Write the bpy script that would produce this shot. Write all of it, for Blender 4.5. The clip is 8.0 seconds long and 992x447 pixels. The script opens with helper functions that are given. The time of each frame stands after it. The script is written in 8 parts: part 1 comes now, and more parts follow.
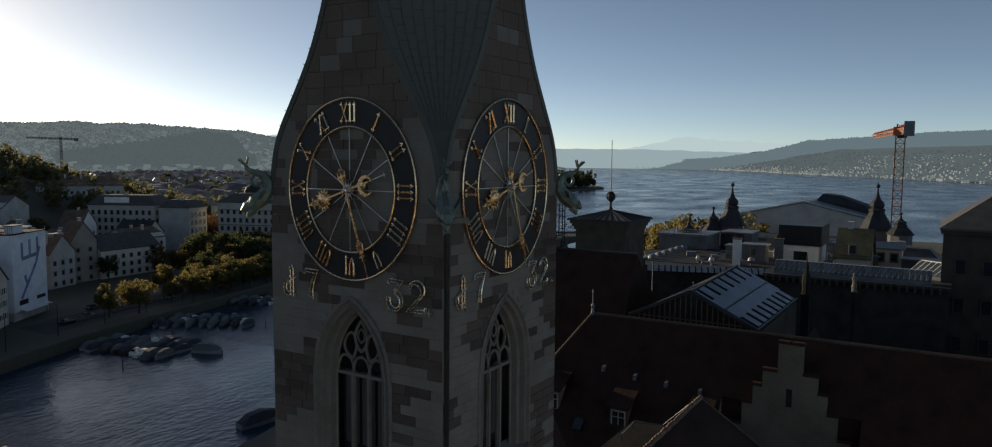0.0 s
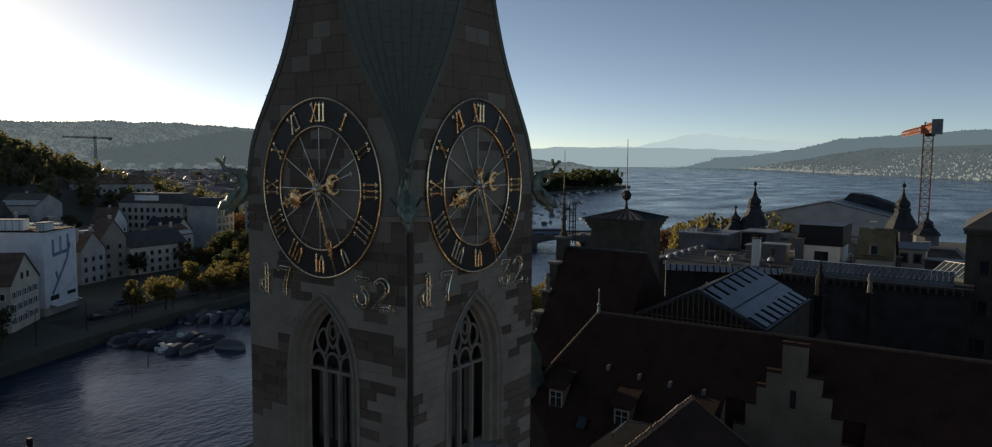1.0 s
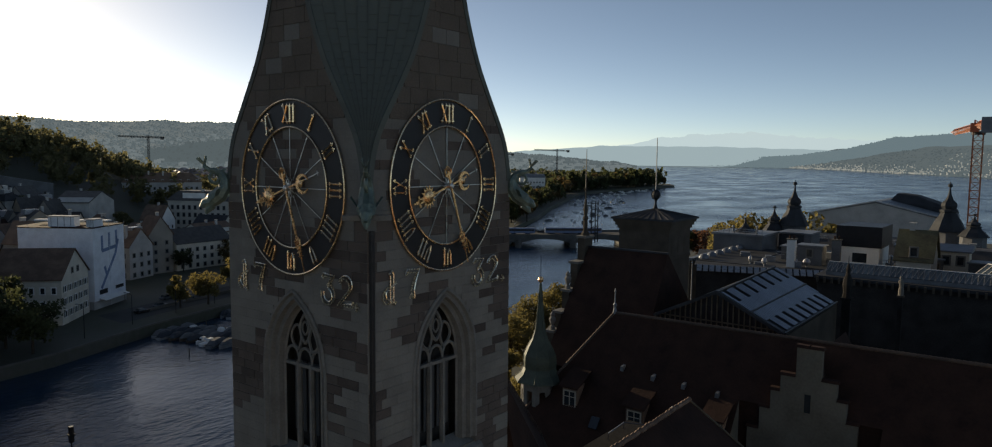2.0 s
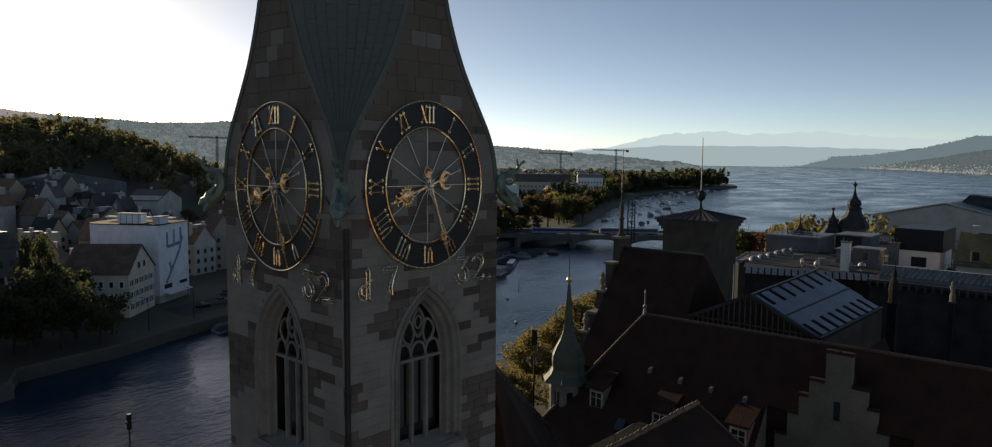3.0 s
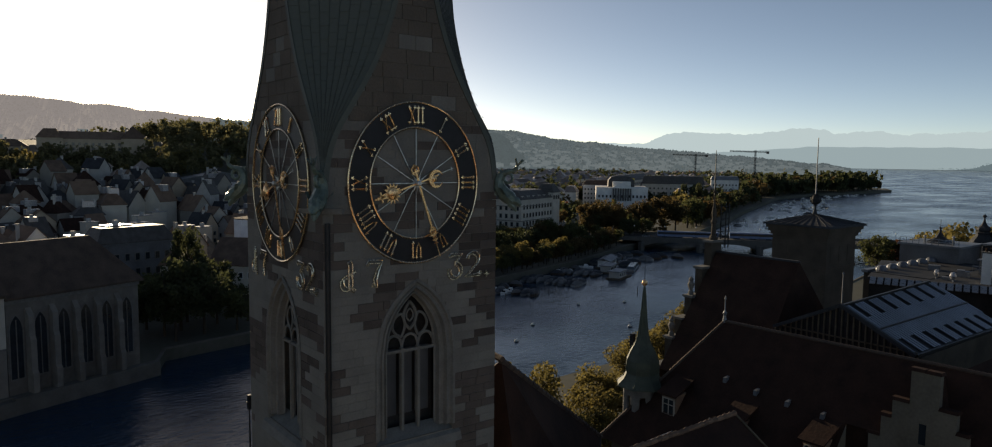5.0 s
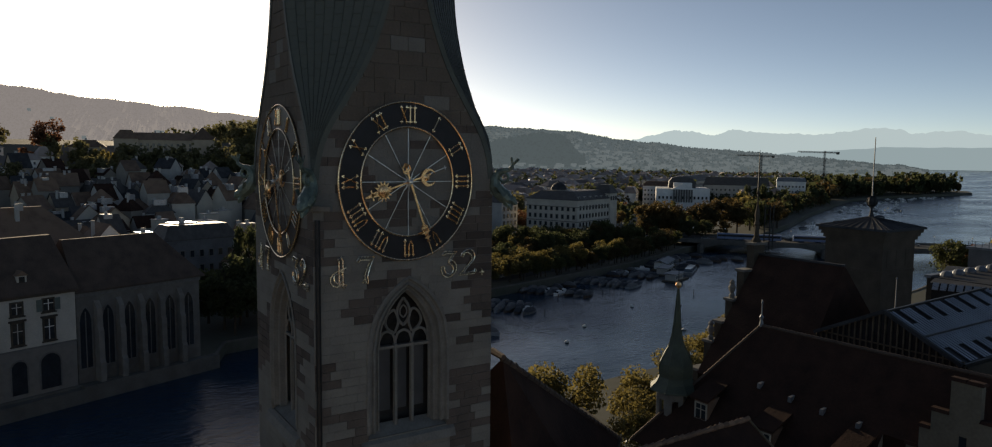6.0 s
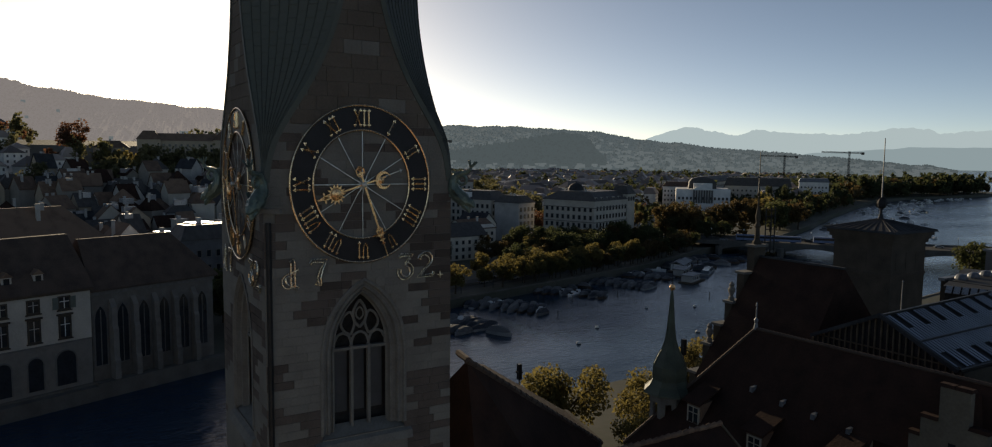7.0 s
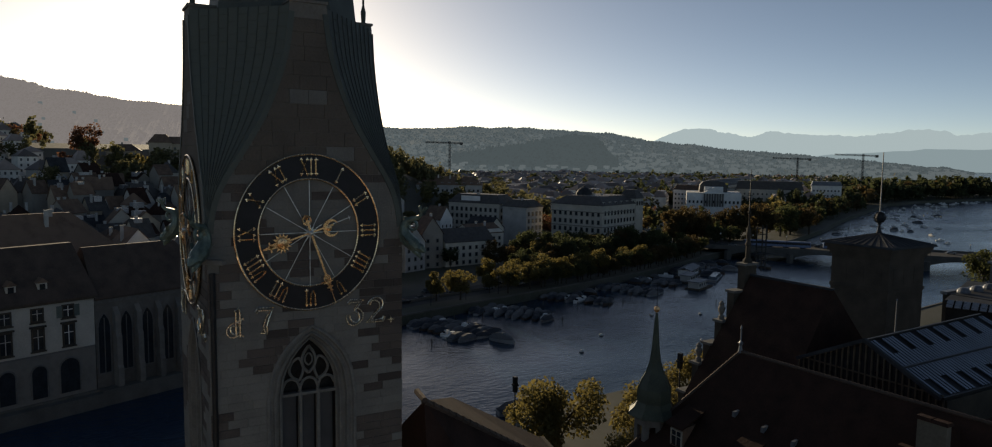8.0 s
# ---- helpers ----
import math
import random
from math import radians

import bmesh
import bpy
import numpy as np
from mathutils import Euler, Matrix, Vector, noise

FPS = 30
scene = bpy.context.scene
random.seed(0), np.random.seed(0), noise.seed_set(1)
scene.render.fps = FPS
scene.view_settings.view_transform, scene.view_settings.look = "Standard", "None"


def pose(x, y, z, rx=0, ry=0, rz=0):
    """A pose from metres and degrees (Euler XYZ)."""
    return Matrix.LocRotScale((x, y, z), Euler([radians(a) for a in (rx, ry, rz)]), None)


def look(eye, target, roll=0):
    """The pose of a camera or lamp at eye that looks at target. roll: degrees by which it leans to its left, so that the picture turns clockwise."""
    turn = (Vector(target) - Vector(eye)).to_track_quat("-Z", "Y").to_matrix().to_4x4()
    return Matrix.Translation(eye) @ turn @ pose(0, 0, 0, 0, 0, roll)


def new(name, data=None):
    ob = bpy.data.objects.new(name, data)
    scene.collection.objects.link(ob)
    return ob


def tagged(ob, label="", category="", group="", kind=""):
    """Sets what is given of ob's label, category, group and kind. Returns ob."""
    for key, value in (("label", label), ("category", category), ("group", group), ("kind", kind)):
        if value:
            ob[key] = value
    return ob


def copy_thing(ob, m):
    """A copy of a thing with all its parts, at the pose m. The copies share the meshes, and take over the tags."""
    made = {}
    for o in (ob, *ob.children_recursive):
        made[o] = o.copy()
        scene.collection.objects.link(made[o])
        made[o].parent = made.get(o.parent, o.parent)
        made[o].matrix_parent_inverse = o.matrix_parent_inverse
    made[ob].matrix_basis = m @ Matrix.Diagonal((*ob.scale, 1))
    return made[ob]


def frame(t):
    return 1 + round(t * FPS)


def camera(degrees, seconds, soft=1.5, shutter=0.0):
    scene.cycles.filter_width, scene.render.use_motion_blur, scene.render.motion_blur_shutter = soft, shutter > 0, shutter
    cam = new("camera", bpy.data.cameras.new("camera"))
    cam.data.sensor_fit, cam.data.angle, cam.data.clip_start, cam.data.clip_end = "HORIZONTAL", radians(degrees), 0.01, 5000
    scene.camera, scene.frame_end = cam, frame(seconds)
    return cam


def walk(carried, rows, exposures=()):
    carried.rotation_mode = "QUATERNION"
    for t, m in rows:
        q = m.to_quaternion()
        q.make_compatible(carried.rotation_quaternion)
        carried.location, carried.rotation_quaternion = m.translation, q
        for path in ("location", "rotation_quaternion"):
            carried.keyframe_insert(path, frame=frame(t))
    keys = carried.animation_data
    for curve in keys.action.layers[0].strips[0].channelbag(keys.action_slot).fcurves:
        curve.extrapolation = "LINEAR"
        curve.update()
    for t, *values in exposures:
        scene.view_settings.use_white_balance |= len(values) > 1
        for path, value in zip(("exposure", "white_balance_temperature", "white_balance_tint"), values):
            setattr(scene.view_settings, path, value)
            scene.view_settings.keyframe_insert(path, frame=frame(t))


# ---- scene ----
cam = camera(68.06, 8.0, soft=1.1)
PATH = [
    (0.0, (12.800, -17.628, 49.451), (7.546, -9.164, 48.578), 0.48),
    (0.5, (13.596, -17.248, 49.465), (8.188, -8.882, 48.583), 0.47),
    (1.0, (14.547, -16.752, 49.487), (8.987, -8.489, 48.593), 0.48),
    (1.5, (15.613, -16.138, 49.517), (9.840, -8.023, 48.611), 0.50),
    (3.0, (19.158, -13.958, 49.583), (12.498, -6.556, 48.660), 0.50),
    (3.5, (20.279, -13.159, 49.602), (13.296, -6.061, 48.676), 0.52),
    (4.0, (21.249, -12.273, 49.607), (13.963, -5.487, 48.679), 0.57),
    (4.5, (22.186, -11.370, 49.575), (14.604, -4.915, 48.651), 0.58),
    (6.0, (24.754, -8.440, 49.516), (16.394, -3.031, 48.594), 0.63),
    (6.5, (25.453, -7.360, 49.500), (16.975, -2.137, 48.578), 0.62),
    (7.0, (26.106, -6.308, 49.639), (17.591, -1.146, 48.718), 0.63),
    (7.5, (26.676, -5.208, 50.218), (18.152, -0.060, 49.302), 0.62),
    (8.0, (27.253, -4.136, 51.437), (18.651, 0.881, 50.528), 0.70),
]
walk(cam, [(t, look(eye, target, roll)) for t, eye, target, roll in PATH],
     [(0.0, 0.22, 8150, 6), (1.5, 0.28, 8250, 6), (3.0, 0.40, 8500, 8), (3.5, 0.38, 8550, 8), (4.5, 0.28, 8550, 8), (6.5, 0.05, 8500, 8), (8.0, -0.10, 8350, 7)])

# ---- world, sun ----
SUN_DIR = Vector((-0.972, 0.149, 0.186)).normalized()
world = bpy.data.worlds.new("world")
scene.world = world
world.use_nodes = True
wn = world.node_tree
wn.nodes.clear()
sky_node = wn.nodes.new("ShaderNodeTexSky")
sky_node.sky_type, sky_node.sun_disc = "NISHITA", False
sky_node.sun_elevation = math.asin(SUN_DIR.z)
sky_node.sun_rotation = math.atan2(SUN_DIR.x, SUN_DIR.y)
sky_node.altitude, sky_node.air_density, sky_node.dust_density, sky_node.ozone_density = 400, 0.38, 0.34, 1.0
bg = wn.nodes.new("ShaderNodeBackground")
bg.inputs[1].default_value = 0.115
wout = wn.nodes.new("ShaderNodeOutputWorld")
wn.links.new(sky_node.outputs[0], bg.inputs[0])
wn.links.new(bg.outputs[0], wout.inputs[0])
sun_data = bpy.data.lights.new("sun", "SUN")
sun_data.energy, sun_data.angle, sun_data.color = 3.8, radians(0.5), (1.0, 0.90, 0.76)
sun = new("sun", sun_data)
sun.matrix_world = look(SUN_DIR * 100, (0, 0, 0))


# ---- materials ----
def material(name, base, rough=0.8, metal=0.0, var=0.25, scale=0.5, fine=8.0, bump=0.15, second=None, piece=0.0, spec=0.3, bump_scale=None):
    """A surface with variation at two sizes (per metre) and a fine relief; piece: how much single pieces differ."""
    m = bpy.data.materials.new(name)
    m.use_nodes = True
    nt = m.node_tree
    b = nt.nodes["Principled BSDF"]
    b.inputs["Metallic"].default_value = metal
    b.inputs["Specular IOR Level"].default_value = spec
    geo = nt.nodes.new("ShaderNodeNewGeometry")
    n1, n2 = nt.nodes.new("ShaderNodeTexNoise"), nt.nodes.new("ShaderNodeTexNoise")
    for n, k, d in ((n1, scale, 4), (n2, fine, 3)):
        n.inputs["Scale"].default_value, n.inputs["Detail"].default_value = k, d
        nt.links.new(geo.outputs["Position"], n.inputs["Vector"])
    mix = nt.nodes.new("ShaderNodeMix")
    mix.data_type = "RGBA"
    dark = second or tuple(c * (1 - var) for c in base)
    light = tuple(min(1, c * (1 + var)) for c in base) if not second else base
    mix.inputs[6].default_value, mix.inputs[7].default_value = (*dark, 1), (*light, 1)
    ramp = nt.nodes.new("ShaderNodeMapRange")
    ramp.inputs[1].default_value, ramp.inputs[2].default_value = 0.35, 0.65
    add = nt.nodes.new("ShaderNodeMath")
    add.operation = "MULTIPLY_ADD"
    add.inputs[1].default_value, add.inputs[2].default_value = 0.35, 0.0
    nt.links.new(n2.outputs[0], add.inputs[0])
    sub = nt.nodes.new("ShaderNodeMath")
    sub.operation = "MULTIPLY_ADD"
    sub.inputs[1].default_value = 0.65
    nt.links.new(n1.outputs[0], sub.inputs[0])
    nt.links.new(add.outputs[0], sub.inputs[2])
    last = sub
    if piece:
        info = nt.nodes.new("ShaderNodeObjectInfo")
        pm = nt.nodes.new("ShaderNodeMath")
        pm.operation = "MULTIPLY_ADD"
        pm.inputs[1].default_value = piece
        nt.links.new(info.outputs["Random"], pm.inputs[0])
        sh = nt.nodes.new("ShaderNodeMath")
        sh.operation = "SUBTRACT"
        sh.inputs[1].default_value = piece / 2
        nt.links.new(sub.outputs[0], pm.inputs[2])
        nt.links.new(pm.outputs[0], sh.inputs[0])
        last = sh
    nt.links.new(last.outputs[0], ramp.inputs[0])
    nt.links.new(ramp.outputs[0], mix.inputs[0])
    nt.links.new(mix.outputs[2], b.inputs["Base Color"])
    rr = nt.nodes.new("ShaderNodeMapRange")
    rr.inputs[3].default_value, rr.inputs[4].default_value = max(0.02, rough - 0.12), min(1, rough + 0.12)
    nt.links.new(n2.outputs[0], rr.inputs[0])
    nt.links.new(rr.outputs[0], b.inputs["Roughness"])
    if bump:
        bp = nt.nodes.new("ShaderNodeBump")
        bp.inputs["Strength"].default_value, bp.inputs["Distance"].default_value = bump, 0.05
        nt.links.new(n2.outputs[0], bp.inputs["Height"])
        nt.links.new(bp.outputs[0], b.inputs["Normal"])
    return m


STONE = material("sandstone", (0.21, 0.192, 0.168), 0.85, second=(0.135, 0.122, 0.106), scale=0.6, fine=9, piece=0.25)
BLOCK = material("ashlar", (0.195, 0.185, 0.168), 0.88, second=(0.14, 0.132, 0.12), scale=0.8, fine=14, piece=0.13, bump=0.3, spec=0.15)
BROWN_BLOCK = material("brown_sandstone", (0.106, 0.087, 0.077), 0.9, second=(0.064, 0.052, 0.047), scale=0.9, fine=14, piece=0.35, bump=0.4, spec=0.12)
UPPER = material("brown_ashlar", (0.125, 0.105, 0.088), 0.88, second=(0.075, 0.062, 0.052), scale=0.6, fine=12, piece=0.3, bump=0.35, spec=0.15)
MOULD = material("moulded_stone", (0.178, 0.17, 0.157), 0.85, second=(0.118, 0.112, 0.103), scale=1.5, fine=12)
COPPER = material("green_copper", (0.086, 0.098, 0.085), 0.65, second=(0.056, 0.062, 0.055), metal=0.1, scale=0.9, fine=6, piece=0.5, spec=0.4)
SPIRE_GREEN = material("green_spire_copper", (0.085, 0.1, 0.072), 0.6, second=(0.05, 0.059, 0.044), scale=0.8, fine=6)
GARGOYLE = material("patinated_copper", (0.15, 0.20, 0.17), 0.42, second=(0.06, 0.085, 0.075), metal=0.3, scale=2.5, fine=12, spec=0.5)
GOLD = material("gilding", (0.93, 0.50, 0.25), 0.29, metal=0.95, var=0.25, scale=4, fine=20, bump=0.1)
BRASS = material("weathered_brass", (0.92, 0.60, 0.37), 0.24, metal=0.95, var=0.25, scale=4, fine=20, bump=0.1)
PALE_GILT = material("worn_gilt_iron", (0.84, 0.71, 0.55), 0.26, metal=0.95, var=0.25, scale=4, fine=20, bump=0.1)
BLACK = material("black_enamel", (0.012, 0.011, 0.014), 0.45, var=0.3, scale=2, fine=10, bump=0.05)
IRON = material("dark_iron", (0.03, 0.03, 0.032), 0.5, metal=0.6, var=0.3, scale=3, fine=15)
SILVER = material("silvered_iron", (0.55, 0.55, 0.54), 0.35, metal=1.0, var=0.2, scale=4, fine=20)
TILE = material("red_brown_tiles", (0.052, 0.027, 0.020), 0.9, second=(0.028, 0.016, 0.013), scale=0.7, fine=5, bump=0.5, spec=0.1)
OLIVE_TILE = material("mossy_tiles", (0.17, 0.15, 0.085), 0.9, second=(0.09, 0.075, 0.05), scale=0.6, fine=4, bump=0.4, spec=0.1)
SLATE = material("dark_slate", (0.10, 0.092, 0.085), 0.6, second=(0.058, 0.053, 0.05), scale=0.6, fine=5, bump=0.4, spec=0.25)
DARK_TILE = material("dark_weathered_tiles", (0.115, 0.082, 0.065), 0.85, second=(0.065, 0.048, 0.04), scale=0.4, fine=4, bump=0.4, spec=0.12)
BROWN_ROOF = material("brown_tiles", (0.21, 0.135, 0.095), 0.8, second=(0.11, 0.072, 0.054), scale=0.4, fine=4, bump=0.4, spec=0.18, piece=0.3)
RED_ROOF = material("red_tiles", (0.30, 0.15, 0.095), 0.8, second=(0.2, 0.105, 0.07), scale=0.4, fine=4, bump=0.4, spec=0.18)
WHITE = material("white_render", (0.74, 0.72, 0.68), 0.85, var=0.12, scale=0.3, fine=5)
CREAM = material("cream_render", (0.62, 0.56, 0.46), 0.85, var=0.15, scale=0.25, fine=4)
GREY_WALL = material("grey_render", (0.42, 0.40, 0.37), 0.85, var=0.18, scale=0.25, fine=4)
OCHRE = material("ochre_render", (0.42, 0.33, 0.24), 0.85, var=0.15, scale=0.25, fine=4)
PANE = material("dark_pane", (0.02, 0.025, 0.03), 0.12, var=0.3, scale=0.5, fine=2, bump=0.0, spec=0.6)
GLASS_ROOF = material("glass_panes", (0.055, 0.075, 0.09), 0.14, var=0.3, scale=0.6, fine=3, bump=0.0, spec=0.7, piece=0.3)
ZINC = material("zinc_sheet", (0.165, 0.175, 0.19), 0.5, metal=0.4, var=0.25, scale=0.5, fine=5)
NEAR_BLACK = material("soot_black_stone", (0.038, 0.034, 0.032), 0.9, var=0.4, scale=0.4, fine=5, spec=0.1)
ROOF_FELT = material("roof_felt", (0.026, 0.024, 0.023), 0.95, var=0.4, scale=0.5, fine=6, spec=0.05)
DARK_ZINC = material("dark_sheet", (0.042, 0.044, 0.048), 0.7, metal=0.0, var=0.35, scale=0.35, fine=5, spec=0.12)
CONCRETE = material("quay_stone", (0.12, 0.112, 0.098), 0.9, var=0.25, scale=0.3, fine=4)
ASPHALT = material("asphalt", (0.055, 0.054, 0.053), 0.9, var=0.25, scale=0.15, fine=6)
TOWN = material("town_ground", (0.11, 0.105, 0.09), 0.8, second=(0.06, 0.065, 0.04), scale=0.02, fine=0.6)
BARK = material("bark", (0.06, 0.045, 0.032), 0.9, var=0.3, scale=3, fine=12, bump=0.5)
WOOD = material("weathered_timber", (0.10, 0.076, 0.052), 0.85, var=0.3, scale=2, fine=12, bump=0.4)
CRANE_RED = material("crane_paint", (0.42, 0.14, 0.065), 0.5, var=0.2, scale=1, fine=6)
HULL = material("boat_hull", (0.26, 0.26, 0.255), 0.35, var=0.3, scale=0.8, fine=6, piece=0.5, spec=0.5)
DARK_HULL = material("dark_hull", (0.10, 0.07, 0.05), 0.5, var=0.3, scale=0.8, fine=6)
COVER = material("boat_cover", (0.045, 0.05, 0.06), 0.8, second=(0.14, 0.14, 0.14), scale=0.6, fine=8, piece=1.3)
SCAFFOLD = material("scaffold_sheet", (0.72, 0.73, 0.75), 0.8, var=0.12, scale=0.4, fine=3)
BLUE_PAINT = material("blue_print", (0.16, 0.22, 0.34), 0.8, var=0.2, scale=0.4, fine=3)
SHUTTER_WHITE = material("old_white_paint", (0.36, 0.33, 0.28), 0.7, var=0.2, scale=1, fine=8)
REDDISH = material("shutter_paint", (0.12, 0.14, 0.12), 0.7, var=0.2, scale=1, fine=6)


def leaf_material(name, a, b, piece=0.35, glow=1.7):
    m = material(name, a, 0.7, second=b, scale=0.35, fine=3, bump=0.0, piece=piece, spec=0.2)
    p = m.node_tree.nodes["Principled BSDF"]
    tr = m.node_tree.nodes.new("ShaderNodeBsdfTranslucent")
    tr.inputs[0].default_value = (*[min(1, c * glow) for c in a], 1)
    ad = m.node_tree.nodes.new("ShaderNodeMixShader")
    ad.inputs[0].default_value = 0.42
    out = m.node_tree.nodes["Material Output"]
    m.node_tree.links.new(p.outputs[0], ad.inputs[1])
    m.node_tree.links.new(tr.outputs[0], ad.inputs[2])
    m.node_tree.links.new(ad.outputs[0], out.inputs[0])
    return m


LEAF_GOLD = leaf_material("autumn_leaves", (0.15, 0.12, 0.042), (0.065, 0.068, 0.03), glow=1.9)
LEAF_BRONZE = leaf_material("bronze_leaves", (0.095, 0.066, 0.028), (0.045, 0.04, 0.02), glow=1.7)
LEAF_GREEN = leaf_material("green_leaves", (0.075, 0.08, 0.032), (0.038, 0.046, 0.02), glow=1.8)
LEAF_DARK = leaf_material("dark_leaves", (0.055, 0.062, 0.028), (0.03, 0.037, 0.018), glow=1.8)
# Lightened leaves: the haze over the hillside is put into the colour.
LEAF_HAZED = leaf_material("olive_leaves", (0.125, 0.115, 0.055), (0.085, 0.08, 0.04), glow=1.7)
LEAF_RED = leaf_material("red_leaves", (0.14, 0.065, 0.035), (0.06, 0.035, 0.024), glow=2.0)

WATER = bpy.data.materials.new("lake_water")
WATER.use_nodes = True
wt = WATER.node_tree
wb = wt.nodes["Principled BSDF"]
wb.inputs["Base Color"].default_value = (0.01, 0.035, 0.066, 1)
wb.inputs["IOR"].default_value = 1.33
wg = wt.nodes.new("ShaderNodeNewGeometry")
wmap = wt.nodes.new("ShaderNodeMapping")
wmap.inputs["Scale"].default_value = (1.0, 0.55, 1.0)
wt.links.new(wg.outputs["Position"], wmap.inputs[0])
heights = []
for wk, wd in ((0.8, 4), (0.09, 3)):
    wnz = wt.nodes.new("ShaderNodeTexNoise")
    wnz.inputs["Scale"].default_value, wnz.inputs["Detail"].default_value = wk, wd
    wt.links.new(wmap.outputs[0], wnz.inputs["Vector"])
    heights.append(wnz)
wsum = wt.nodes.new("ShaderNodeMath")
wsum.operation = "MULTIPLY_ADD"
wsum.inputs[1].default_value = 2.5
wt.links.new(heights[1].outputs[0], wsum.inputs[0])
wt.links.new(heights[0].outputs[0], wsum.inputs[2])
wxyz = wt.nodes.new("ShaderNodeSeparateXYZ")
wt.links.new(wg.outputs["Position"], wxyz.inputs[0])
breeze = wt.nodes.new("ShaderNodeMapRange")  # calm river, breezy open lake
breeze.inputs[1].default_value, breeze.inputs[2].default_value = 180, 700
breeze.inputs[3].default_value, breeze.inputs[4].default_value = 0.26, 0.5
wt.links.new(wxyz.outputs[1], breeze.inputs[0])
gusts = wt.nodes.new("ShaderNodeTexNoise")
gusts.inputs["Scale"].default_value, gusts.inputs["Detail"].default_value = 0.02, 6
wt.links.new(wmap.outputs[0], gusts.inputs["Vector"])
gust_span = wt.nodes.new("ShaderNodeMapRange")
gust_span.inputs[1].default_value, gust_span.inputs[2].default_value = 0.3, 0.7
gust_span.inputs[3].default_value, gust_span.inputs[4].default_value = 0.25, 1.8
wt.links.new(gusts.outputs[0], gust_span.inputs[0])
chop = wt.nodes.new("ShaderNodeMath")
chop.operation = "MULTIPLY"
wt.links.new(breeze.outputs[0], chop.inputs[0])
wt.links.new(gust_span.outputs[0], chop.inputs[1])
ruffle = wt.nodes.new("ShaderNodeMapRange")
ruffle.inputs[1].default_value, ruffle.inputs[2].default_value = 0.3, 0.7
ruffle.inputs[3].default_value, ruffle.inputs[4].default_value = 0.1, 0.3
wt.links.new(gusts.outputs[0], ruffle.inputs[0])
wt.links.new(ruffle.outputs[0], wb.inputs["Roughness"])
wbump = wt.nodes.new("ShaderNodeBump")
wt.links.new(chop.outputs[0], wbump.inputs["Distance"])
wbump.inputs["Strength"].default_value = 0.8
wt.links.new(wsum.outputs[0], wbump.inputs["Height"])
wt.links.new(wbump.outputs[0], wb.inputs["Normal"])


def varied_material(name, ground, single, rough=0.9, spec=0.3):
    """A surface of many joined roofs, walls or crowns, each with its own shade of the colour."""
    m = material(name, ground, rough, var=0.3, scale=0.02, fine=0.3, bump=0.0, spec=spec)
    nt = m.node_tree
    base = nt.nodes["Principled BSDF"].inputs["Base Color"]
    src = base.links[0].from_socket
    own = nt.nodes.new("ShaderNodeNewGeometry")
    span = nt.nodes.new("ShaderNodeMapRange")
    span.inputs[3].default_value, span.inputs[4].default_value = 1 - single * 0.6, 1 + single
    hue = nt.nodes.new("ShaderNodeHueSaturation")
    nt.links.new(own.outputs["Random Per Island"], span.inputs[0])
    nt.links.new(span.outputs[0], hue.inputs["Value"])
    nt.links.new(src, hue.inputs["Color"])
    nt.links.new(hue.outputs[0], base)
    return m


def haze_glow_material(name, ground, air, share):
    """Backdrop of hills: own colour under daylight, plus haze put in as glow."""
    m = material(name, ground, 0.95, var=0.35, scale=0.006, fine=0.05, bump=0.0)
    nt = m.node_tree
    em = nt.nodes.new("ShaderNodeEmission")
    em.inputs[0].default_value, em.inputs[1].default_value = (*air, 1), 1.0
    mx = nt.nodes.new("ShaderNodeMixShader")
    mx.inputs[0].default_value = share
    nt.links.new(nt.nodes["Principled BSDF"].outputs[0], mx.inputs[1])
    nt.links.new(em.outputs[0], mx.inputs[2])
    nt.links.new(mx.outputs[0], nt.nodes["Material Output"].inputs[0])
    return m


GABLE_WALL = material("weathered_render", (0.16, 0.147, 0.122), 0.9, second=(0.10, 0.092, 0.075), scale=0.4, fine=5, spec=0.15)
HILL_NEAR = haze_glow_material("wooded_knoll", (0.035, 0.04, 0.022), (0.088, 0.125, 0.165), 0.72)
SHINY_ROOF = material("bright_sheet", (0.34, 0.34, 0.35), 0.3, metal=0.4, var=0.2, scale=0.3, fine=3)
DARK_STONE = material("sooty_stone", (0.085, 0.07, 0.055), 0.9, second=(0.045, 0.037, 0.03), scale=0.5, fine=6, spec=0.15)
TURRET_STONE = material("turret_sandstone", (0.105, 0.084, 0.066), 0.9, second=(0.062, 0.05, 0.04), scale=0.5, fine=6, spec=0.15)
COURT_GLASS = material("court_glazing", (0.24, 0.265, 0.31), 0.2, metal=0.7, var=0.2, scale=0.6, fine=5, piece=0.3)
BRIDGE = material("bridge_stone", (0.11, 0.105, 0.095), 0.9, var=0.25, scale=0.3, fine=4)
# Far-shore houses and trees glow faintly in place of the haze before them.
SHORE_WALL = haze_glow_material("shore_walls", (0.42, 0.39, 0.34), (0.22, 0.285, 0.36), 0.5)
SHORE_TREES = haze_glow_material("shore_trees", (0.035, 0.04, 0.022), (0.08, 0.115, 0.155), 0.72)
TOWN_WALL = varied_material("far_walls", (0.62, 0.58, 0.52), 0.4)
TOWN_PANE = varied_material("far_panes", (0.09, 0.09, 0.09), 0.3, 0.3)
TOWN_ROOF = varied_material("far_roof_tiles", (0.20, 0.155, 0.13), 0.9, 0.45, 0.5)
TOWN_TREES = varied_material("far_foliage", (0.13, 0.12, 0.055), 0.7)
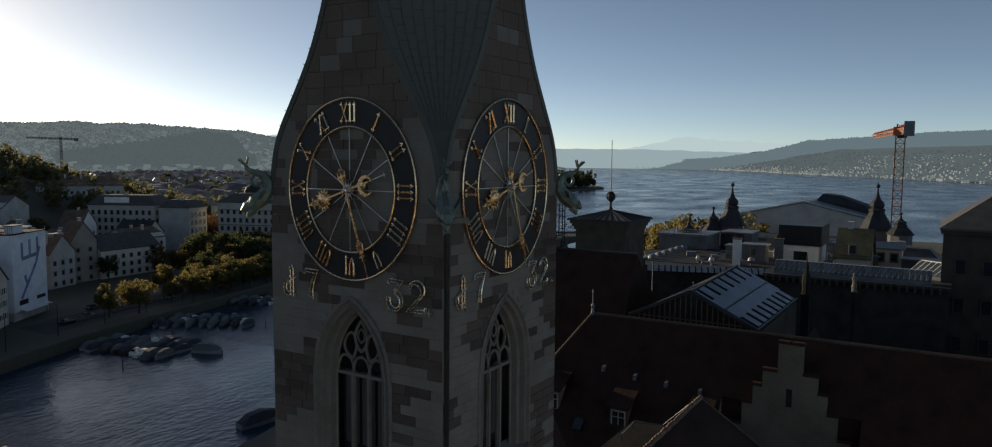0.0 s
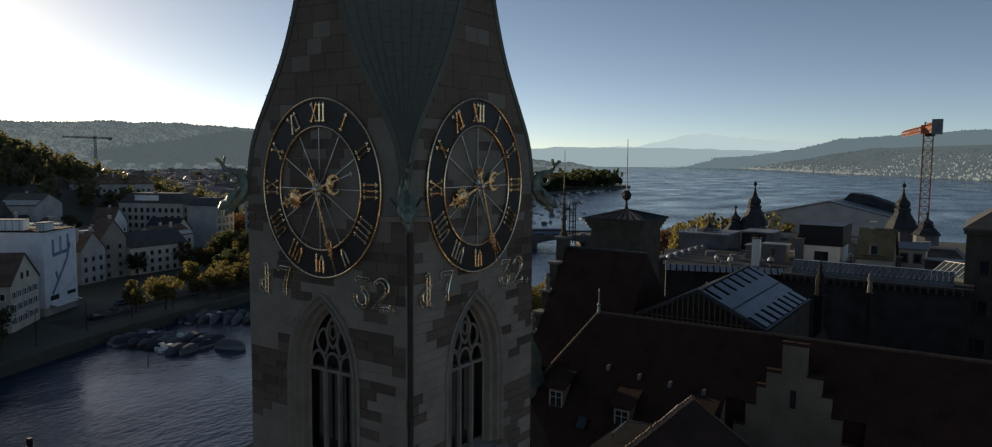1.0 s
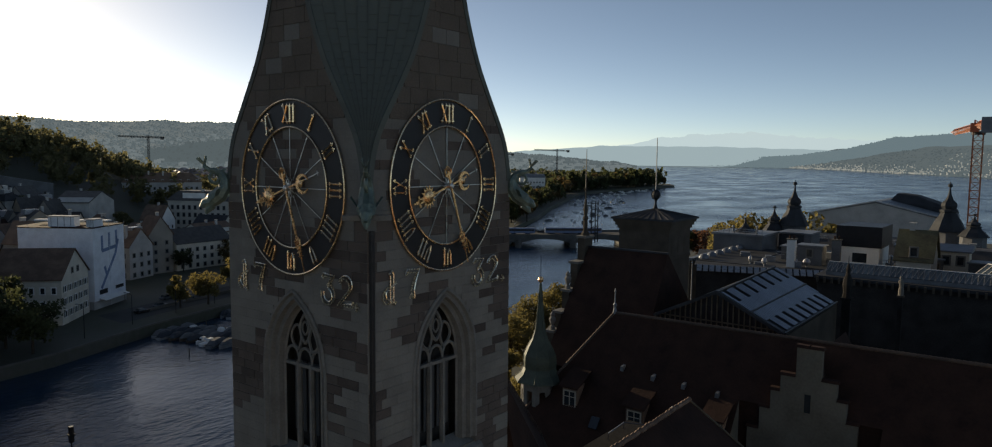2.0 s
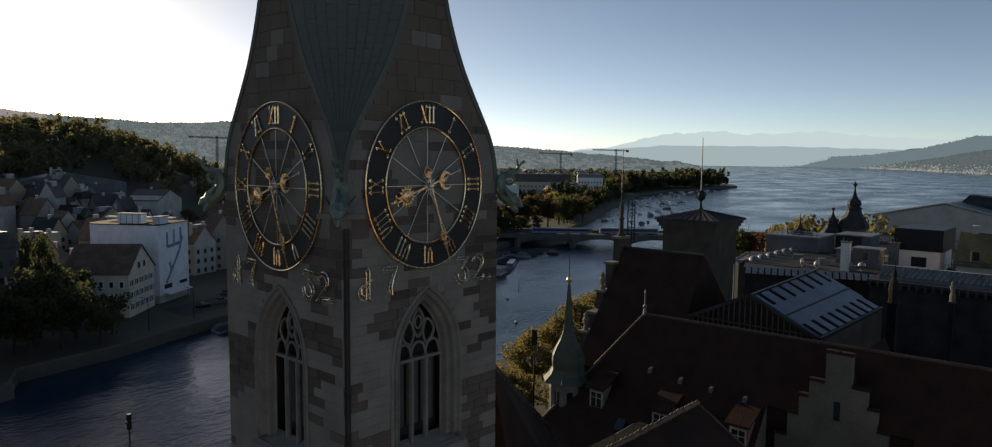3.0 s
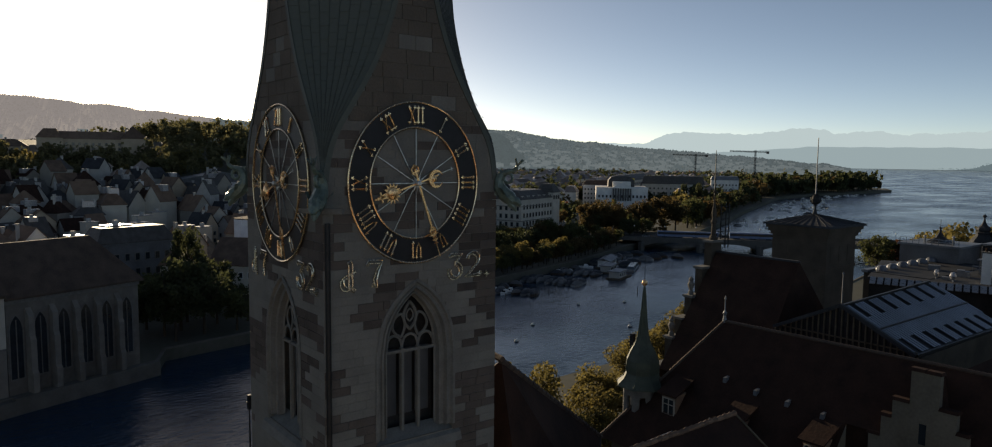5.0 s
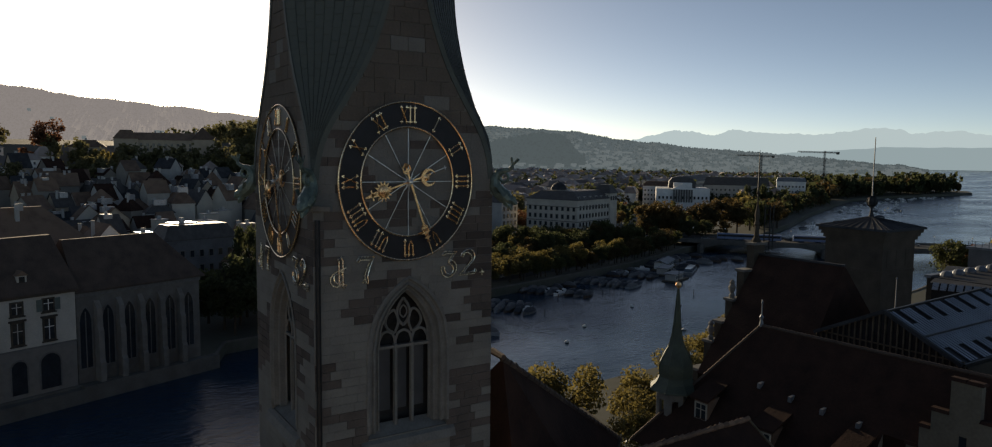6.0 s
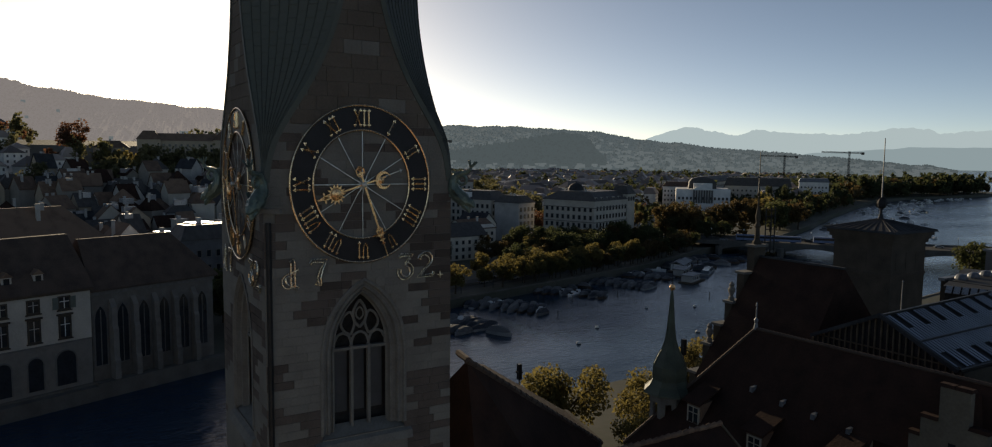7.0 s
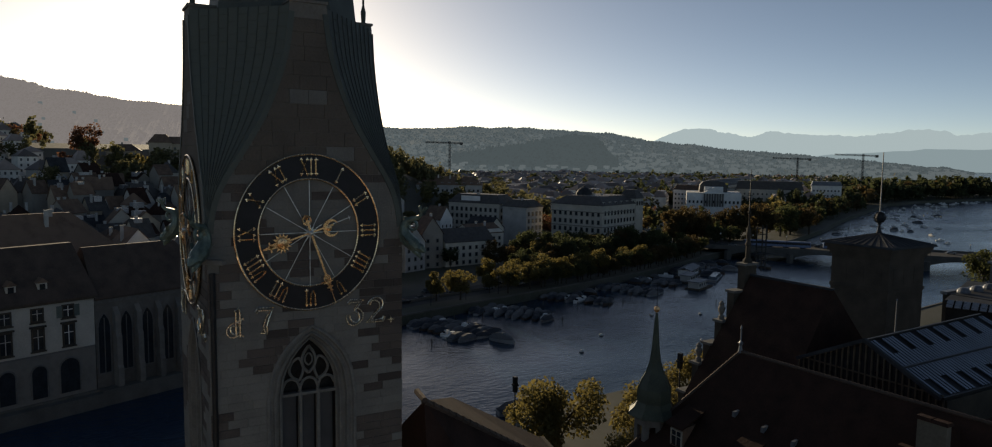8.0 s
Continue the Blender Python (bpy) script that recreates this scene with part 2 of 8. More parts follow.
# Brighter and warmer than HILL_MID: the sun's glare is put into the glow.
HILL_SUN = haze_glow_material("sunward_hills", (0.05, 0.045, 0.03), (0.27, 0.27, 0.32), 0.74)
HILL_MID = haze_glow_material("wooded_hills", (0.035, 0.04, 0.022), (0.105, 0.149, 0.2), 0.7)
HILL_FAR = haze_glow_material("far_hills", (0.04, 0.05, 0.03), (0.115, 0.178, 0.245), 0.84)
SHORE_LAND = haze_glow_material("shore_gardens", (0.06, 0.06, 0.035), (0.085, 0.125, 0.17), 0.74)
HILL_PALE = haze_glow_material("hazy_hills", (0.05, 0.05, 0.04), (0.26, 0.37, 0.485), 0.9)
# Darker copy of HILL_WOOD: shade among the woods is put into the colour.
HILL_SHADE = haze_glow_material("shaded_hill_woods", (0.03, 0.034, 0.018), (0.086, 0.12, 0.158), 0.69)
HILL_WOOD = haze_glow_material("hill_woods", (0.03, 0.035, 0.018), (0.098, 0.14, 0.188), 0.7)
# Hill houses too carry the haze as glow.
HILL_WALL = haze_glow_material("hill_houses", (0.40, 0.38, 0.35), (0.13, 0.172, 0.22), 0.75)
# Woods for HILL_SUN, with the same glare put into the glow.
SUN_WOOD = haze_glow_material("glare_woods", (0.04, 0.035, 0.025), (0.255, 0.255, 0.3), 0.74)
# GREY_WALL darkened: shade on walls facing from the sun is put into the colour.
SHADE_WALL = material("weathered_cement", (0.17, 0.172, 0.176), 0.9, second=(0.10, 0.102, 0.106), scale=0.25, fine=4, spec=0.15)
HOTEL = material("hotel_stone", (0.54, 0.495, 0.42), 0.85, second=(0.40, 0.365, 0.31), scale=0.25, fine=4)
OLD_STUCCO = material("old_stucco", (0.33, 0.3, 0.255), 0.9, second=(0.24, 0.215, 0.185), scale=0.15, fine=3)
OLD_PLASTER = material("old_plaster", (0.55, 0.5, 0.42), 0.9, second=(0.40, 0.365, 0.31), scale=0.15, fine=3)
# Nearly all glow: haze put in almost up to the sky's brightness.
ALPS = haze_glow_material("far_mountains", (0.1, 0.1, 0.1), (0.385, 0.52, 0.66), 0.97)


# ---- building helpers ----
class Shape:
    """Vertices and faces of one mesh."""

    def __init__(self):
        self.v, self.f = [], []

    def face(self, pts):
        n = len(self.v)
        self.v += [tuple(p) for p in pts]
        self.f.append(tuple(range(n, n + len(pts))))
        return self

    def hull8(self, p):
        n = len(self.v)
        self.v += [tuple(q) for q in p]
        for q in ((0, 3, 2, 1), (4, 5, 6, 7), (0, 1, 5, 4), (1, 2, 6, 5), (2, 3, 7, 6), (3, 0, 4, 7)):
            self.f.append(tuple(n + i for i in q))
        return self

    def box(self, x0, x1, y0, y1, z0, z1):
        return self.hull8([(x0, y0, z0), (x1, y0, z0), (x1, y1, z0), (x0, y1, z0), (x0, y0, z1), (x1, y0, z1), (x1, y1, z1), (x0, y1, z1)])

    def prism(self, pts, z0, z1):
        """An upright block on a plan given counter-clockwise."""
        n, k = len(self.v), len(pts)
        self.v += [(p[0], p[1], z0) for p in pts] + [(p[0], p[1], z1) for p in pts]
        self.f += [tuple(n + i for i in reversed(range(k))), tuple(n + k + i for i in range(k))]
        self.f += [(n + i, n + (i + 1) % k, n + k + (i + 1) % k, n + k + i) for i in range(k)]
        return self

    def loft(self, rings, close=True, caps=True):
        n, k = len(self.v), len(rings[0])
        for r in rings:
            self.v += [tuple(p) for p in r]
        for a in range(len(rings) - 1):
            for i in range(k if close else k - 1):
                j = (i + 1) % k
                self.f.append((n + a * k + i, n + a * k + j, n + (a + 1) * k + j, n + (a + 1) * k + i))
        if caps and close:
            self.f += [tuple(n + i for i in reversed(range(k))), tuple(n + (len(rings) - 1) * k + i for i in range(k))]
        return self

    def lathe(self, profile, sides=12, at=(0, 0, 0)):
        return self.loft([[(at[0] + r * math.cos(2 * math.pi * i / sides), at[1] + r * math.sin(2 * math.pi * i / sides), at[2] + z) for i in range(sides)] for r, z in profile])

    def bar(self, a, b, w, d=None, up=(0, 0, 1)):
        """A square bar from a to b."""
        a, b = Vector(a), Vector(b)
        t = (b - a).normalized()
        s = t.cross(Vector(up))
        if s.length < 1e-4:
            s = t.cross(Vector((1, 0, 0)))
        s.normalize()
        u = s.cross(t)
        d = d or w
        q = [a + s * i * w / 2 + u * j * d / 2 for i, j in ((-1, -1), (1, -1), (1, 1), (-1, 1))]
        return self.hull8(q + [p + (b - a) for p in q])

    def tube(self, pts, radii, sides=6, close=False):
        pts = [Vector(p) for p in pts]
        radii = radii if isinstance(radii, (list, tuple)) else [radii] * len(pts)
        rings, ref = [], None
        for i, p in enumerate(pts):
            t = (pts[(i + 1) % len(pts)] - pts[i - 1]) if close else (pts[min(i + 1, len(pts) - 1)] - pts[max(i - 1, 0)])
            t.normalize()
            if ref is None:
                ref = Vector((0, 0, 1)) if abs(t.z) < 0.9 else Vector((1, 0, 0))
            s = t.cross(ref).normalized()
            ref = s.cross(t)
            rings.append([p + (s * math.cos(2 * math.pi * k / sides) + ref * math.sin(2 * math.pi * k / sides)) * radii[i] for k in range(sides)])
        if close:
            rings.append(rings[0])
        return self.loft(rings, caps=not close)

    def moved(self, m):
        self.v = [tuple(m @ Vector(p)) for p in self.v]
        return self

    def add(self, o):
        n = len(self.v)
        self.v += o.v
        self.f += [tuple(n + i for i in q) for q in o.f]
        return self

    def mesh(self, name, mat, smooth=False):
        me = bpy.data.meshes.new(name)
        me.from_pydata(self.v, [], self.f)
        me.validate()
        if isinstance(mat, (list, tuple)):
            for q in mat:
                me.materials.append(q)
        else:
            me.materials.append(mat)
        b = bmesh.new()
        b.from_mesh(me)
        bmesh.ops.recalc_face_normals(b, faces=b.faces)
        b.to_mesh(me)
        b.free()
        if smooth:
            me.polygons.foreach_set("use_smooth", [True] * len(me.polygons))
        return me


def thing(name, x, y, z, label, category, group="", rz=0.0, kind=""):
    e = new(name)
    e.empty_display_size = 0.3
    e.matrix_basis = pose(x, y, z, 0, 0, rz)
    return tagged(e, label, category, group, kind)


def part(name, shape, mat, parent=None, label="", smooth=False, m=None):
    o = new(name, shape if isinstance(shape, bpy.types.Mesh) else shape.mesh(name, mat, smooth))
    if parent:
        o.parent = parent
    if m is not None:
        o.matrix_basis = m
    if label:
        o["label"] = label
    return o


def solo(name, shape, mat, label, category="", kind="", group="", smooth=False):
    o = part(name, shape, mat, smooth=smooth)
    return tagged(o, label, category, group, kind)


rng = random.Random(7)

# ---- water, ground, hills ----
solo("water", Shape().face([(-4500, -1500, 0), (1500, -1500, 0), (1500, 4800, 0), (-4500, 4800, 0)]), WATER,
     "blue rippled water of the river and lake", "water", "structure")

EAST = [(-105, -900), (-122, -100), (-132.5, -17), (-139, 0), (-150, 28), (-160, 32), (-165, 55), (-172, 72), (-177, 85), (-184, 110), (-197, 160),
        (-214, 220), (-240, 280), (-253, 334), (-267, 378), (-304, 458), (-350, 545), (-395, 640), (-428, 710), (-469, 800), (-490, 900), (-491, 1020), (-495, 1150), (-530, 1210), (-800, 1300), (-1000, 1700), (-1250, 2150), (-1800, 3000), (-2400, 4700)]
WEST = [(-78, -900), (-80, 40), (-83, 60), (-88, 80), (-90, 112), (-98, 140), (-102, 175), (-106, 215), (-112, 260), (-128, 330), (-130, 400), (-60, 470), (60, 490),
        (160, 600), (190, 900), (180, 1500), (96, 2209), (-436, 3198), (-1405, 4700)]


def land(name, edge, far_x, z, label):
    s = Shape()
    top = [(x, y, z) for x, y in edge]
    low = [(x, y, -2) for x, y in edge]
    for a in range(len(edge) - 1):
        s.face([low[a], low[a + 1], top[a + 1], top[a]])
        s.face([top[a], top[a + 1], (far_x, edge[a + 1][1], z), (far_x, edge[a][1], z)])
    return solo(name, s, TOWN, label, "ground", "structure")


land("ground", EAST, -4500, 3.0, "paved and grassy town ground on the far bank")
land("ground", WEST, 1500, 3.0, "paved town ground on the near bank")


def coping(edge, y0, y1, side):
    s = Shape()
    for (xa, ya), (xb, yb) in zip(edge, edge[1:]):
        if yb <= y0 or ya >= y1:
            continue
        s.bar((xa + side * 0.3, ya, 3.0), (xb + side * 0.3, yb, 3.0), 0.7, 0.45)
    solo("quay_wall", s, CONCRETE, "pale stone coping along the quay edge", "quay wall", "structure")


coping(EAST, -120, 420, -1)
coping(WEST, 150, 400, 1)


def ridge_land(name, crest, base_depth, mat, label, z0=2.0, rough=6.0, steps=7, seed=1, fine=True, woods=(), homes=0):
    """A range of hills below a crest line given as x, y, z from one end to the other."""
    r = random.Random(seed)
    line = []
    for a, b in zip(crest, crest[1:]):
        k = 14 if fine else 8
        for i in range(k):
            t = i / k
            t2 = t * t * (3 - 2 * t) * 0.5 + t * 0.5
            line.append((a[0] + (b[0] - a[0]) * t, a[1] + (b[1] - a[1]) * t, a[2] + (b[2] - a[2]) * t2))
    line.append(crest[-1])
    rows = []
    for j in range(steps + 1):
        u = j / steps
        row = []
        for i, (x, y, z) in enumerate(line):
            d = math.hypot(x, y)
            k = 1 - u * base_depth / d
            n = noise.noise(Vector((x * 0.012 + seed, y * 0.012, u * 3))) * rough + r.uniform(-0.25, 0.25) * rough * (1 if u < 0.4 else 0.5)
            row.append((x * k, y * k, z0 + (z - z0) * (1 - u) ** 1.25 + n * (1 - u)))
        rows.append(row)
    s = Shape().loft(rows, close=False, caps=False)
    back = [(x * 1.05, y * 1.05, z0) for x, y, z in rows[0]]
    s.loft([back, rows[0]], close=False, caps=False)
    n_r, n_l = len(rows), len(rows[0])
    hs = Shape()

    def spot(u_lo, u_hi):
        u, i = r.uniform(u_lo, u_hi) * (n_r - 1), r.uniform(0, n_l - 1.01)
        a, b, q, w = rows[int(u)][int(i)], rows[min(int(u) + 1, n_r - 1)][int(i)], rows[int(u)][int(i) + 1], u - int(u)
        return Vector(a).lerp(Vector(b), w) + (Vector(q) - Vector(a)) * (i - int(i))

    # A third as many clumps again, in the copy coloured as shaded.
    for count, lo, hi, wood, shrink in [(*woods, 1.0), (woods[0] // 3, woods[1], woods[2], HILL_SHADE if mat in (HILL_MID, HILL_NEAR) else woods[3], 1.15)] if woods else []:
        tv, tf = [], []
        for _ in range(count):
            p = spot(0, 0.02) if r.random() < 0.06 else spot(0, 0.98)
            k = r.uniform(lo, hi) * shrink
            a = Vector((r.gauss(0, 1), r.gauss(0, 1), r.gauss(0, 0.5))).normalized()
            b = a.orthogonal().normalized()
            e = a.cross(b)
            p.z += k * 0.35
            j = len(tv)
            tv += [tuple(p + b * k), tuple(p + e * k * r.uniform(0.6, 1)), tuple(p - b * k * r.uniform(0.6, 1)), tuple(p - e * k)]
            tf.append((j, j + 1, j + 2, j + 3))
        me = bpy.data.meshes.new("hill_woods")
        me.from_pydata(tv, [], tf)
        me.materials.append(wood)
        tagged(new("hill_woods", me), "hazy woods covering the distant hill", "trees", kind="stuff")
    if homes:
        for _ in range(homes):
            p = spot(0.45, 0.98) if r.random() < 0.85 else spot(0.2, 0.5)
            w, d, h = r.uniform(4, 8), r.uniform(4, 7), r.uniform(6, 10)
            hs.box(p.x - w, p.x + w, p.y - d, p.y + d, p.z - 3, p.z + h)
        solo("hill_houses", hs, HILL_WALL, "small pale houses on the distant slope", "houses", "stuff")
    return solo(name, s, mat, label, "hills", "backdrop")


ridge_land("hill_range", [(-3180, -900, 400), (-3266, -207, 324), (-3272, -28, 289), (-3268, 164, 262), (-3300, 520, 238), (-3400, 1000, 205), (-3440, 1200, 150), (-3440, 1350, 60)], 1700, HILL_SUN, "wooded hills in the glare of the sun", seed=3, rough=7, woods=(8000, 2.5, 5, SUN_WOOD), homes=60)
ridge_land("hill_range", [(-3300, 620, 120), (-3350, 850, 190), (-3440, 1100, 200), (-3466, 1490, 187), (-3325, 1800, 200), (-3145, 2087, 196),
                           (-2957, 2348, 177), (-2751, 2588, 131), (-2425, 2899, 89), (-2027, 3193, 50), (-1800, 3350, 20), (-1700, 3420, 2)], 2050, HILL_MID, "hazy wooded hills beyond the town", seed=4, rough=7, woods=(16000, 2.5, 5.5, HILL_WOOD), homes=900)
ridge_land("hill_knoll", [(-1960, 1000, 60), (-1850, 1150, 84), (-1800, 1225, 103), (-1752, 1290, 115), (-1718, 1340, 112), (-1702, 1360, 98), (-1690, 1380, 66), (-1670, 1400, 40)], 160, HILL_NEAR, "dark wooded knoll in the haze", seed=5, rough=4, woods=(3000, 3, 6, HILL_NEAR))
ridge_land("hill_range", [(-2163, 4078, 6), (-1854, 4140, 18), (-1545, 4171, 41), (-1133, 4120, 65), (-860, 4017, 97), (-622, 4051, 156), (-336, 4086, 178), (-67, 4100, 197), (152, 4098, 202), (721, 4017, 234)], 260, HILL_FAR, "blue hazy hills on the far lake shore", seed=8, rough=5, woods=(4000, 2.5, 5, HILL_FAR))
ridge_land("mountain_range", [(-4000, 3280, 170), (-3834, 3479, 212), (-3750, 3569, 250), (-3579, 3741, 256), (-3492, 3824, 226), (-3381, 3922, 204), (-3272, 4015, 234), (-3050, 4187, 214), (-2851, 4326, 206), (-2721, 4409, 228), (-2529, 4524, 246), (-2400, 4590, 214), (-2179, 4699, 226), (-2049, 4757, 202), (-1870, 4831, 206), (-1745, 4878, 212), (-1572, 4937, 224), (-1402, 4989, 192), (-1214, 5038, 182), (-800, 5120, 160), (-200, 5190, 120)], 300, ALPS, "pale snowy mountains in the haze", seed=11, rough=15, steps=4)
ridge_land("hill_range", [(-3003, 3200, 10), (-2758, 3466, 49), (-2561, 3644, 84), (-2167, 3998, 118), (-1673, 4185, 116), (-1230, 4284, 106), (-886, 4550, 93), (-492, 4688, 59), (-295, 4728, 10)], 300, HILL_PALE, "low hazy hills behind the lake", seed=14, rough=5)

# ---- the clock tower ----
NETTING = material("grey_netting", (0.085, 0.085, 0.088), 0.9, var=0.15, scale=1.2, fine=40, spec=0.1)
TC = 3.7
tower = thing("clock_tower", -TC, TC, 3, "tall square sandstone church tower with a green copper spire", "tower")
TZ = -3.0
SPAN = 1.66, 1.05
WIN = dict(sill=38.9, spring=42.2)
APEX_OUT, APEX_IN = 44.9, 44.3


def arch_z(s, a, spring, apex):
    h = apex - spring
    r = (a * a + h * h) / (2 * a)
    return spring + math.sqrt(max(0.0, r * r - (abs(s) - (a - r)) ** 2))


def arch_line(a, sill, spring, apex, n=10):
    half = [(a, sill), (a, spring)] + [(a * (1 - i / n), arch_z(a * (1 - i / n), a, spring, apex)) for i in range(1, n + 1)]
    return half + [(-s, z) for s, z in reversed(half[:-1])]


# a face's own plan: s along the wall, d outwards from the tower's axis, z up
FACES = [pose(0, 0, 0, 0, 0, 90 * k) for k in range(4)]  # local x = along, -y = outwards


def on_face(shape, k):
    """From (s, d, z) on a wall to the tower's own frame; k 0 looks along -y, 1 along +x."""
    m = Matrix(((1, 0, 0, 0), (0, -1, 0, 0), (0, 0, 1, TZ), (0, 0, 0, 1)))
    return shape.moved(FACES[k] @ m)


# half width of the stone gable over the height, above the clock's middle
GABLE = [(47.3, 3.70), (48.3, 3.69), (49.1, 3.62), (49.7, 3.49), (50.2, 3.29), (50.65, 3.05), (51.2, 2.70), (51.8, 2.33), (52.5, 1.91), (53.2, 1.57),
         (54.0, 1.26), (54.7, 1.03), (55.3, 0.88), (56.2, 0.75), (56.95, 0.68)]


def gable_half(z, back=False):
    """Half width at a height; the two gables away from the river are a little slimmer."""
    if z <= GABLE[0][0]:
        return TC
    slim = 0.3 * min(1.0, max(0.0, (z - 50.2) / 1.2)) if back else 0.0
    for (za, a), (zb, b) in zip(GABLE, GABLE[1:]):
        if z <= zb:
            return a + (b - a) * (z - za) / (zb - za) - slim
    return GABLE[-1][1] - slim


DEEP = 0.03
for k in range(4):
    w = Shape()
    a, spring, apex, sill = SPAN[0], WIN["spring"], APEX_OUT, WIN["sill"]
    d0, d1 = TC - DEEP, TC - 0.9
    if k < 2:
        w.box(-(TC - (0.9 if k % 2 else DEEP)), -a, d1, d0, 3, 45.2)
        w.box(a, TC - (0.9 if k % 2 else DEEP), d1, d0, 3, 45.2)
        w.box(-a, a, d1, d0, 3, sill)
        cut = [a * (i / 8 - 1) for i in range(17)]
        for p, q in zip(cut, cut[1:]):
            zp, zq = arch_z(p, a, spring, apex), arch_z(q, a, spring, apex)
            w.hull8([(p, d1, zp), (q, d1, zq), (q, d0, zq), (p, d0, zp), (p, d1, 45.2), (q, d1, 45.2), (q, d0, 45.2), (p, d0, 45.2)])
        w.box(-(TC - (0.9 if k % 2 else DEEP)), TC - (0.9 if k % 2 else DEEP), d1, d0, 45.2, 47.3)
    else:
        w.box(-(TC - (0.9 if k % 2 else DEEP)), TC - (0.9 if k % 2 else DEEP), d1, d0, 3, 47.3)
    zs = [z for z, _ in GABLE]
    for za, zb in zip(zs, zs[1:]):
        ha, hb = min(3.45, gable_half(za, k > 1)), min(3.45, gable_half(zb, k > 1))
        w.hull8([(-ha, d1, za), (ha, d1, za), (ha, d0, za), (-ha, d0, za), (-hb, d1, zb), (hb, d1, zb), (hb, d0, zb), (-hb, d0, zb)])
    w.box(-gable_half(56.95, k > 1) - 0.04, gable_half(56.95, k > 1) + 0.04, TC - 1.25, TC + 0.03, 56.95, 57.05)
    part("wall", on_face(w, k), STONE, tower)
    # copper edge that follows the gable
    for sgn in (-1, 1):
        rail = [(sgn * (gable_half(z, k > 1) - 0.09), TC + 0.01, z) for z in [48.6 + 0.4 * i for i in range(21)]]
        e = Shape()
        for p, q in zip(rail, rail[1:]):
            e.bar(p, q, 0.2, 0.05, up=(0, 1, 0))
        part("gable_edge", on_face(e, k), COPPER, tower, "dark copper flashing along the gable")
    rod = Shape().lathe([(0.09, 0), (0.12, 0.5), (0.05, 0.8), (0.05, 2.2), (0.16, 2.4), (0.16, 2.6), (0.02, 2.9)], 8, (0, TC - 0.25, 57.05))
    part("finial", on_face(rod, k), COPPER, tower)

# copper corner slopes between the gables, and the spire
for k in range(4):
    c = Shape()
    rows = []
    zlist = [47.3 + i * 0.5 for i in range(20)]
    for z in zlist:
        pa, pb = Vector((gable_half(z, k > 1), -TC + 0.02, z)), Vector((TC - 0.02, -gable_half(z, k in (1, 2)), z))
        rows.append([pa + (pb - pa) * (i / 10) for i in range(11)])
    c.loft([[(p.x, p.y, p.z + TZ) for p in r] for r in rows], close=False, caps=False)
    c.moved(FACES[k])
    part("copper_slope", c, COPPER, tower, "green copper sheets with raised seams")
    seams = Shape()
    for i in range(1, 10):
        lo = 6 if i in (2, 4, 6, 8) else 4
        for a, b in zip(rows[lo:], rows[lo + 1:]):
            p, q = a[i], b[i]
            out = Vector((0.012, -0.012, TZ))
            seams.bar(p + out, q + out, 0.026, 0.026, up=(1, -1, 0))
    for j in range(5, len(rows) - 1):
        for i in range(10):
            off = 0.25 if i % 2 else 0.0
            p, q = rows[j][i], rows[j][i + 1]
            seams.bar(p + Vector((0.004, -0.004, off + TZ)), q + Vector((0.004, -0.004, off + TZ)), 0.016, 0.018)
    part("seam", seams.moved(FACES[k]), COPPER, tower, "raised copper seams")

spire = Shape()
rings = []
for z, r in ((56.0, 2.95), (56.8, 2.72), (58, 2.6), (61, 2.3), (66, 1.8), (74, 1.05), (82, 0.25), (84, 0.1)):
    rings.append([(r / math.cos(math.pi / 8) * math.cos(math.pi / 8 + i * math.pi / 4), r / math.cos(math.pi / 8) * math.sin(math.pi / 8 + i * math.pi / 4), z + TZ) for i in range(8)])
part("spire", spire.loft(rings), COPPER, tower, "slender green copper spire")

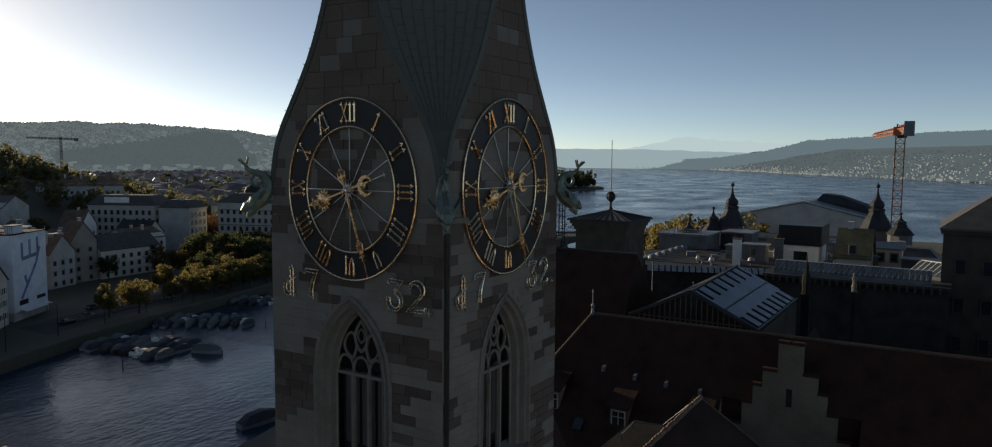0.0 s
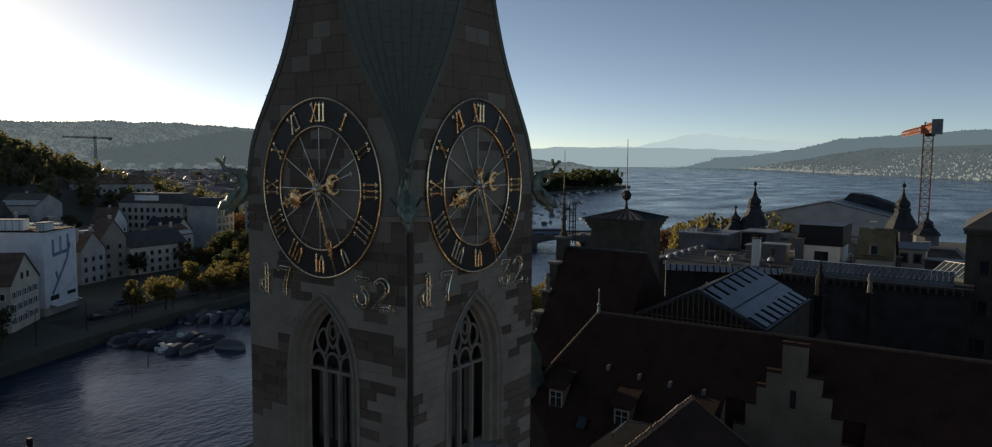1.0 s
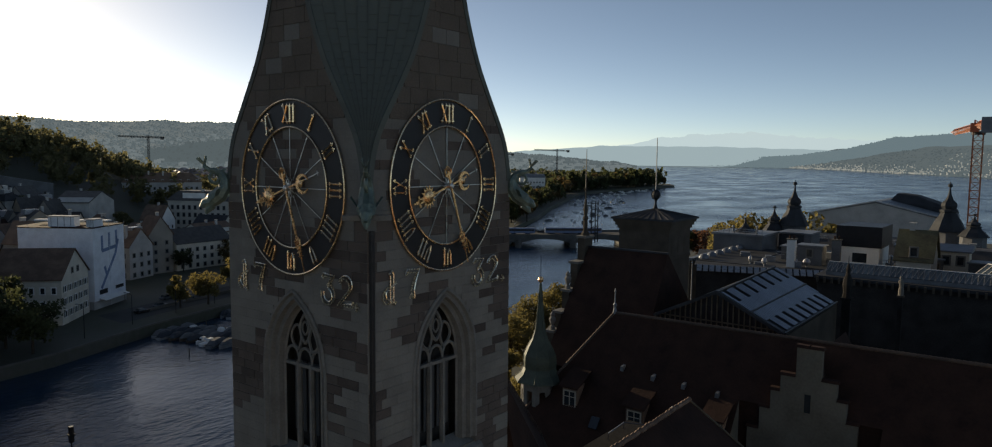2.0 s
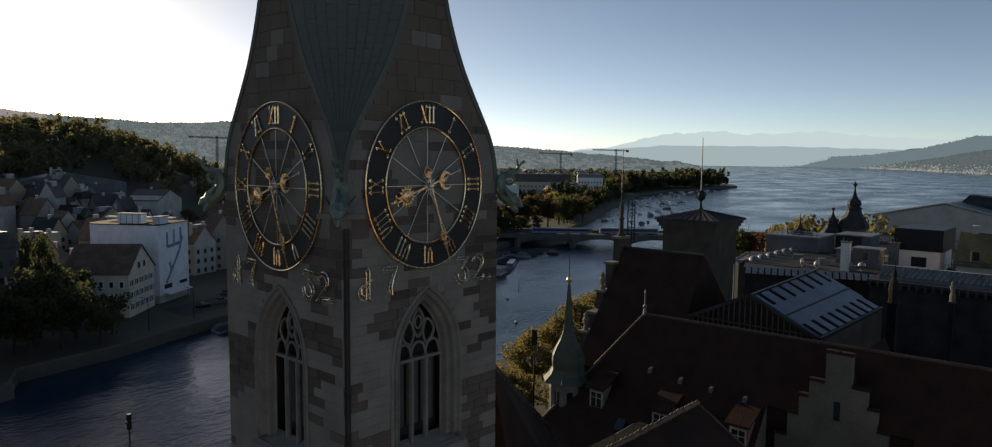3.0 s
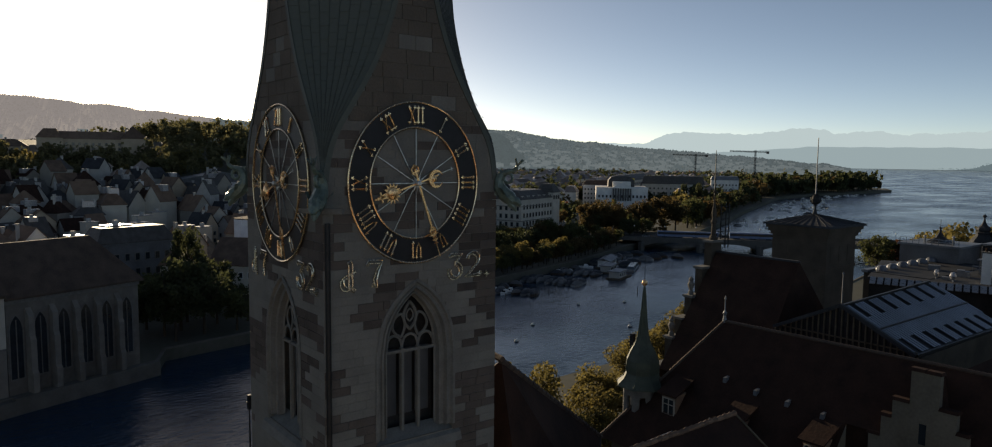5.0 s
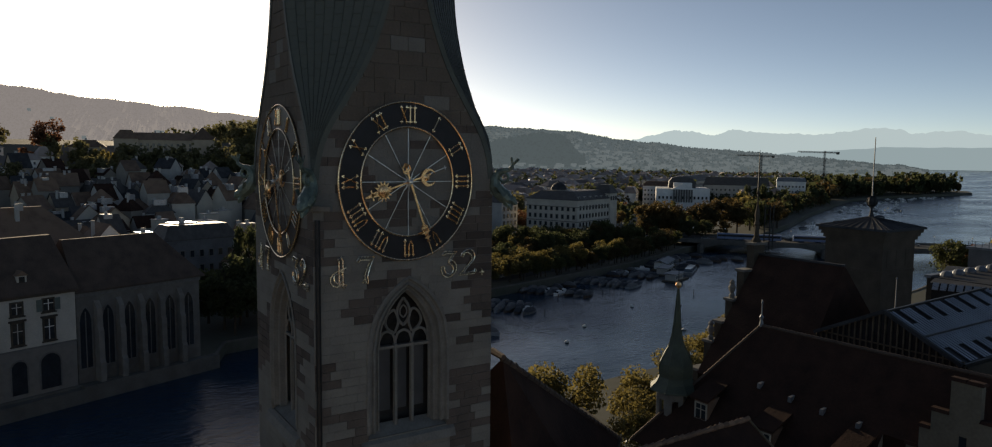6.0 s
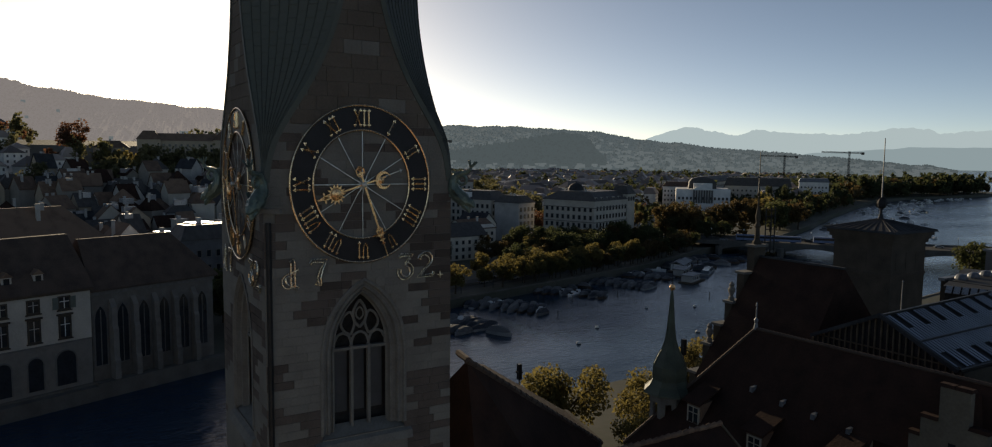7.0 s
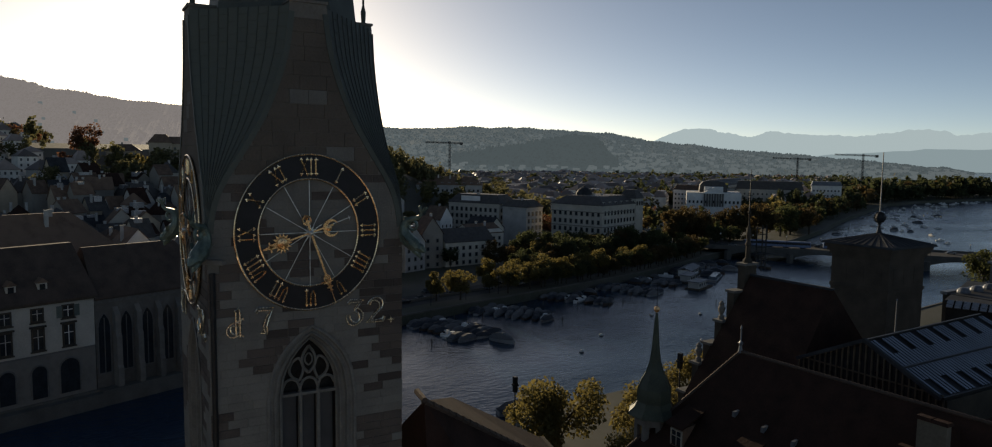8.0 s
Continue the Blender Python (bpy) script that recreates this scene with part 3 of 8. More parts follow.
# windows of the belfry on the two seen sides
for k in range(2):
    win = Shape()
    steps = [(1.74, 0.02), (1.70, 0.05), (1.62, 0.05), (1.57, -0.06), (1.48, -0.08), (1.44, -0.02), (1.38, -0.02), (1.34, -0.20), (1.24, -0.24), (1.20, -0.18), (1.14, -0.2), (1.10, -0.40), (1.04, -0.46)]
    lines = []
    for a, d in steps:
        u = (a - 1.04) / (1.66 - 1.04)
        apex = APEX_IN + u * (APEX_OUT - APEX_IN)
        lines.append([(s, TC + d, z) for s, z in arch_line(a, WIN["sill"] + 0.2, WIN["spring"], apex, 12)])
    win.loft(lines, close=False, caps=False)
    window = part("window", on_face(win, k), MOULD, tower, "pointed belfry window with deep stone mouldings")
    sill = Shape().hull8([(-1.95, TC - 0.05, 38.45), (1.95, TC - 0.05, 38.45), (1.95, TC + 0.22, 38.45), (-1.95, TC + 0.22, 38.45),
                          (-1.95, TC - 0.6, 39.25), (1.95, TC - 0.6, 39.25), (1.95, TC + 0.12, 38.75), (-1.95, TC + 0.12, 38.75)])
    part("window_sill", on_face(sill, k), MOULD, window)
    for sx in (-0.35, 0.35):
        shaft = Shape().prism([(sx - 0.085, TC - 0.5), (sx - 0.05, TC - 0.6), (sx + 0.05, TC - 0.6), (sx + 0.085, TC - 0.5), (sx + 0.05, TC - 0.40), (sx - 0.05, TC - 0.40)], 38.95, 42.3)
        part("mullion", on_face(shaft, k), MOULD, window)
    part("transom", on_face(Shape().box(-1.06, 1.06, TC - 0.57, TC - 0.42, 42.14, 42.25), k), MOULD, window)
    tr = Shape()

    def foil(pts, r=0.05):
        """A stone rib along a smooth curve through the points."""
        p = [Vector(q) for q in ([pts[0]] + pts + [pts[-1]])]
        line = []
        for a, b, c, d in zip(p, p[1:], p[2:], p[3:]):
            for n in range(4):
                t = n / 4
                line.append(0.5 * (2 * b + (c - a) * t + (2 * a - 5 * b + 4 * c - d) * t * t + (3 * b - a - 3 * c + d) * t ** 3))
        tr.tube([(q.x, TC - 0.5, q.y) for q in line + [p[-1]]], r, 5)

    for c0 in (-0.70, 0.0, 0.70):  # three round-headed lights
        foil([(c0 + s_, z_) for s_, z_ in arch_line(0.34, 42.2, 42.42, 42.8, 4)], 0.055)
    for q in (-1, 1):  # flowing side bladders round a central almond
        foil([(q * 0.36, 42.72), (q * 0.62, 42.86), (q * 0.76, 43.14), (q * 0.64, 43.46), (q * 0.4, 43.6), (q * 0.27, 43.4), (q * 0.22, 43.1), (q * 0.36, 42.72)], 0.055)
        foil([(0.0, 42.98), (q * 0.2, 43.2), (q * 0.27, 43.5), (q * 0.18, 43.8), (0.0, 44.05)], 0.06)
        foil([(q * 0.72, 42.8), (q * 0.88, 42.72), (q * 1.0, 42.5)], 0.045)
    foil([(0.0, 43.28), (0.13, 43.42), (0.13, 43.62), (0.0, 43.76), (-0.13, 43.62), (-0.13, 43.42), (0.0, 43.28)], 0.035)
    part("tracery", on_face(tr, k), MOULD, window)
    for a, b in ((-1.03, -0.42), (-0.28, 0.28), (0.42, 1.03)):
        part("infill_panel", on_face(Shape().box(a, b, TC - 0.86, TC - 0.82, 39.62, 42.2), k), NETTING, window, "grey netting panel behind the mullions")
    # Dark sheet put in for the shade inside the belfry.
    part("backing", on_face(Shape().box(-1.3, 1.3, TC - 1.1, TC - 1.0, 38.6, 44.8), k), NEAR_BLACK, window)

# rain pipe at the corner, with its bracket
pipe = Shape().tube([(TC + 0.02, -TC + 0.16, z + TZ) for z in (4, 20, 40, 47.2)], 0.10, 8)
part("rain_pipe", pipe, IRON, tower, "dark iron rain pipe")
ledge = Shape().box(-0.75, 0.75, -0.12, 0.12, 0, 0.16).moved(pose(TC + 0.06, -TC - 0.06, 47.55 + TZ, 0, 0, 45))
part("ledge", ledge, MOULD, tower)


def gargoyle(parent, m):
    """A copper dolphin-like beast: coiled body, head with open jaws, tail fin."""
    body = [(0.86, 0, -0.78), (0.68, 0, -0.6), (0.42, 0, -0.42), (0.2, 0, -0.1), (0.18, 0, 0.22), (0.34, 0, 0.5), (0.6, 0, 0.6), (0.86, 0, 0.66)]
    s = Shape().tube(body, [0.26, 0.34, 0.34, 0.29, 0.23, 0.18, 0.13, 0.09], 10)
    s.tube([(0.62 + 0.2 * math.cos(t), 0, 0.3 + 0.22 * math.sin(t)) for t in [i * math.pi / 6 for i in range(12)]], 0.075, 6, close=True)
    s.tube([(0.8, 0, 0.62), (1.0, 0, 0.78), (1.06, 0, 0.95)], [0.1, 0.09, 0.05], 7)
    s.tube([(0.8, 0, -0.7), (1.05, 0, -0.78), (1.22, 0, -0.95)], [0.26, 0.2, 0.07], 8)
    s.tube([(0.72, 0, -0.84), (0.92, 0, -1.05), (1.0, 0, -1.22)], [0.2, 0.14, 0.05], 8)
    for q in (-1, 1):  # forked tail fin
        s.hull8([(0.98, q * 0.03, 0.86), (1.08, q * 0.03, 0.86), (1.08, q * 0.07, 0.88), (0.98, q * 0.07, 0.88), (1.26, q * 0.1, 1.16), (1.33, q * 0.11, 1.1), (1.32, q * 0.14, 1.12), (1.25, q * 0.13, 1.18)])
        s.hull8([(0.98, q * 0.03, 0.86), (1.06, q * 0.03, 0.9), (1.06, q * 0.07, 0.9), (0.98, q * 0.07, 0.88), (0.92, q * 0.1, 1.2), (0.98, q * 0.11, 1.24), (0.97, q * 0.14, 1.22), (0.92, q * 0.13, 1.19)])
    for q in (-1, 1):
        s.hull8([(0.45, q * 0.28, -0.5), (0.6, q * 0.28, -0.55), (0.58, q * 0.33, -0.5), (0.47, q * 0.33, -0.46), (0.25, q * 0.5, -0.15), (0.42, q * 0.56, -0.2), (0.4, q * 0.58, -0.16), (0.27, q * 0.53, -0.12)])
        s.lathe([(0.02, -0.07), (0.07, 0), (0.02, 0.07)], 6, (0.85, q * 0.2, -0.5))
    for i in range(7):
        u = i / 6
        p = Vector((0.22 - 0.28 * math.sin(math.pi * (0.15 + u * 0.7)), 0, -0.5 + 1.1 * u))
        s.hull8([p + Vector((0.2, -0.02, -0.08)), p + Vector((0.2, 0.02, -0.08)), p + Vector((0.2, 0.02, 0.08)), p + Vector((0.2, -0.02, 0.08)), p + Vector((0.02, -0.01, 0.05)), p + Vector((0.02, 0.01, 0.05)), p + Vector((0.03, 0.01, 0.1)), p + Vector((0.03, -0.01, 0.1))])
    s.box(-0.6, 0.4, -0.09, 0.09, -0.5, -0.36)
    o = part("gargoyle", s.moved(Matrix.Scale(0.86, 4)).moved(m), GARGOYLE, parent, "green copper dolphin gargoyle")
    return o


for k in range(4):
    a = [-45, 45, 135, 225][k]
    q = TC - 0.05
    gargoyle(tower, pose(q * (1 if k in (0, 1) else -1), q * (-1 if k in (0, 3) else 1), 48.4 + TZ, 0, 0, a))


# ---- clock ----
def serif(s, x, z, g, w=0.072):
    """A slab with a small spear point, as on wrought numerals."""
    s.box(x - w, x + w, 0.06, 0.115, min(z, z - g * 0.035), max(z, z - g * 0.035))
    s.loft([[(x - 0.04, 0.065, z), (x + 0.04, 0.065, z), (x + 0.04, 0.105, z), (x - 0.04, 0.105, z)], [(x - 0.01, 0.075, z + g * 0.07), (x + 0.01, 0.075, z + g * 0.07), (x + 0.01, 0.095, z + g * 0.07), (x - 0.01, 0.095, z + g * 0.07)]])


def ridge_bar(s, xa, za, xb, zb, w):
    """A stroke with a raised spine that catches the light."""
    t = Vector((xb - xa, 0, zb - za)).normalized()
    n = Vector((t.z, 0, -t.x)) * w / 2
    s.loft([[p - n + Vector((0, 0.06, 0)), p + n + Vector((0, 0.06, 0)), p + n * 0.9 + Vector((0, 0.1, 0)), p + Vector((0, 0.135, 0)), p - n * 0.9 + Vector((0, 0.1, 0))] for p in (Vector((xa, 0, za)), Vector((xb, 0, zb)))])


def stroke_i(s, x, z0, z1, w=0.07):
    ridge_bar(s, x, z0, x, z1, w)
    serif(s, x, z0, -1)
    serif(s, x, z1, 1)


def stroke_d(s, xa, za, xb, zb, w=0.068):
    ridge_bar(s, xa, za, xb, zb, w)
    for x, z, other in ((xa, za, zb), (xb, zb, za)):
        serif(s, x, z, 1 if z > other else -1, 0.06)


def roman(word, z0, z1):
    wide = {"I": 0.2, "V": 0.33, "X": 0.36}
    total = sum(wide[c] for c in word)
    x = -total / 2
    s = Shape()
    for c in word:
        w = wide[c]
        m = x + w / 2
        if c == "I":
            stroke_i(s, m, z0, z1)
        elif c == "V":  # narrow, with upright legs that only close at the foot
            for q, t in ((-1, 0.068), (1, 0.05)):
                ridge_bar(s, m + q * 0.1, z1, m + q * 0.085, z0 + 0.17, t)
                ridge_bar(s, m + q * 0.085, z0 + 0.18, m, z0, t)
                serif(s, m + q * 0.1, z1, 1, 0.055)
        else:
            stroke_d(s, m - 0.12, z1, m + 0.12, z0)
            stroke_d(s, m + 0.12, z1, m - 0.12, z0, 0.045)
        x += w
    return s


def ring(r0, r1, d0, d1, n=72):
    rings = []
    for i in range(n + 1):
        t = 2 * math.pi * (i % n) / n
        rings.append([(r * math.cos(t), d, r * math.sin(t)) for r, d in ((r0, d0), (r1, d0), (r1, d1), (r0, d1))])
    return Shape().loft(rings, caps=False)


def turned(shape, degrees):
    """Turned about the clock's axis, clockwise as one reads it."""
    return shape.moved(Matrix.Rotation(radians(degrees), 4, "Y"))


def star(n, r0, r1, d0, d1):
    pts = [((r1 if i % 2 == 0 else r0) * math.cos(math.pi * i / n), (r1 if i % 2 == 0 else r0) * math.sin(math.pi * i / n)) for i in range(2 * n)]
    s = Shape().loft([[(x, d0, z) for x, z in pts], [(x, d1, z) for x, z in pts]])
    return s


def build_clock(m):
    """A skeleton dial: x to the right as one reads it, y outwards, z up. Returns the thing."""
    c = new("tower_clock")
    c.matrix_basis = m
    tagged(c, "large black and gold ring clock dial on the stone tower wall", "clock", "tower clocks")
    part("dial_ring", ring(2.05, 2.95, 0.03, 0.06), BLACK, c, "black enamel numeral ring")
    for r0, r1 in ((2.00, 2.10), (2.92, 3.02)):
        rim = Shape().tube([((r0 + r1) / 2 * math.cos(t), 0.08, (r0 + r1) / 2 * math.sin(t)) for t in [2 * math.pi * i / 72 for i in range(72)]], (r1 - r0) / 2 * 0.8, 6, close=True)
        part("gold_rim", rim, BRASS, c, "weathered gilt rim")
    for h, word in enumerate(("XII", "I", "II", "III", "IIII", "V", "VI", "VII", "VIII", "IX", "X", "XI")):
        part("numeral", turned(roman(word, 2.22, 2.78), 30 * h), BRASS, c, "gilt roman numeral " + word)
    for h in range(12):
        part("spoke", turned(Shape().box(-0.013, 0.013, 0.04, 0.065, 0.3, 2.02), 30 * h), SILVER, c)
    part("centre_star", star(12, 0.14, 0.36, 0.10, 0.13), SILVER, c, "silver star at the clock's axis")
    # hour hand with a sun and a small moon as its counterweight
    hh = Shape().box(-0.03, 0.03, 0.16, 0.20, -1.0, 1.7)
    hour = part("hour_hand", turned(hh, 253), GOLD, c, "gilt hour hand")
    face = Shape().lathe([(0.02, 0.0), (0.2, 0.0), (0.24, 0.03), (0.2, 0.08), (0.1, 0.11), (0.02, 0.12)], 20).moved(pose(0, 0.17, 1.2, -90))
    rays = star(14, 0.24, 0.4, 0.16, 0.19).moved(pose(0, 0, 1.2))
    tip = Shape().hull8([(-0.1, 0.16, 1.55), (0.1, 0.16, 1.55), (0.1, 0.2, 1.55), (-0.1, 0.2, 1.55), (-0.02, 0.16, 2.0), (0.02, 0.16, 2.0), (0.02, 0.2, 2.0), (-0.02, 0.2, 2.0)])
    tip.box(-0.2, 0.2, 0.16, 0.2, 1.66, 1.72)
    part("sun_disc", turned(face.add(rays).add(tip), 253), GOLD, hour, "gilt sun on the hour hand")
    rings = []
    for i in range(25):
        a = radians(25 + 310 * i / 24)
        inner = 0.335 - 0.16 * math.sin(i / 24 * math.pi)
        rings.append([(q * math.cos(a), d, q * math.sin(a)) for q, d in ((inner, 0.16), (0.34, 0.16), (0.34, 0.21), (inner, 0.21))])
    moon = Shape().loft(rings)
    moon.add(Shape().lathe([(0.02, 0), (0.12, 0.02), (0.13, 0.06), (0.02, 0.1)], 12).moved(pose(-0.1, 0.15, 0, -90)))
    moon.moved(pose(0.85, 0, 0.16))
    part("moon", moon, GOLD, hour, "gilt crescent moon")
    small = turned(Shape().box(-0.015, 0.015, 0.13, 0.15, 0.1, 1.7).add(star(4, 0.03, 0.09, 0.13, 0.15).moved(pose(0, 0, 1.72))), 72)
    part("thin_hand", small, SILVER, c)
    # minute hand
    mh = Shape().box(-0.04, 0.04, 0.24, 0.28, -0.55, 1.75)
    mh.hull8([(-0.02, 0.24, 1.75), (0.02, 0.24, 1.75), (0.02, 0.28, 1.75), (-0.02, 0.28, 1.75), (-0.01, 0.24, 2.95), (0.01, 0.24, 2.95), (0.01, 0.28, 2.95), (-0.01, 0.28, 2.95)])
    for z, w in ((1.85, 0.17), (2.05, 0.22), (2.25, 0.14), (-0.45, 0.2)):
        mh.add(star(4, 0.06, w, 0.23, 0.29).moved(pose(0, 0, z)))
    for z in (1.95, 2.16, 2.4):
        mh.add(Shape().lathe([(0.02, -0.05), (0.09, 0), (0.02, 0.05)], 8).moved(pose(0, 0.26, z)))
    for q in (-1, 1):
        mh.tube([(0, 0.26, -0.3), (q * 0.16, 0.26, -0.42), (q * 0.16, 0.26, -0.6), (0, 0.26, -0.72)], 0.03, 5)
        mh.tube([(0, 0.26, 1.7), (q * 0.13, 0.26, 1.86), (q * 0.1, 0.26, 2.05), (0, 0.26, 2.2)], 0.03, 5)
    mh.lathe([(0.02, -0.08), (0.13, 0), (0.02, 0.08)], 10, (0, 0.26, -0.62))
    part("minute_hand", turned(mh, 160), GOLD, c, "ornate gilt minute hand")
    part("axle", Shape().lathe([(0.1, 0), (0.1, 0.3), (0.05, 0.34)], 12).moved(pose(0, 0, 0, -90)), SILVER, c)
    c.scale = (0.918, 1.0, 0.985)  # the dial is a little taller than wide
    return c


def as_rotation(k, s, z):
    """A turn without mirroring: x runs to the reader's left."""
    return pose(-TC, TC, 0) @ pose(0, 0, 0, 0, 0, 90 * k) @ pose(s, -TC, z, 0, 0, 180)


MIRROR = Matrix.Diagonal((-1, 1, 1, 1))
_old_part = part


def mirrored_part(name, shape, mat, parent=None, label="", smooth=False, m=None):
    if isinstance(shape, Shape):
        shape.moved(MIRROR)
    return _old_part(name, shape, mat, parent, label, smooth, m)


part = mirrored_part
clock = build_clock(as_rotation(1, -0.06, 48.51))
part = _old_part
copy_thing(clock, as_rotation(0, 0.05, 48.42))


# ---- the date on each wall: 1 7 3 2 as gilt strokes ----
def glyph(pts, w=0.115, pen=35):
    """An open outline of wrought bar round a pen stroke: broad across the pen, thin along it."""
    fine = [Vector((x, z)) for x, z in pts]
    side = []
    for i, p in enumerate(fine):
        t = (fine[min(i + 1, len(fine) - 1)] - fine[max(i - 1, 0)]).normalized()
        k = w * (0.22 + 0.5 * abs(math.sin(math.atan2(t.y, t.x) - radians(pen))))
        side.append((p + Vector((-t.y, t.x)) * k, p - Vector((-t.y, t.x)) * k))
    edge = [a for a, b in side] + [b for a, b in reversed(side)]
    return Shape().tube([(p.x, 0.06, p.y) for p in edge], 0.029, 5, close=True)


def arc(cx, cz, rx, rz, a0, a1, n=9):
    return [(cx + rx * math.cos(radians(a0 + (a1 - a0) * i / n)), cz + rz * math.sin(radians(a0 + (a1 - a0) * i / n))) for i in range(n + 1)]


def date_glyphs():
    one = glyph([(0.06, -0.48), (0.06, 0.42), (0.0, 0.52)]).add(glyph(arc(-0.08, -0.22, 0.2, 0.22, 40, 330))).add(glyph([(-0.08, 0.02), (0.26, 0.16)], 0.07)).add(glyph([(0.06, -0.42), (0.22, -0.52)], 0.08))
    seven = glyph([(-0.28, 0.34), (-0.2, 0.46), (0.3, 0.44), (0.14, 0.1), (0.05, -0.2), (0.1, -0.46), (-0.06, -0.36)])
    three = glyph([(-0.26, 0.36), (-0.18, 0.46), (0.26, 0.44), (0.0, 0.1)]).add(glyph([(0.0, 0.1)] + arc(0.0, -0.18, 0.27, 0.28, 80, -200)))
    two = glyph(arc(0.0, 0.22, 0.26, 0.25, 170, -40) + [(-0.3, -0.44), (0.34, -0.4)]).add(glyph([(0.34, -0.4), (0.38, -0.28)], 0.07))
    dot = star(4, 0.05, 0.15, 0.03, 0.1)
    return [("digit_one", one), ("digit_seven", seven), ("digit_three", three), ("digit_two", two), ("full_stop", dot)]


for k, zz in ((1, 45.3), (0, 45.2)):
    date = new("date_inscription")
    date.matrix_basis = as_rotation(k, 0, zz)
    tagged(date, "gilt wrought numerals of a year on the tower wall", "inscription", "tower dates")
    for (nm, sh), s in zip(date_glyphs(), (-2.76, -1.8, 1.68, 2.52, 3.18) if k else (-2.72, -1.78, 1.9, 2.74, 3.26)):
        part(nm, sh.moved(pose(s, 0, -0.42 if nm == "full_stop" else 0)).moved(MIRROR), PALE_GILT, date)

# ---- roofs beside the tower ----
def gable_roof(p0, p1, half, z_eave, z_ridge, over=0.3, thick=0.25):
    """A pitched roof slab over a ridge from p0 to p1 (plan), half wide on each side."""
    a, b = Vector((*p0, 0)), Vector((*p1, 0))
    t = (b - a).normalized()
    n = Vector((-t.y, t.x, 0))
    a, b = a - t * over, b + t * over
    s = Shape()
    for g in (-1, 1):
        e = n * g * half
        q = [a + Vector((0, 0, z_ridge)), b + Vector((0, 0, z_ridge)), b + e + Vector((0, 0, z_eave)), a + e + Vector((0, 0, z_eave))]
        up = Vector((0, 0, thick))
        s.hull8([v - up for v in q] + q)
    return s


def gable_body(p0, p1, half, z0, z_eave, z_ridge):
    a, b = Vector((*p0, 0)), Vector((*p1, 0))
    t = (b - a).normalized()
    n = Vector((-t.y, t.x, 0)) * half
    s = Shape()
    prof = lambda c: [c - n + Vector((0, 0, z0)), c + n + Vector((0, 0, z0)), c + n + Vector((0, 0, z_eave)), c + Vector((0, 0, z_ridge)), c - n + Vector((0, 0, z_eave))]
    return s.loft([prof(a), prof(b)])


# the choir beside the tower: hipped tile roof with its high point by the tower
choir = thing("church_choir", -12, 14, 3, "church choir with a dark hipped tile roof beside the tower", "church")
o = Vector((12, -14, -3))
tip, tip2 = Vector((-2.0, 9.3, 40.5)), Vector((-8.5, 14.0, 38.0))
foot = [Vector(p) for p in ((1.2, 8.5, 31.5), (-1.2, 15, 31.5), (-8.5, 22.6, 31.8), (-14, 24, 31.8), (-16.5, 15, 31.8), (-8, 8.2, 35))]
roof = Shape()
for a, b, c in ((0, 1, 0), (1, 2, 0), (2, 3, 1), (3, 4, 2), (4, 5, 1)):
    pa, pb = foot[a] + o, foot[b] + o
    if c == 0:
        roof.face([pa, pb, tip + o])
    elif c == 1:
        roof.face([pa, pb, (tip2 if a != 4 else tip) + o] + ([tip + o] if a == 2 else [tip2 + o]))
    else:
        roof.face([pa, pb, tip2 + o])
roof.face([foot[5] + o, foot[0] + o, tip + o])
part("roof", roof, TILE, choir)
part("wall", Shape().prism([(p.x + o.x, p.y + o.y) for p in (foot[0], foot[1], foot[2], foot[3], foot[4], foot[5])], 0, 29), DARK_STONE, choir)
cap = Shape().tube([tip + o + Vector((0.1, 0, 0.05)), tip + o + Vector((-1.2, 0.2, 0.05))], [0.14, 0.16], 6)
part("ridge_cap", cap, DARK_TILE, choir, "rounded mortar cap on the ridge")
hip = Shape()
for k in range(26):
    t0, t1 = k / 26, (k + 0.96) / 26
    hip.tube([tip + (foot[2] - tip) * t0 + o, tip + (foot[2] - tip) * t1 + o + Vector((0, 0, -0.02))], [0.17, 0.13], 6)
part("hip_tiles", hip, DARK_TILE, choir)

# the near chapel: a low gabled roof whose ridge catches the sun
chapel = thing("chapel_roof", 1.7, 15, 3, "low church roof with sunlit mossy ridge tiles", "church")
RZ, HALF, EAVE = 33.5, 7.0, 29.1
DECK = RZ - 2.4
y0, y1 = -6.5, 6.6
part("wall", Shape().loft([[(-1.69, y, 0), (HALF - 0.4, y, 0), (HALF - 0.4, y, EAVE - 0.3), (0, y, RZ - 0.45), (-1.69, y, DECK - 0.4)] for y in (y0 + 0.3, y1 - 0.3)]), DARK_STONE, chapel)
for ex, ez in ((-2.0, DECK), (HALF, EAVE)):
    q = [Vector((0, y0, RZ)), Vector((0, y1, RZ)), Vector((ex, y1, ez)), Vector((ex, y0, ez))]
    part("roof_slope", Shape().hull8([v - Vector((0, 0, 0.25)) for v in q] + q), TILE, chapel)
    part("verge_board", Shape().bar((0, y1 + 0.04, RZ - 0.1), (ex, y1 + 0.04, ez - 0.1), 0.1, 0.3), WOOD, chapel)
# Guessed deck, flat and near black, in place of a slope in shade.
part("lead_deck", Shape().box(-4.2, -1.9, y0, y1 + 1.2, DECK - 0.3, DECK + 0.02), ROOF_FELT, chapel, "flat dark lead roof behind the ridge")
part("deck_wall", Shape().box(-3.9, -1.7, y0 + 0.3, y1 + 1.0, 0, DECK - 0.3), DARK_STONE, chapel)
mossy = random.Random(3)
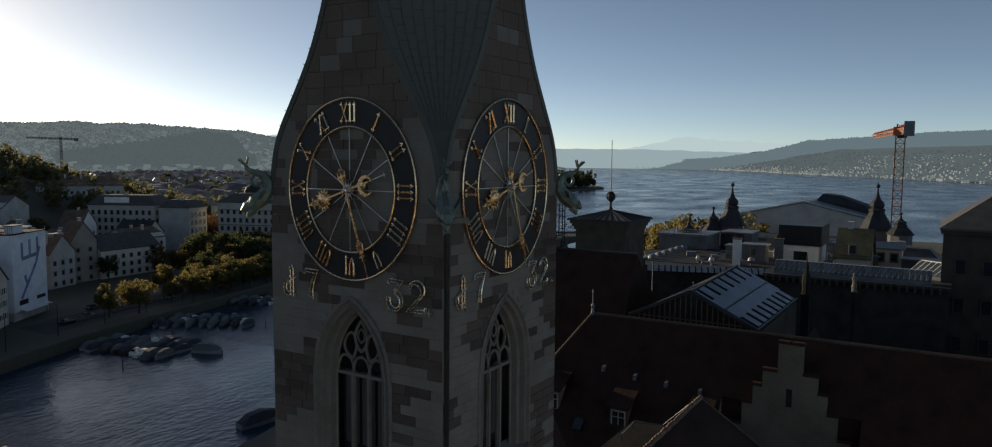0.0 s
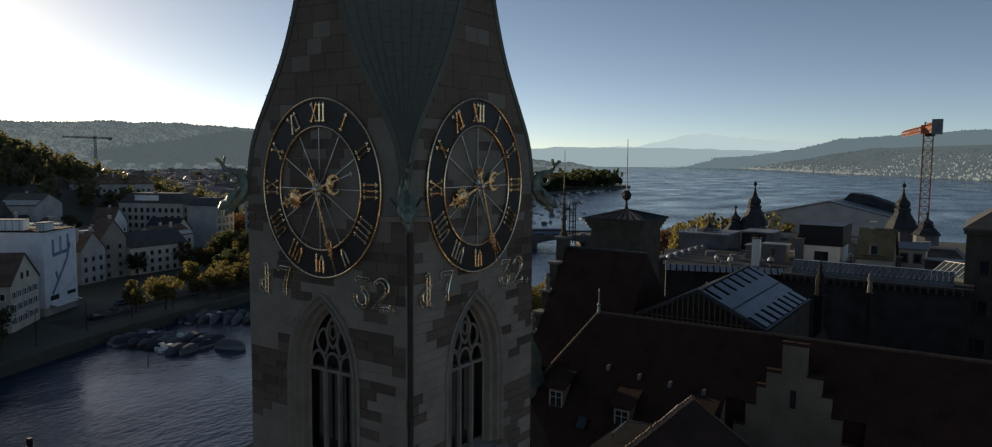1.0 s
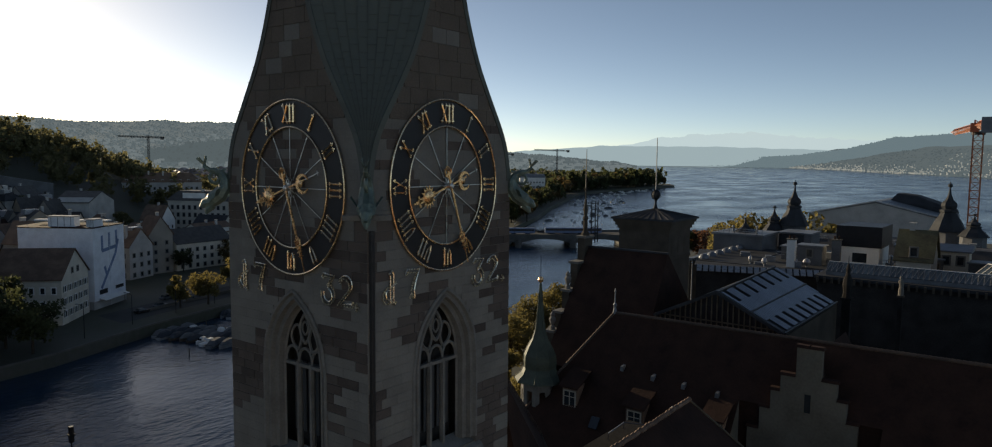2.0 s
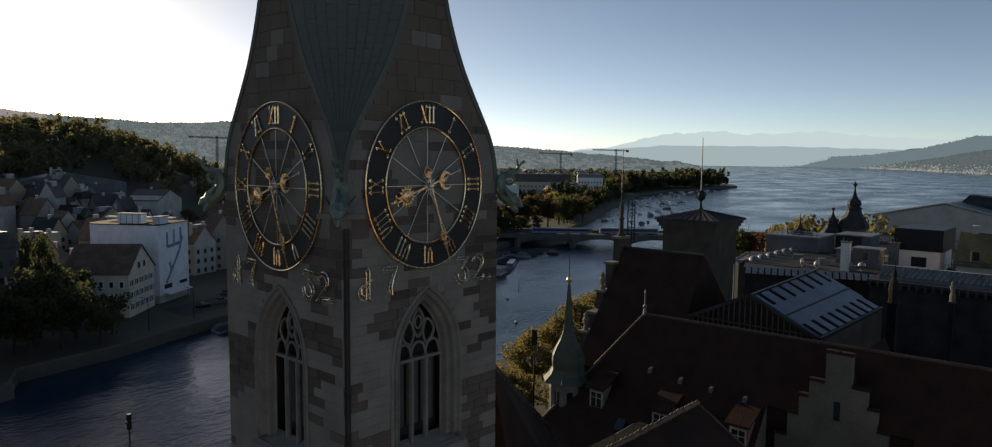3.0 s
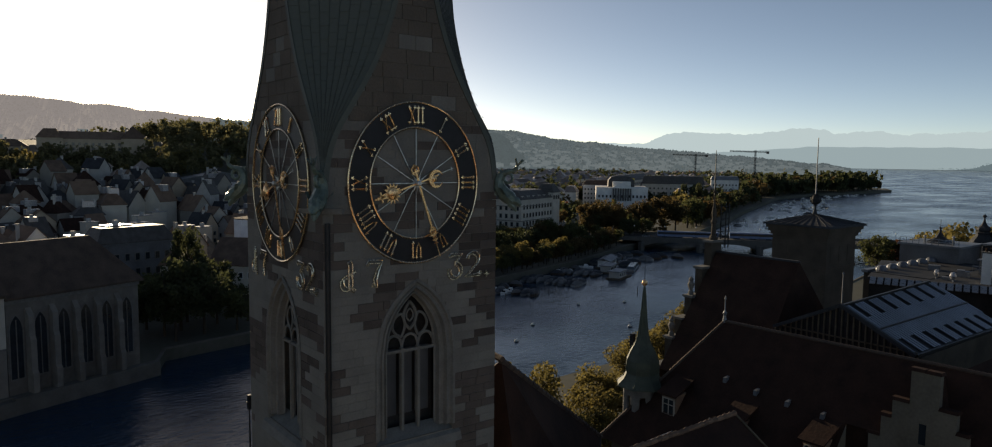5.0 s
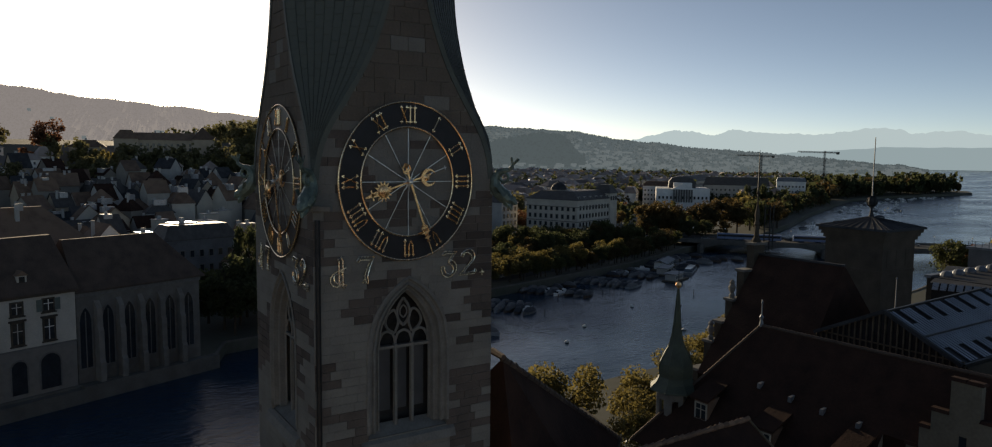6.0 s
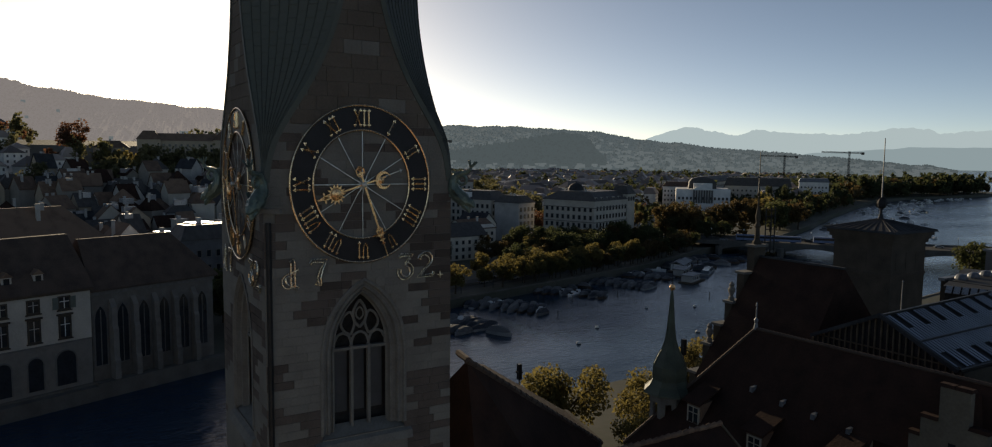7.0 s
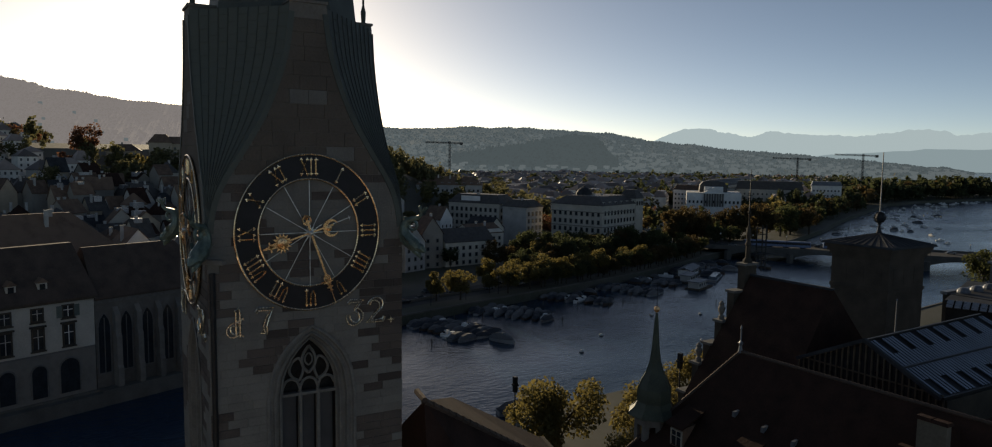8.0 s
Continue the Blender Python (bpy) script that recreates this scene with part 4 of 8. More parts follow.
for k in range(34):
    ya = y0 + (y1 - y0) * k / 34
    tile_ = Shape().tube([(mossy.uniform(-0.03, 0.03), ya, RZ + 0.02), (mossy.uniform(-0.03, 0.03), ya + 0.43, RZ + 0.05 + mossy.uniform(0, 0.03))], [0.1, 0.14], 7)
    # much paler than the slopes: sun on the ridge is put into the colour
    part("ridge_tile", tile_, BROWN_ROOF, chapel)
wire_line = [(-3.58, 4.28), (-3.7, 6.34), (-2.14, 6.9)]
wire = Shape().tube([(x, y, DECK + 0.4) for x, y in wire_line] + [(0, 4.5, RZ + 0.25)], 0.035, 5)
part("lightning_wire", wire, ZINC, chapel, "thin bare lightning conductor wire")
for x, y in wire_line:
    part("wire_post", Shape().tube([(x, y, DECK), (x, y, DECK + 0.4)], 0.025, 5), ZINC, chapel)


# ---- the town hall wing with the long tile roof ----
def sash(parent, m, w=0.9, h=1.4, bars=True, frame_mat=None, name="window"):
    """A window: frame with a dark pane set back, in the plane x-z, facing -y."""
    mat = frame_mat or SHUTTER_WHITE
    ring_ = lambda e, y: [(-w / 2 - e, y, -e), (w / 2 + e, y, -e), (w / 2 + e, y, h + e), (-w / 2 - e, y, h + e)]
    o = part(name, Shape().loft([ring_(0.09, 0.1), ring_(0.09, -0.06), ring_(0.0, -0.06), ring_(0.0, 0.1)], caps=False), mat, parent, m=m)
    if bars:
        part("glazing_bar", Shape().box(-0.03, 0.03, -0.03, 0.03, 0, h), mat, o)
        part("glazing_bar", Shape().box(-w / 2, w / 2, -0.035, 0.028, h * 0.62, h * 0.62 + 0.05), mat, o)
    part("pane", Shape().box(-w / 2, w / 2, 0.03, 0.05, 0, h).mesh("pane", PANE), None, o)
    return o


wing = thing("town_hall_wing", 0, 45, 3, "long building with a steep red-brown tile roof and dormers", "building")
L = lambda x, y, z: Vector((x, y - 45, z - 3))
r0, r1 = (-15.3, 45, 35.1), (44.0, 45, 35.6)
body = Shape().prism([(-21, -8.0), (44, -8.0), (44, 8.6), (-21, 8.6)], 0, 21.4)
part("wall", body, DARK_STONE, wing)
roof = Shape()
A, B2 = L(*r0), L(*r1)
e = [L(-22, 36.4, 24.4), L(44, 36.4, 24.4), L(44, 54, 24.6), L(-22, 54, 24.6)]
GX = 2.95  # the gabled house breaks the slope here
meet = A + (B2 - A) * ((GX - r0[0]) / (r1[0] - r0[0]))
NOTCH = 5.1
fall = (meet.z - e[0].z) / (meet.y - e[0].y)
cut = lambda x, y: Vector((x, y, e[0].z + (y - e[0].y) * fall))
ly = -3.75
roof.face([e[0], cut(GX - NOTCH, e[0].y), cut(GX - NOTCH, ly), cut(GX, ly), meet, A])
roof.face([meet, cut(GX, ly), cut(GX + NOTCH, ly), cut(GX + NOTCH, e[0].y), e[1], B2])
for g in (-1, 1):
    x = GX + g * NOTCH
    part("cheek", Shape().loft([[(x + d, e[0].y, e[0].z - 0.1), (x + d, ly, e[0].z - 0.1), (x + d, ly, cut(x, ly).z - 0.05)] for d in (0.0, g * 0.3)]), GABLE_WALL, wing)
part("valley_wall", Shape().box(GX - NOTCH - 0.4, GX + NOTCH + 0.4, ly + 0.35, ly + 0.6, 18, cut(GX, ly).z - 0.05), TILE, wing)
roof.face([e[2], e[3], A, B2]).face([e[3], e[0], A])
part("roof", roof, TILE, wing)
rt = Shape()
for k in range(170):
    t0, t1 = k / 170, (k + 1.08) / 170
    rt.tube([A + (B2 - A) * t0, A + (B2 - A) * t1 - Vector((0, 0, 0.02))], [0.17, 0.13], 6)
part("ridge_tiles", rt, DARK_TILE, wing)
hp = Shape()
for k in range(34):
    t0, t1 = k / 34, (k + 1.08) / 34
    hp.tube([A + (e[0] - A) * t0, A + (e[0] - A) * t1 - Vector((0, 0, 0.02))], [0.17, 0.13], 6)
part("hip_tiles", hp, DARK_TILE, wing)
fin = Shape().lathe([(0.22, -0.1), (0.12, 0.5), (0.2, 0.75), (0.06, 0.95), (0.05, 1.9), (0.09, 2.0), (0.02, 2.3)], 8, A)
part("finial", fin, ZINC, wing, "small metal ridge finial")
slope = (35.2 - 24.4) / 8.6


def roof_z(y):
    return 35.3 - abs(45 - y) * slope


for x, y, zz, wd in ((-16.4, 39.4, 27.2, 1.5), (-10.0, 39.2, 26.8, 1.6), (-3.4, 39.4, 27.2, 1.5)):
    dm = Shape()
    f = L(x, y - 0.35, zz)
    h, bk = 2.0, 3.6
    dm.hull8([f + Vector(q) for q in ((-wd / 2, 0, 0), (wd / 2, 0, 0), (wd / 2, bk, 0), (-wd / 2, bk, 0), (-wd / 2, 0, h), (wd / 2, 0, h), (wd / 2, bk, h + 0.5), (-wd / 2, bk, h + 0.5))])
    dormer = part("dormer", dm, BROWN_ROOF, wing, "small shed dormer")
    rf = Shape().hull8([f + Vector(q) for q in ((-wd / 2 - 0.25, -0.4, h), (wd / 2 + 0.25, -0.4, h), (wd / 2 + 0.25, bk + 0.4, h + 1.9), (-wd / 2 - 0.25, bk + 0.4, h + 1.9),
                                                 (-wd / 2 - 0.25, -0.4, h + 0.15), (wd / 2 + 0.25, -0.4, h + 0.15), (wd / 2 + 0.25, bk + 0.4, h + 2.05), (-wd / 2 - 0.25, bk + 0.4, h + 2.05))])
    part("dormer_roof", rf, TILE, dormer)
    sash(dormer, Matrix.Translation(f + Vector((0, -0.07, 0.35))), 1.1, 1.3)
for x, y in ((-12.6, 41.6), (-9.6, 41.4), (-6.8, 41.3), (-3.9, 41.2)):
    p = L(x, y, roof_z(y))
    hood = Shape().hull8([p + Vector(q) for q in ((-0.16, -0.2, -0.2), (0.16, -0.2, -0.2), (0.16, 0.4, 0.2), (-0.16, 0.4, 0.2), (-0.12, -0.2, 0.22), (0.12, -0.2, 0.22), (0.12, 0.4, 0.3), (-0.12, 0.4, 0.3))])
    part("roof_vent", hood, ZINC, wing)
for x, y in ((-13.4, 38.2), (-6.9, 38.3)):
    p = L(x, y, roof_z(y))
    sk = Shape().hull8([p + Vector(q) for q in ((-0.4, -0.35, -0.3), (0.4, -0.35, -0.3), (0.4, 0.35, 0.5), (-0.4, 0.35, 0.5), (-0.4, -0.43, -0.2), (0.4, -0.43, -0.2), (0.4, 0.27, 0.6), (-0.4, 0.27, 0.6))])
    part("skylight", sk, PANE, wing)

# pale plastered stepped gable standing up from the roof
steps = [(0.9, 35.5), (2.0, 33.2), (2.7, 31.9), (3.5, 30.4), (4.4, 28.6), (5.1, 26.6)]
gx, gy = GX, 41.2
wing = thing("gabled_house", 0, 45, 3, "pale rendered house with a stepped gable", "house")
part("wall", Shape().prism([(-1.2, -3.4), (7.8, -3.4), (7.8, 9), (-1.2, 9)], 0, 21), DARK_STONE, wing)
rim_r = []
for i, (h, z) in enumerate(steps):
    rim_r += [(h, z - 3), (h, (steps[i + 1][1] if i + 1 < len(steps) else 8) - 3)]
rim_g = [(gx - h, z) for h, z in rim_r] + [(gx + h, z) for h, z in reversed(rim_r)]
g = Shape().loft([[(x, gy - 45, z) for x, z in rim_g], [(x, gy - 44.5, z) for x, z in rim_g]])
gable = part("stepped_gable", g, GABLE_WALL, wing, "pale rendered stepped gable")
for i, (h, z) in enumerate(steps):
    inner = steps[i - 1][0] if i else 0
    for sg in (-1, 1):
        a, b = sorted((gx + sg * (h + 0.12), gx + sg * (inner if i else 0)))
        part("coping", Shape().hull8([(a, gy - 45.15, z - 3), (b, gy - 45.15, z - 3), (b, gy - 44.35, z - 3), (a, gy - 44.35, z - 3), (a + 0.05, gy - 45.0, z - 2.8), (b - 0.05, gy - 45.0, z - 2.8), (b - 0.05, gy - 44.5, z - 2.8), (a + 0.05, gy - 44.5, z - 2.8)]), TILE, gable)
part("cross_roof", gable_roof((gx, gy - 45 + 0.5), (gx, 8), 5.0, 21.0, 31.6, 0), TILE, wing)
part("slit_window", Shape().box(gx - 0.22, gx + 0.22, gy - 45.03, gy - 44.9, 27.6, 29.0), PANE, gable)
for q in (-1.1, 0.0, 1.1):
    sash(gable, Matrix.Translation((gx - 0.2 + q, gy - 45.06, 22.2)), 0.8, 1.6, frame_mat=MOULD)

# ---- bell turret with a needle spire ----
bell = thing("bell_turret", -20.3, 40, 20, "small turret with green onion-shaped spire and gold ball", "turret")
for a in range(8):
    t0, t1 = math.pi / 8 + a * math.pi / 4, math.pi / 8 + (a + 1) * math.pi / 4
    p, q = Vector((1.75 * math.cos(t0), 1.75 * math.sin(t0), 0)), Vector((1.75 * math.cos(t1), 1.75 * math.sin(t1), 0))
    rings = []
    for k, u0, u1, z0, z1 in ((1, 0, 1, 0, 9), (1, 0.28, 0.72, 6.2, 8.2), (0.84, 0.28, 0.72, 6.2, 8.2), (0.84, 0, 1, 0, 9), (1, 0, 1, 0, 9)):
        pa, pb = (p + (q - p) * u0) * k, (p + (q - p) * u1) * k
        rings.append([pa + Vector((0, 0, z0)), pb + Vector((0, 0, z0)), pb + Vector((0, 0, z1)), pa + Vector((0, 0, z1))])
    part("shaft_side", Shape().loft(rings, caps=False), MOULD, bell, "rendered turret side with an opening")
part("cornice", Shape().lathe([(1.7, 8.7), (2.05, 8.8), (2.1, 9.0), (1.9, 9.05)], 8), MOULD, bell)
onion = [(2.35, 8.95), (2.3, 9.1), (1.75, 9.6), (1.5, 10.1), (1.55, 10.7), (1.5, 11.3), (1.2, 12.0), (0.75, 12.8), (0.5, 13.6), (0.36, 14.6), (0.24, 16.0), (0.14, 17.3), (0.06, 18.0)]
sp = Shape().loft([[(r * math.cos(math.pi / 8 + i * math.pi / 4), r * math.sin(math.pi / 8 + i * math.pi / 4), z) for i in range(8)] for r, z in onion])
part("spire", sp, SPIRE_GREEN, bell, "dull green copper needle spire")
ribs = Shape()
for i in range(8):
    t = math.pi / 8 + i * math.pi / 4
    ribs.tube([(r * 1.01 * math.cos(t), r * 1.01 * math.sin(t), z) for r, z in onion], 0.045, 4)
part("rib", ribs, SPIRE_GREEN, bell)
part("ball", Shape().lathe([(0.02, 18.0), (0.2, 18.1), (0.27, 18.3), (0.2, 18.5), (0.03, 18.6)], 10), GOLD, bell, "gilt ball")
part("rod", Shape().tube([(0, 0, 18.5), (0, 0, 20.6)], [0.035, 0.02], 5), IRON, bell)

# ---- town hall: gabled block with stepped east gable ----
hall = thing("town_hall_block", -21, 58, 3, "dark steep-roofed block with a stepped stone gable", "building")
H_ = lambda x, y, z: Vector((x + 21, y - 58, z - 3))
part("wall", Shape().prism([(-5.2, -9), (5.5, -9), (5.5, 9), (-5.2, 9)], 0, 22), DARK_STONE, hall)
roof = Shape()
a, b = H_(-26, 58.5, 39.2), H_(-16.2, 58.5, 39.2)
roof.face([H_(-26, 49.2, 27.5), H_(-15, 49.2, 27.5), b, a]).face([H_(-15, 68, 27.5), H_(-26, 68, 27.5), a, b]).face([H_(-15, 49.2, 27.5), H_(-15, 68, 27.5), b])
part("roof", roof, TILE, hall)
part("ridge", Shape().bar(a, b, 0.35, 0.2), DARK_ZINC, hall)
gs = Shape()
prof = [(0.9, 40.2), (2.4, 37.4), (4.1, 34.4), (5.7, 32.2), (7.2, 30.3), (9.0, 27.6)]
for i, (h, z) in enumerate(prof):
    zb = prof[i + 1][1] if i + 1 < len(prof) else 3
    gs.box(-6.0, -5.1, -h + 0.5, h + 0.5, zb - 3, z - 3)
eg = part("east_gable", gs, DARK_STONE, hall, "stepped sandstone gable")
for i, (h, z) in enumerate(prof):
    for sg in (-1, 1):
        inner = prof[i - 1][0] if i else 0
        a_, b_ = sorted((0.5 + sg * (h + 0.15), 0.5 + sg * inner))
        part("coping", Shape().box(-6.2, -4.9, a_, b_, z - 3, z - 2.75), MOULD, eg)
        if i in (2, 4):
            urn = Shape().lathe([(0.3, 0), (0.3, 0.35), (0.16, 0.5), (0.34, 0.9), (0.4, 1.2), (0.22, 1.5), (0.3, 1.7), (0.05, 2.0)], 8, (-5.55, 0.5 + sg * (h - 0.45), z - 2.75))
            part("urn", urn, STONE, eg, "stone urn")
figure = Shape().lathe([(0.5, 0), (0.5, 0.5), (0.28, 0.8), (0.24, 2.0), (0.36, 2.2), (0.2, 2.6), (0.3, 3.2), (0.2, 3.8), (0.1, 4.3), (0.07, 5.4), (0.2, 5.6), (0.05, 5.9)], 8, (-5.55, 0.5, 37.2))
part("pinnacle", figure, DARK_STONE, eg, "carved stone pinnacle")
part("mast", Shape().tube([(-5.55, 0.5, 42.5), (-5.55, 0.5, 47.4)], [0.09, 0.03], 6), IRON, eg, "thin iron mast")
rack = part("ladder_rack", Shape().tube([(-5.4, 1.6, 36.4), (-5.4, 1.6, 41.4)], 0.07, 5), IRON, eg, "iron ladder rack")
for q in (2.5, 3.1):
    part("post", Shape().tube([(-5.4, q, 36.4), (-5.4, q, 41.4)], 0.07, 5), IRON, rack)
for q in range(7):
    part("rung", Shape().tube([(-5.4, 1.6, 36.9 + q * 0.7), (-5.4, 3.1, 36.9 + q * 0.7)], 0.05, 5), IRON, rack)
part("mast_vane", Shape().box(-5.57, -5.53, 0.1, 0.9, 44.6, 44.66), IRON, eg)

# ---- square lookout turret with flagpole ----
look_t = thing("square_turret", -34.8, 94.8, 3, "square stone turret with a flat dark pyramid roof and flagpole", "turret")
part("shaft", Shape().box(-4.3, 4.3, -4.1, 4.1, 0, 35.2), TURRET_STONE, look_t)
for z, r in ((30.6, 0.12), (35.2, 0.25), (35.7, 0.5), (36.2, 0.75)):
    part("cornice", Shape().box(-4.3 - r, 4.3 + r, -4.1 - r, 4.1 + r, z, z + 0.5), TURRET_STONE, look_t)
for sx in (-2.6, 0, 2.6):
    part("panel", Shape().box(sx - 0.7, sx + 0.7, -4.14, -4.06, 31.6, 34.0), TURRET_STONE, look_t)
for sy in (-2.4, 0, 2.4):
    part("panel", Shape().box(4.26, 4.34, sy - 0.65, sy + 0.65, 31.6, 34.0), TURRET_STONE, look_t)
cap_r = Shape().loft([[(-5.4, -5.2, 36.7), (5.4, -5.2, 36.7), (5.4, 5.2, 36.7), (-5.4, 5.2, 36.7)], [(-5.3, -5.1, 37.0), (5.3, -5.1, 37.0), (5.3, 5.1, 37.0), (-5.3, 5.1, 37.0)],
                      [(-0.3, -0.3, 38.3), (0.3, -0.3, 38.3), (0.3, 0.3, 38.3), (-0.3, 0.3, 38.3)]])
part("roof", cap_r, DARK_ZINC, look_t, "dark sheet-metal pyramid roof")
sm = Shape()
for i in range(-4, 5):
    x = i * 1.15
    sm.bar((x, -5.12, 37.03), (x * 0.06, -0.3, 38.3), 0.07, 0.08).bar((5.32, x, 37.03), (0.3, x * 0.06, 38.3), 0.07, 0.08)
part("seam", sm, DARK_ZINC, look_t)
part("lantern", Shape().lathe([(0.42, 38.2), (0.3, 38.6), (0.2, 39.0), (0.16, 39.5), (0.3, 39.6), (0.2, 39.75)], 10), DARK_ZINC, look_t, "dark sheet-metal roof finial")
ball = part("ball", Shape().lathe([(0.05, 39.7), (0.5, 40.0), (0.62, 40.5), (0.5, 41.0), (0.05, 41.3)], 10), DARK_ZINC, look_t, "openwork iron ball")
for i in range(6):
    t = i * math.pi / 6
    hoop = Shape().tube([(0.72 * math.sin(u) * math.cos(t), 0.72 * math.sin(u) * math.sin(t), 40.5 + 0.8 * math.cos(u)) for u in [q * math.pi / 8 for q in range(16)]], 0.05, 5, close=True)
    part("hoop", hoop, IRON, ball)
part("flagpole", Shape().tube([(0, 0, 39.6), (0, 0, 49.7)], [0.1, 0.06], 6), ZINC, look_t)

# ---- glazed court roof with timber gable ----
court = thing("glazed_court", -7.8, 51, 3, "glazed hall roof with dark bars over a timber gable", "glass roof")
C_ = lambda x, y, z: Vector((x + 7.8, y - 51, z - 3))
ridge0, ridge1 = C_(-7.8, 51.0, 37.1), C_(-7.6, 67.6, 37.6)
er0, er1 = C_(-1.6, 50.9, 34.1), C_(-1.4, 69.4, 34.1)
el0, el1 = C_(-14.0, 51.1, 34.1), C_(-13.8, 69.4, 34.1)
part("left_slope", Shape().hull8([v - Vector((0, 0, 0.2)) for v in (el0, el1, ridge1, ridge0)] + [el0, el1, ridge1, ridge0]), DARK_ZINC, court)
base = Shape().hull8([v - Vector((0, 0, 0.3)) for v in (ridge0, ridge1, er1, er0)] + [v - Vector((0, 0, 0.12)) for v in (ridge0, ridge1, er1, er0)])
part("frame", base, IRON, court, "dark steel roof frame")
N = 42
for i in range(N):
    u0, u1 = (i + 0.2) / N, (i + 0.8) / N
    for j, (v0, v1) in enumerate(((0.03, 0.49), (0.51, 0.97))):
        q = []
        for u, v in ((u0, v0), (u1, v0), (u1, v1), (u0, v1)):
            lo = er0 + (er1 - er0) * u
            hi = ridge0 + (ridge1 - ridge0) * u
            q.append(hi + (lo - hi) * v)
        if (j == 0 and i % 6 in (2, 3)) or (j == 1 and i % 5 in (1, 2)):
            k0 = 0.55
            if j == 0:
                q = [q[0] + (q[3] - q[0]) * k0, q[1] + (q[2] - q[1]) * k0, q[2], q[3]]
            else:
                q = [q[0], q[1], q[1] + (q[2] - q[1]) * (1 - k0), q[0] + (q[3] - q[0]) * (1 - k0)]
        up = Vector((0.03, 0, 0.06))
        part("glass_pane", Shape().hull8([v - up for v in q] + [v + up * 0.4 for v in q]), COURT_GLASS, court)
for v in (0.0, 0.5, 1.0):
    pa, pb = ridge0 + (er0 - ridge0) * v, ridge1 + (er1 - ridge1) * v
    part("purlin", Shape().bar(pa, pb, 0.22, 0.14), IRON, court)
for pa, pb in ((ridge0, er0), (ridge0, el0)):
    part("verge_board", Shape().bar(pa + Vector((0, -0.3, 0.02)), pb + Vector((0, -0.3, 0.02)), 0.35, 0.3), DARK_ZINC, court)
fr = Shape()
for i in range(25):
    x = -6.2 + i * 12.4 / 24
    zt = 34.1 - 3 - 0.15 + (1 - abs(x) / 6.2) * 3.0
    fr.box(x - 0.06, x + 0.06, -0.05, 0.08, 28.4, zt)
for z in (28.6, 30.0, 31.2):
    fr.box(-6.2, 6.2, -0.04, 0.06, z, z + 0.12)
part("timber_frame", fr, WOOD, court)
part("gable_glazing", Shape().face([(-6.2, 0.12, 28.4), (6.2, 0.12, 28.4), (6.2, 0.12, 31.0), (0, 0.12, 34.0), (-6.2, 0.12, 31.0)]), PANE, court)
part("lower_wall", Shape().box(-6.4, 6.4, 0.2, 18.5, 0, 30.9), DARK_STONE, court)
# zinc-clad ridge vents near the glazed slope
for i in range(5):
    part("roof_hatch", Shape().hull8([C_(-0.9 + i * 0.75, 46.6, 33.55), C_(-0.3 + i * 0.75, 46.6, 33.5), C_(-0.1 + i * 0.75, 47.4, 33.75), C_(-0.7 + i * 0.75, 47.4, 33.8),
                                      C_(-0.9 + i * 0.75, 46.6, 33.75), C_(-0.3 + i * 0.75, 46.6, 33.7), C_(-0.1 + i * 0.75, 47.4, 34.0), C_(-0.7 + i * 0.75, 47.4, 34.05)]), ZINC, court)


# ---- houses ----
def window_mesh(w, h, frame_mat):
    """One window: surround with a sill that juts out, reveal and a recessed pane."""
    k, q = 0.15, 0.26

    def ring(e, y, low=0.0):
        return [(-w / 2 - e - low * 0.4, y, -e * 0.9), (w / 2 + e + low * 0.4, y, -e * 0.9), (w / 2 + e, y, h + e), (-w / 2 - e, y, h + e)]

    s = Shape().loft([ring(q, 0.06), ring(q, -0.1), ring(k, -0.14), ring(0, -0.1), ring(0, -0.02)])
    me = s.mesh("window", [frame_mat, PANE])
    far = max(range(len(me.polygons)), key=lambda i: (abs(me.polygons[i].center.y + 0.02) < 0.004, me.polygons[i].area))
    me.polygons[far].material_index = 1
    return me


WIN_STONE, WIN_WHITE = window_mesh(1.15, 1.9, MOULD), window_mesh(1.0, 1.6, WHITE)
WIN_SMALL = window_mesh(0.9, 1.3, MOULD)
WIN_DIM = window_mesh(1.1, 2.0, DARK_STONE)


def windows_on(parent, width, rows, z0, dz, n, mesh, wall_pose):
    """Rows of windows on a wall: wall_pose maps x along the wall, y inwards."""
    for r in range(rows):
        for i in range(n):
            x = -width / 2 + width * (i + 0.5) / n
            part("window", mesh, None, parent, m=wall_pose @ Matrix.Translation((x, -0.02, z0 + r * dz)))


def hip_roof(w, d, z0, z1, over=0.5, flat=0.0):
    s = Shape()
    a, b = w / 2 + over, d / 2 + over
    k = min(a, b) * (1 - flat)
    lo = [(-a, -b, z0), (a, -b, z0), (a, b, z0), (-a, b, z0)]
    e = [(-a, -b, z0 - 0.3), (a, -b, z0 - 0.3), (a, b, z0 - 0.3), (-a, b, z0 - 0.3)]
    hi = [(-a + k, -b + k, z1), (a - k, -b + k, z1), (a - k + 1e-3, b - k, z1), (-a + k, b - k + 1e-3, z1)]
    return s.loft([e, lo, hi])


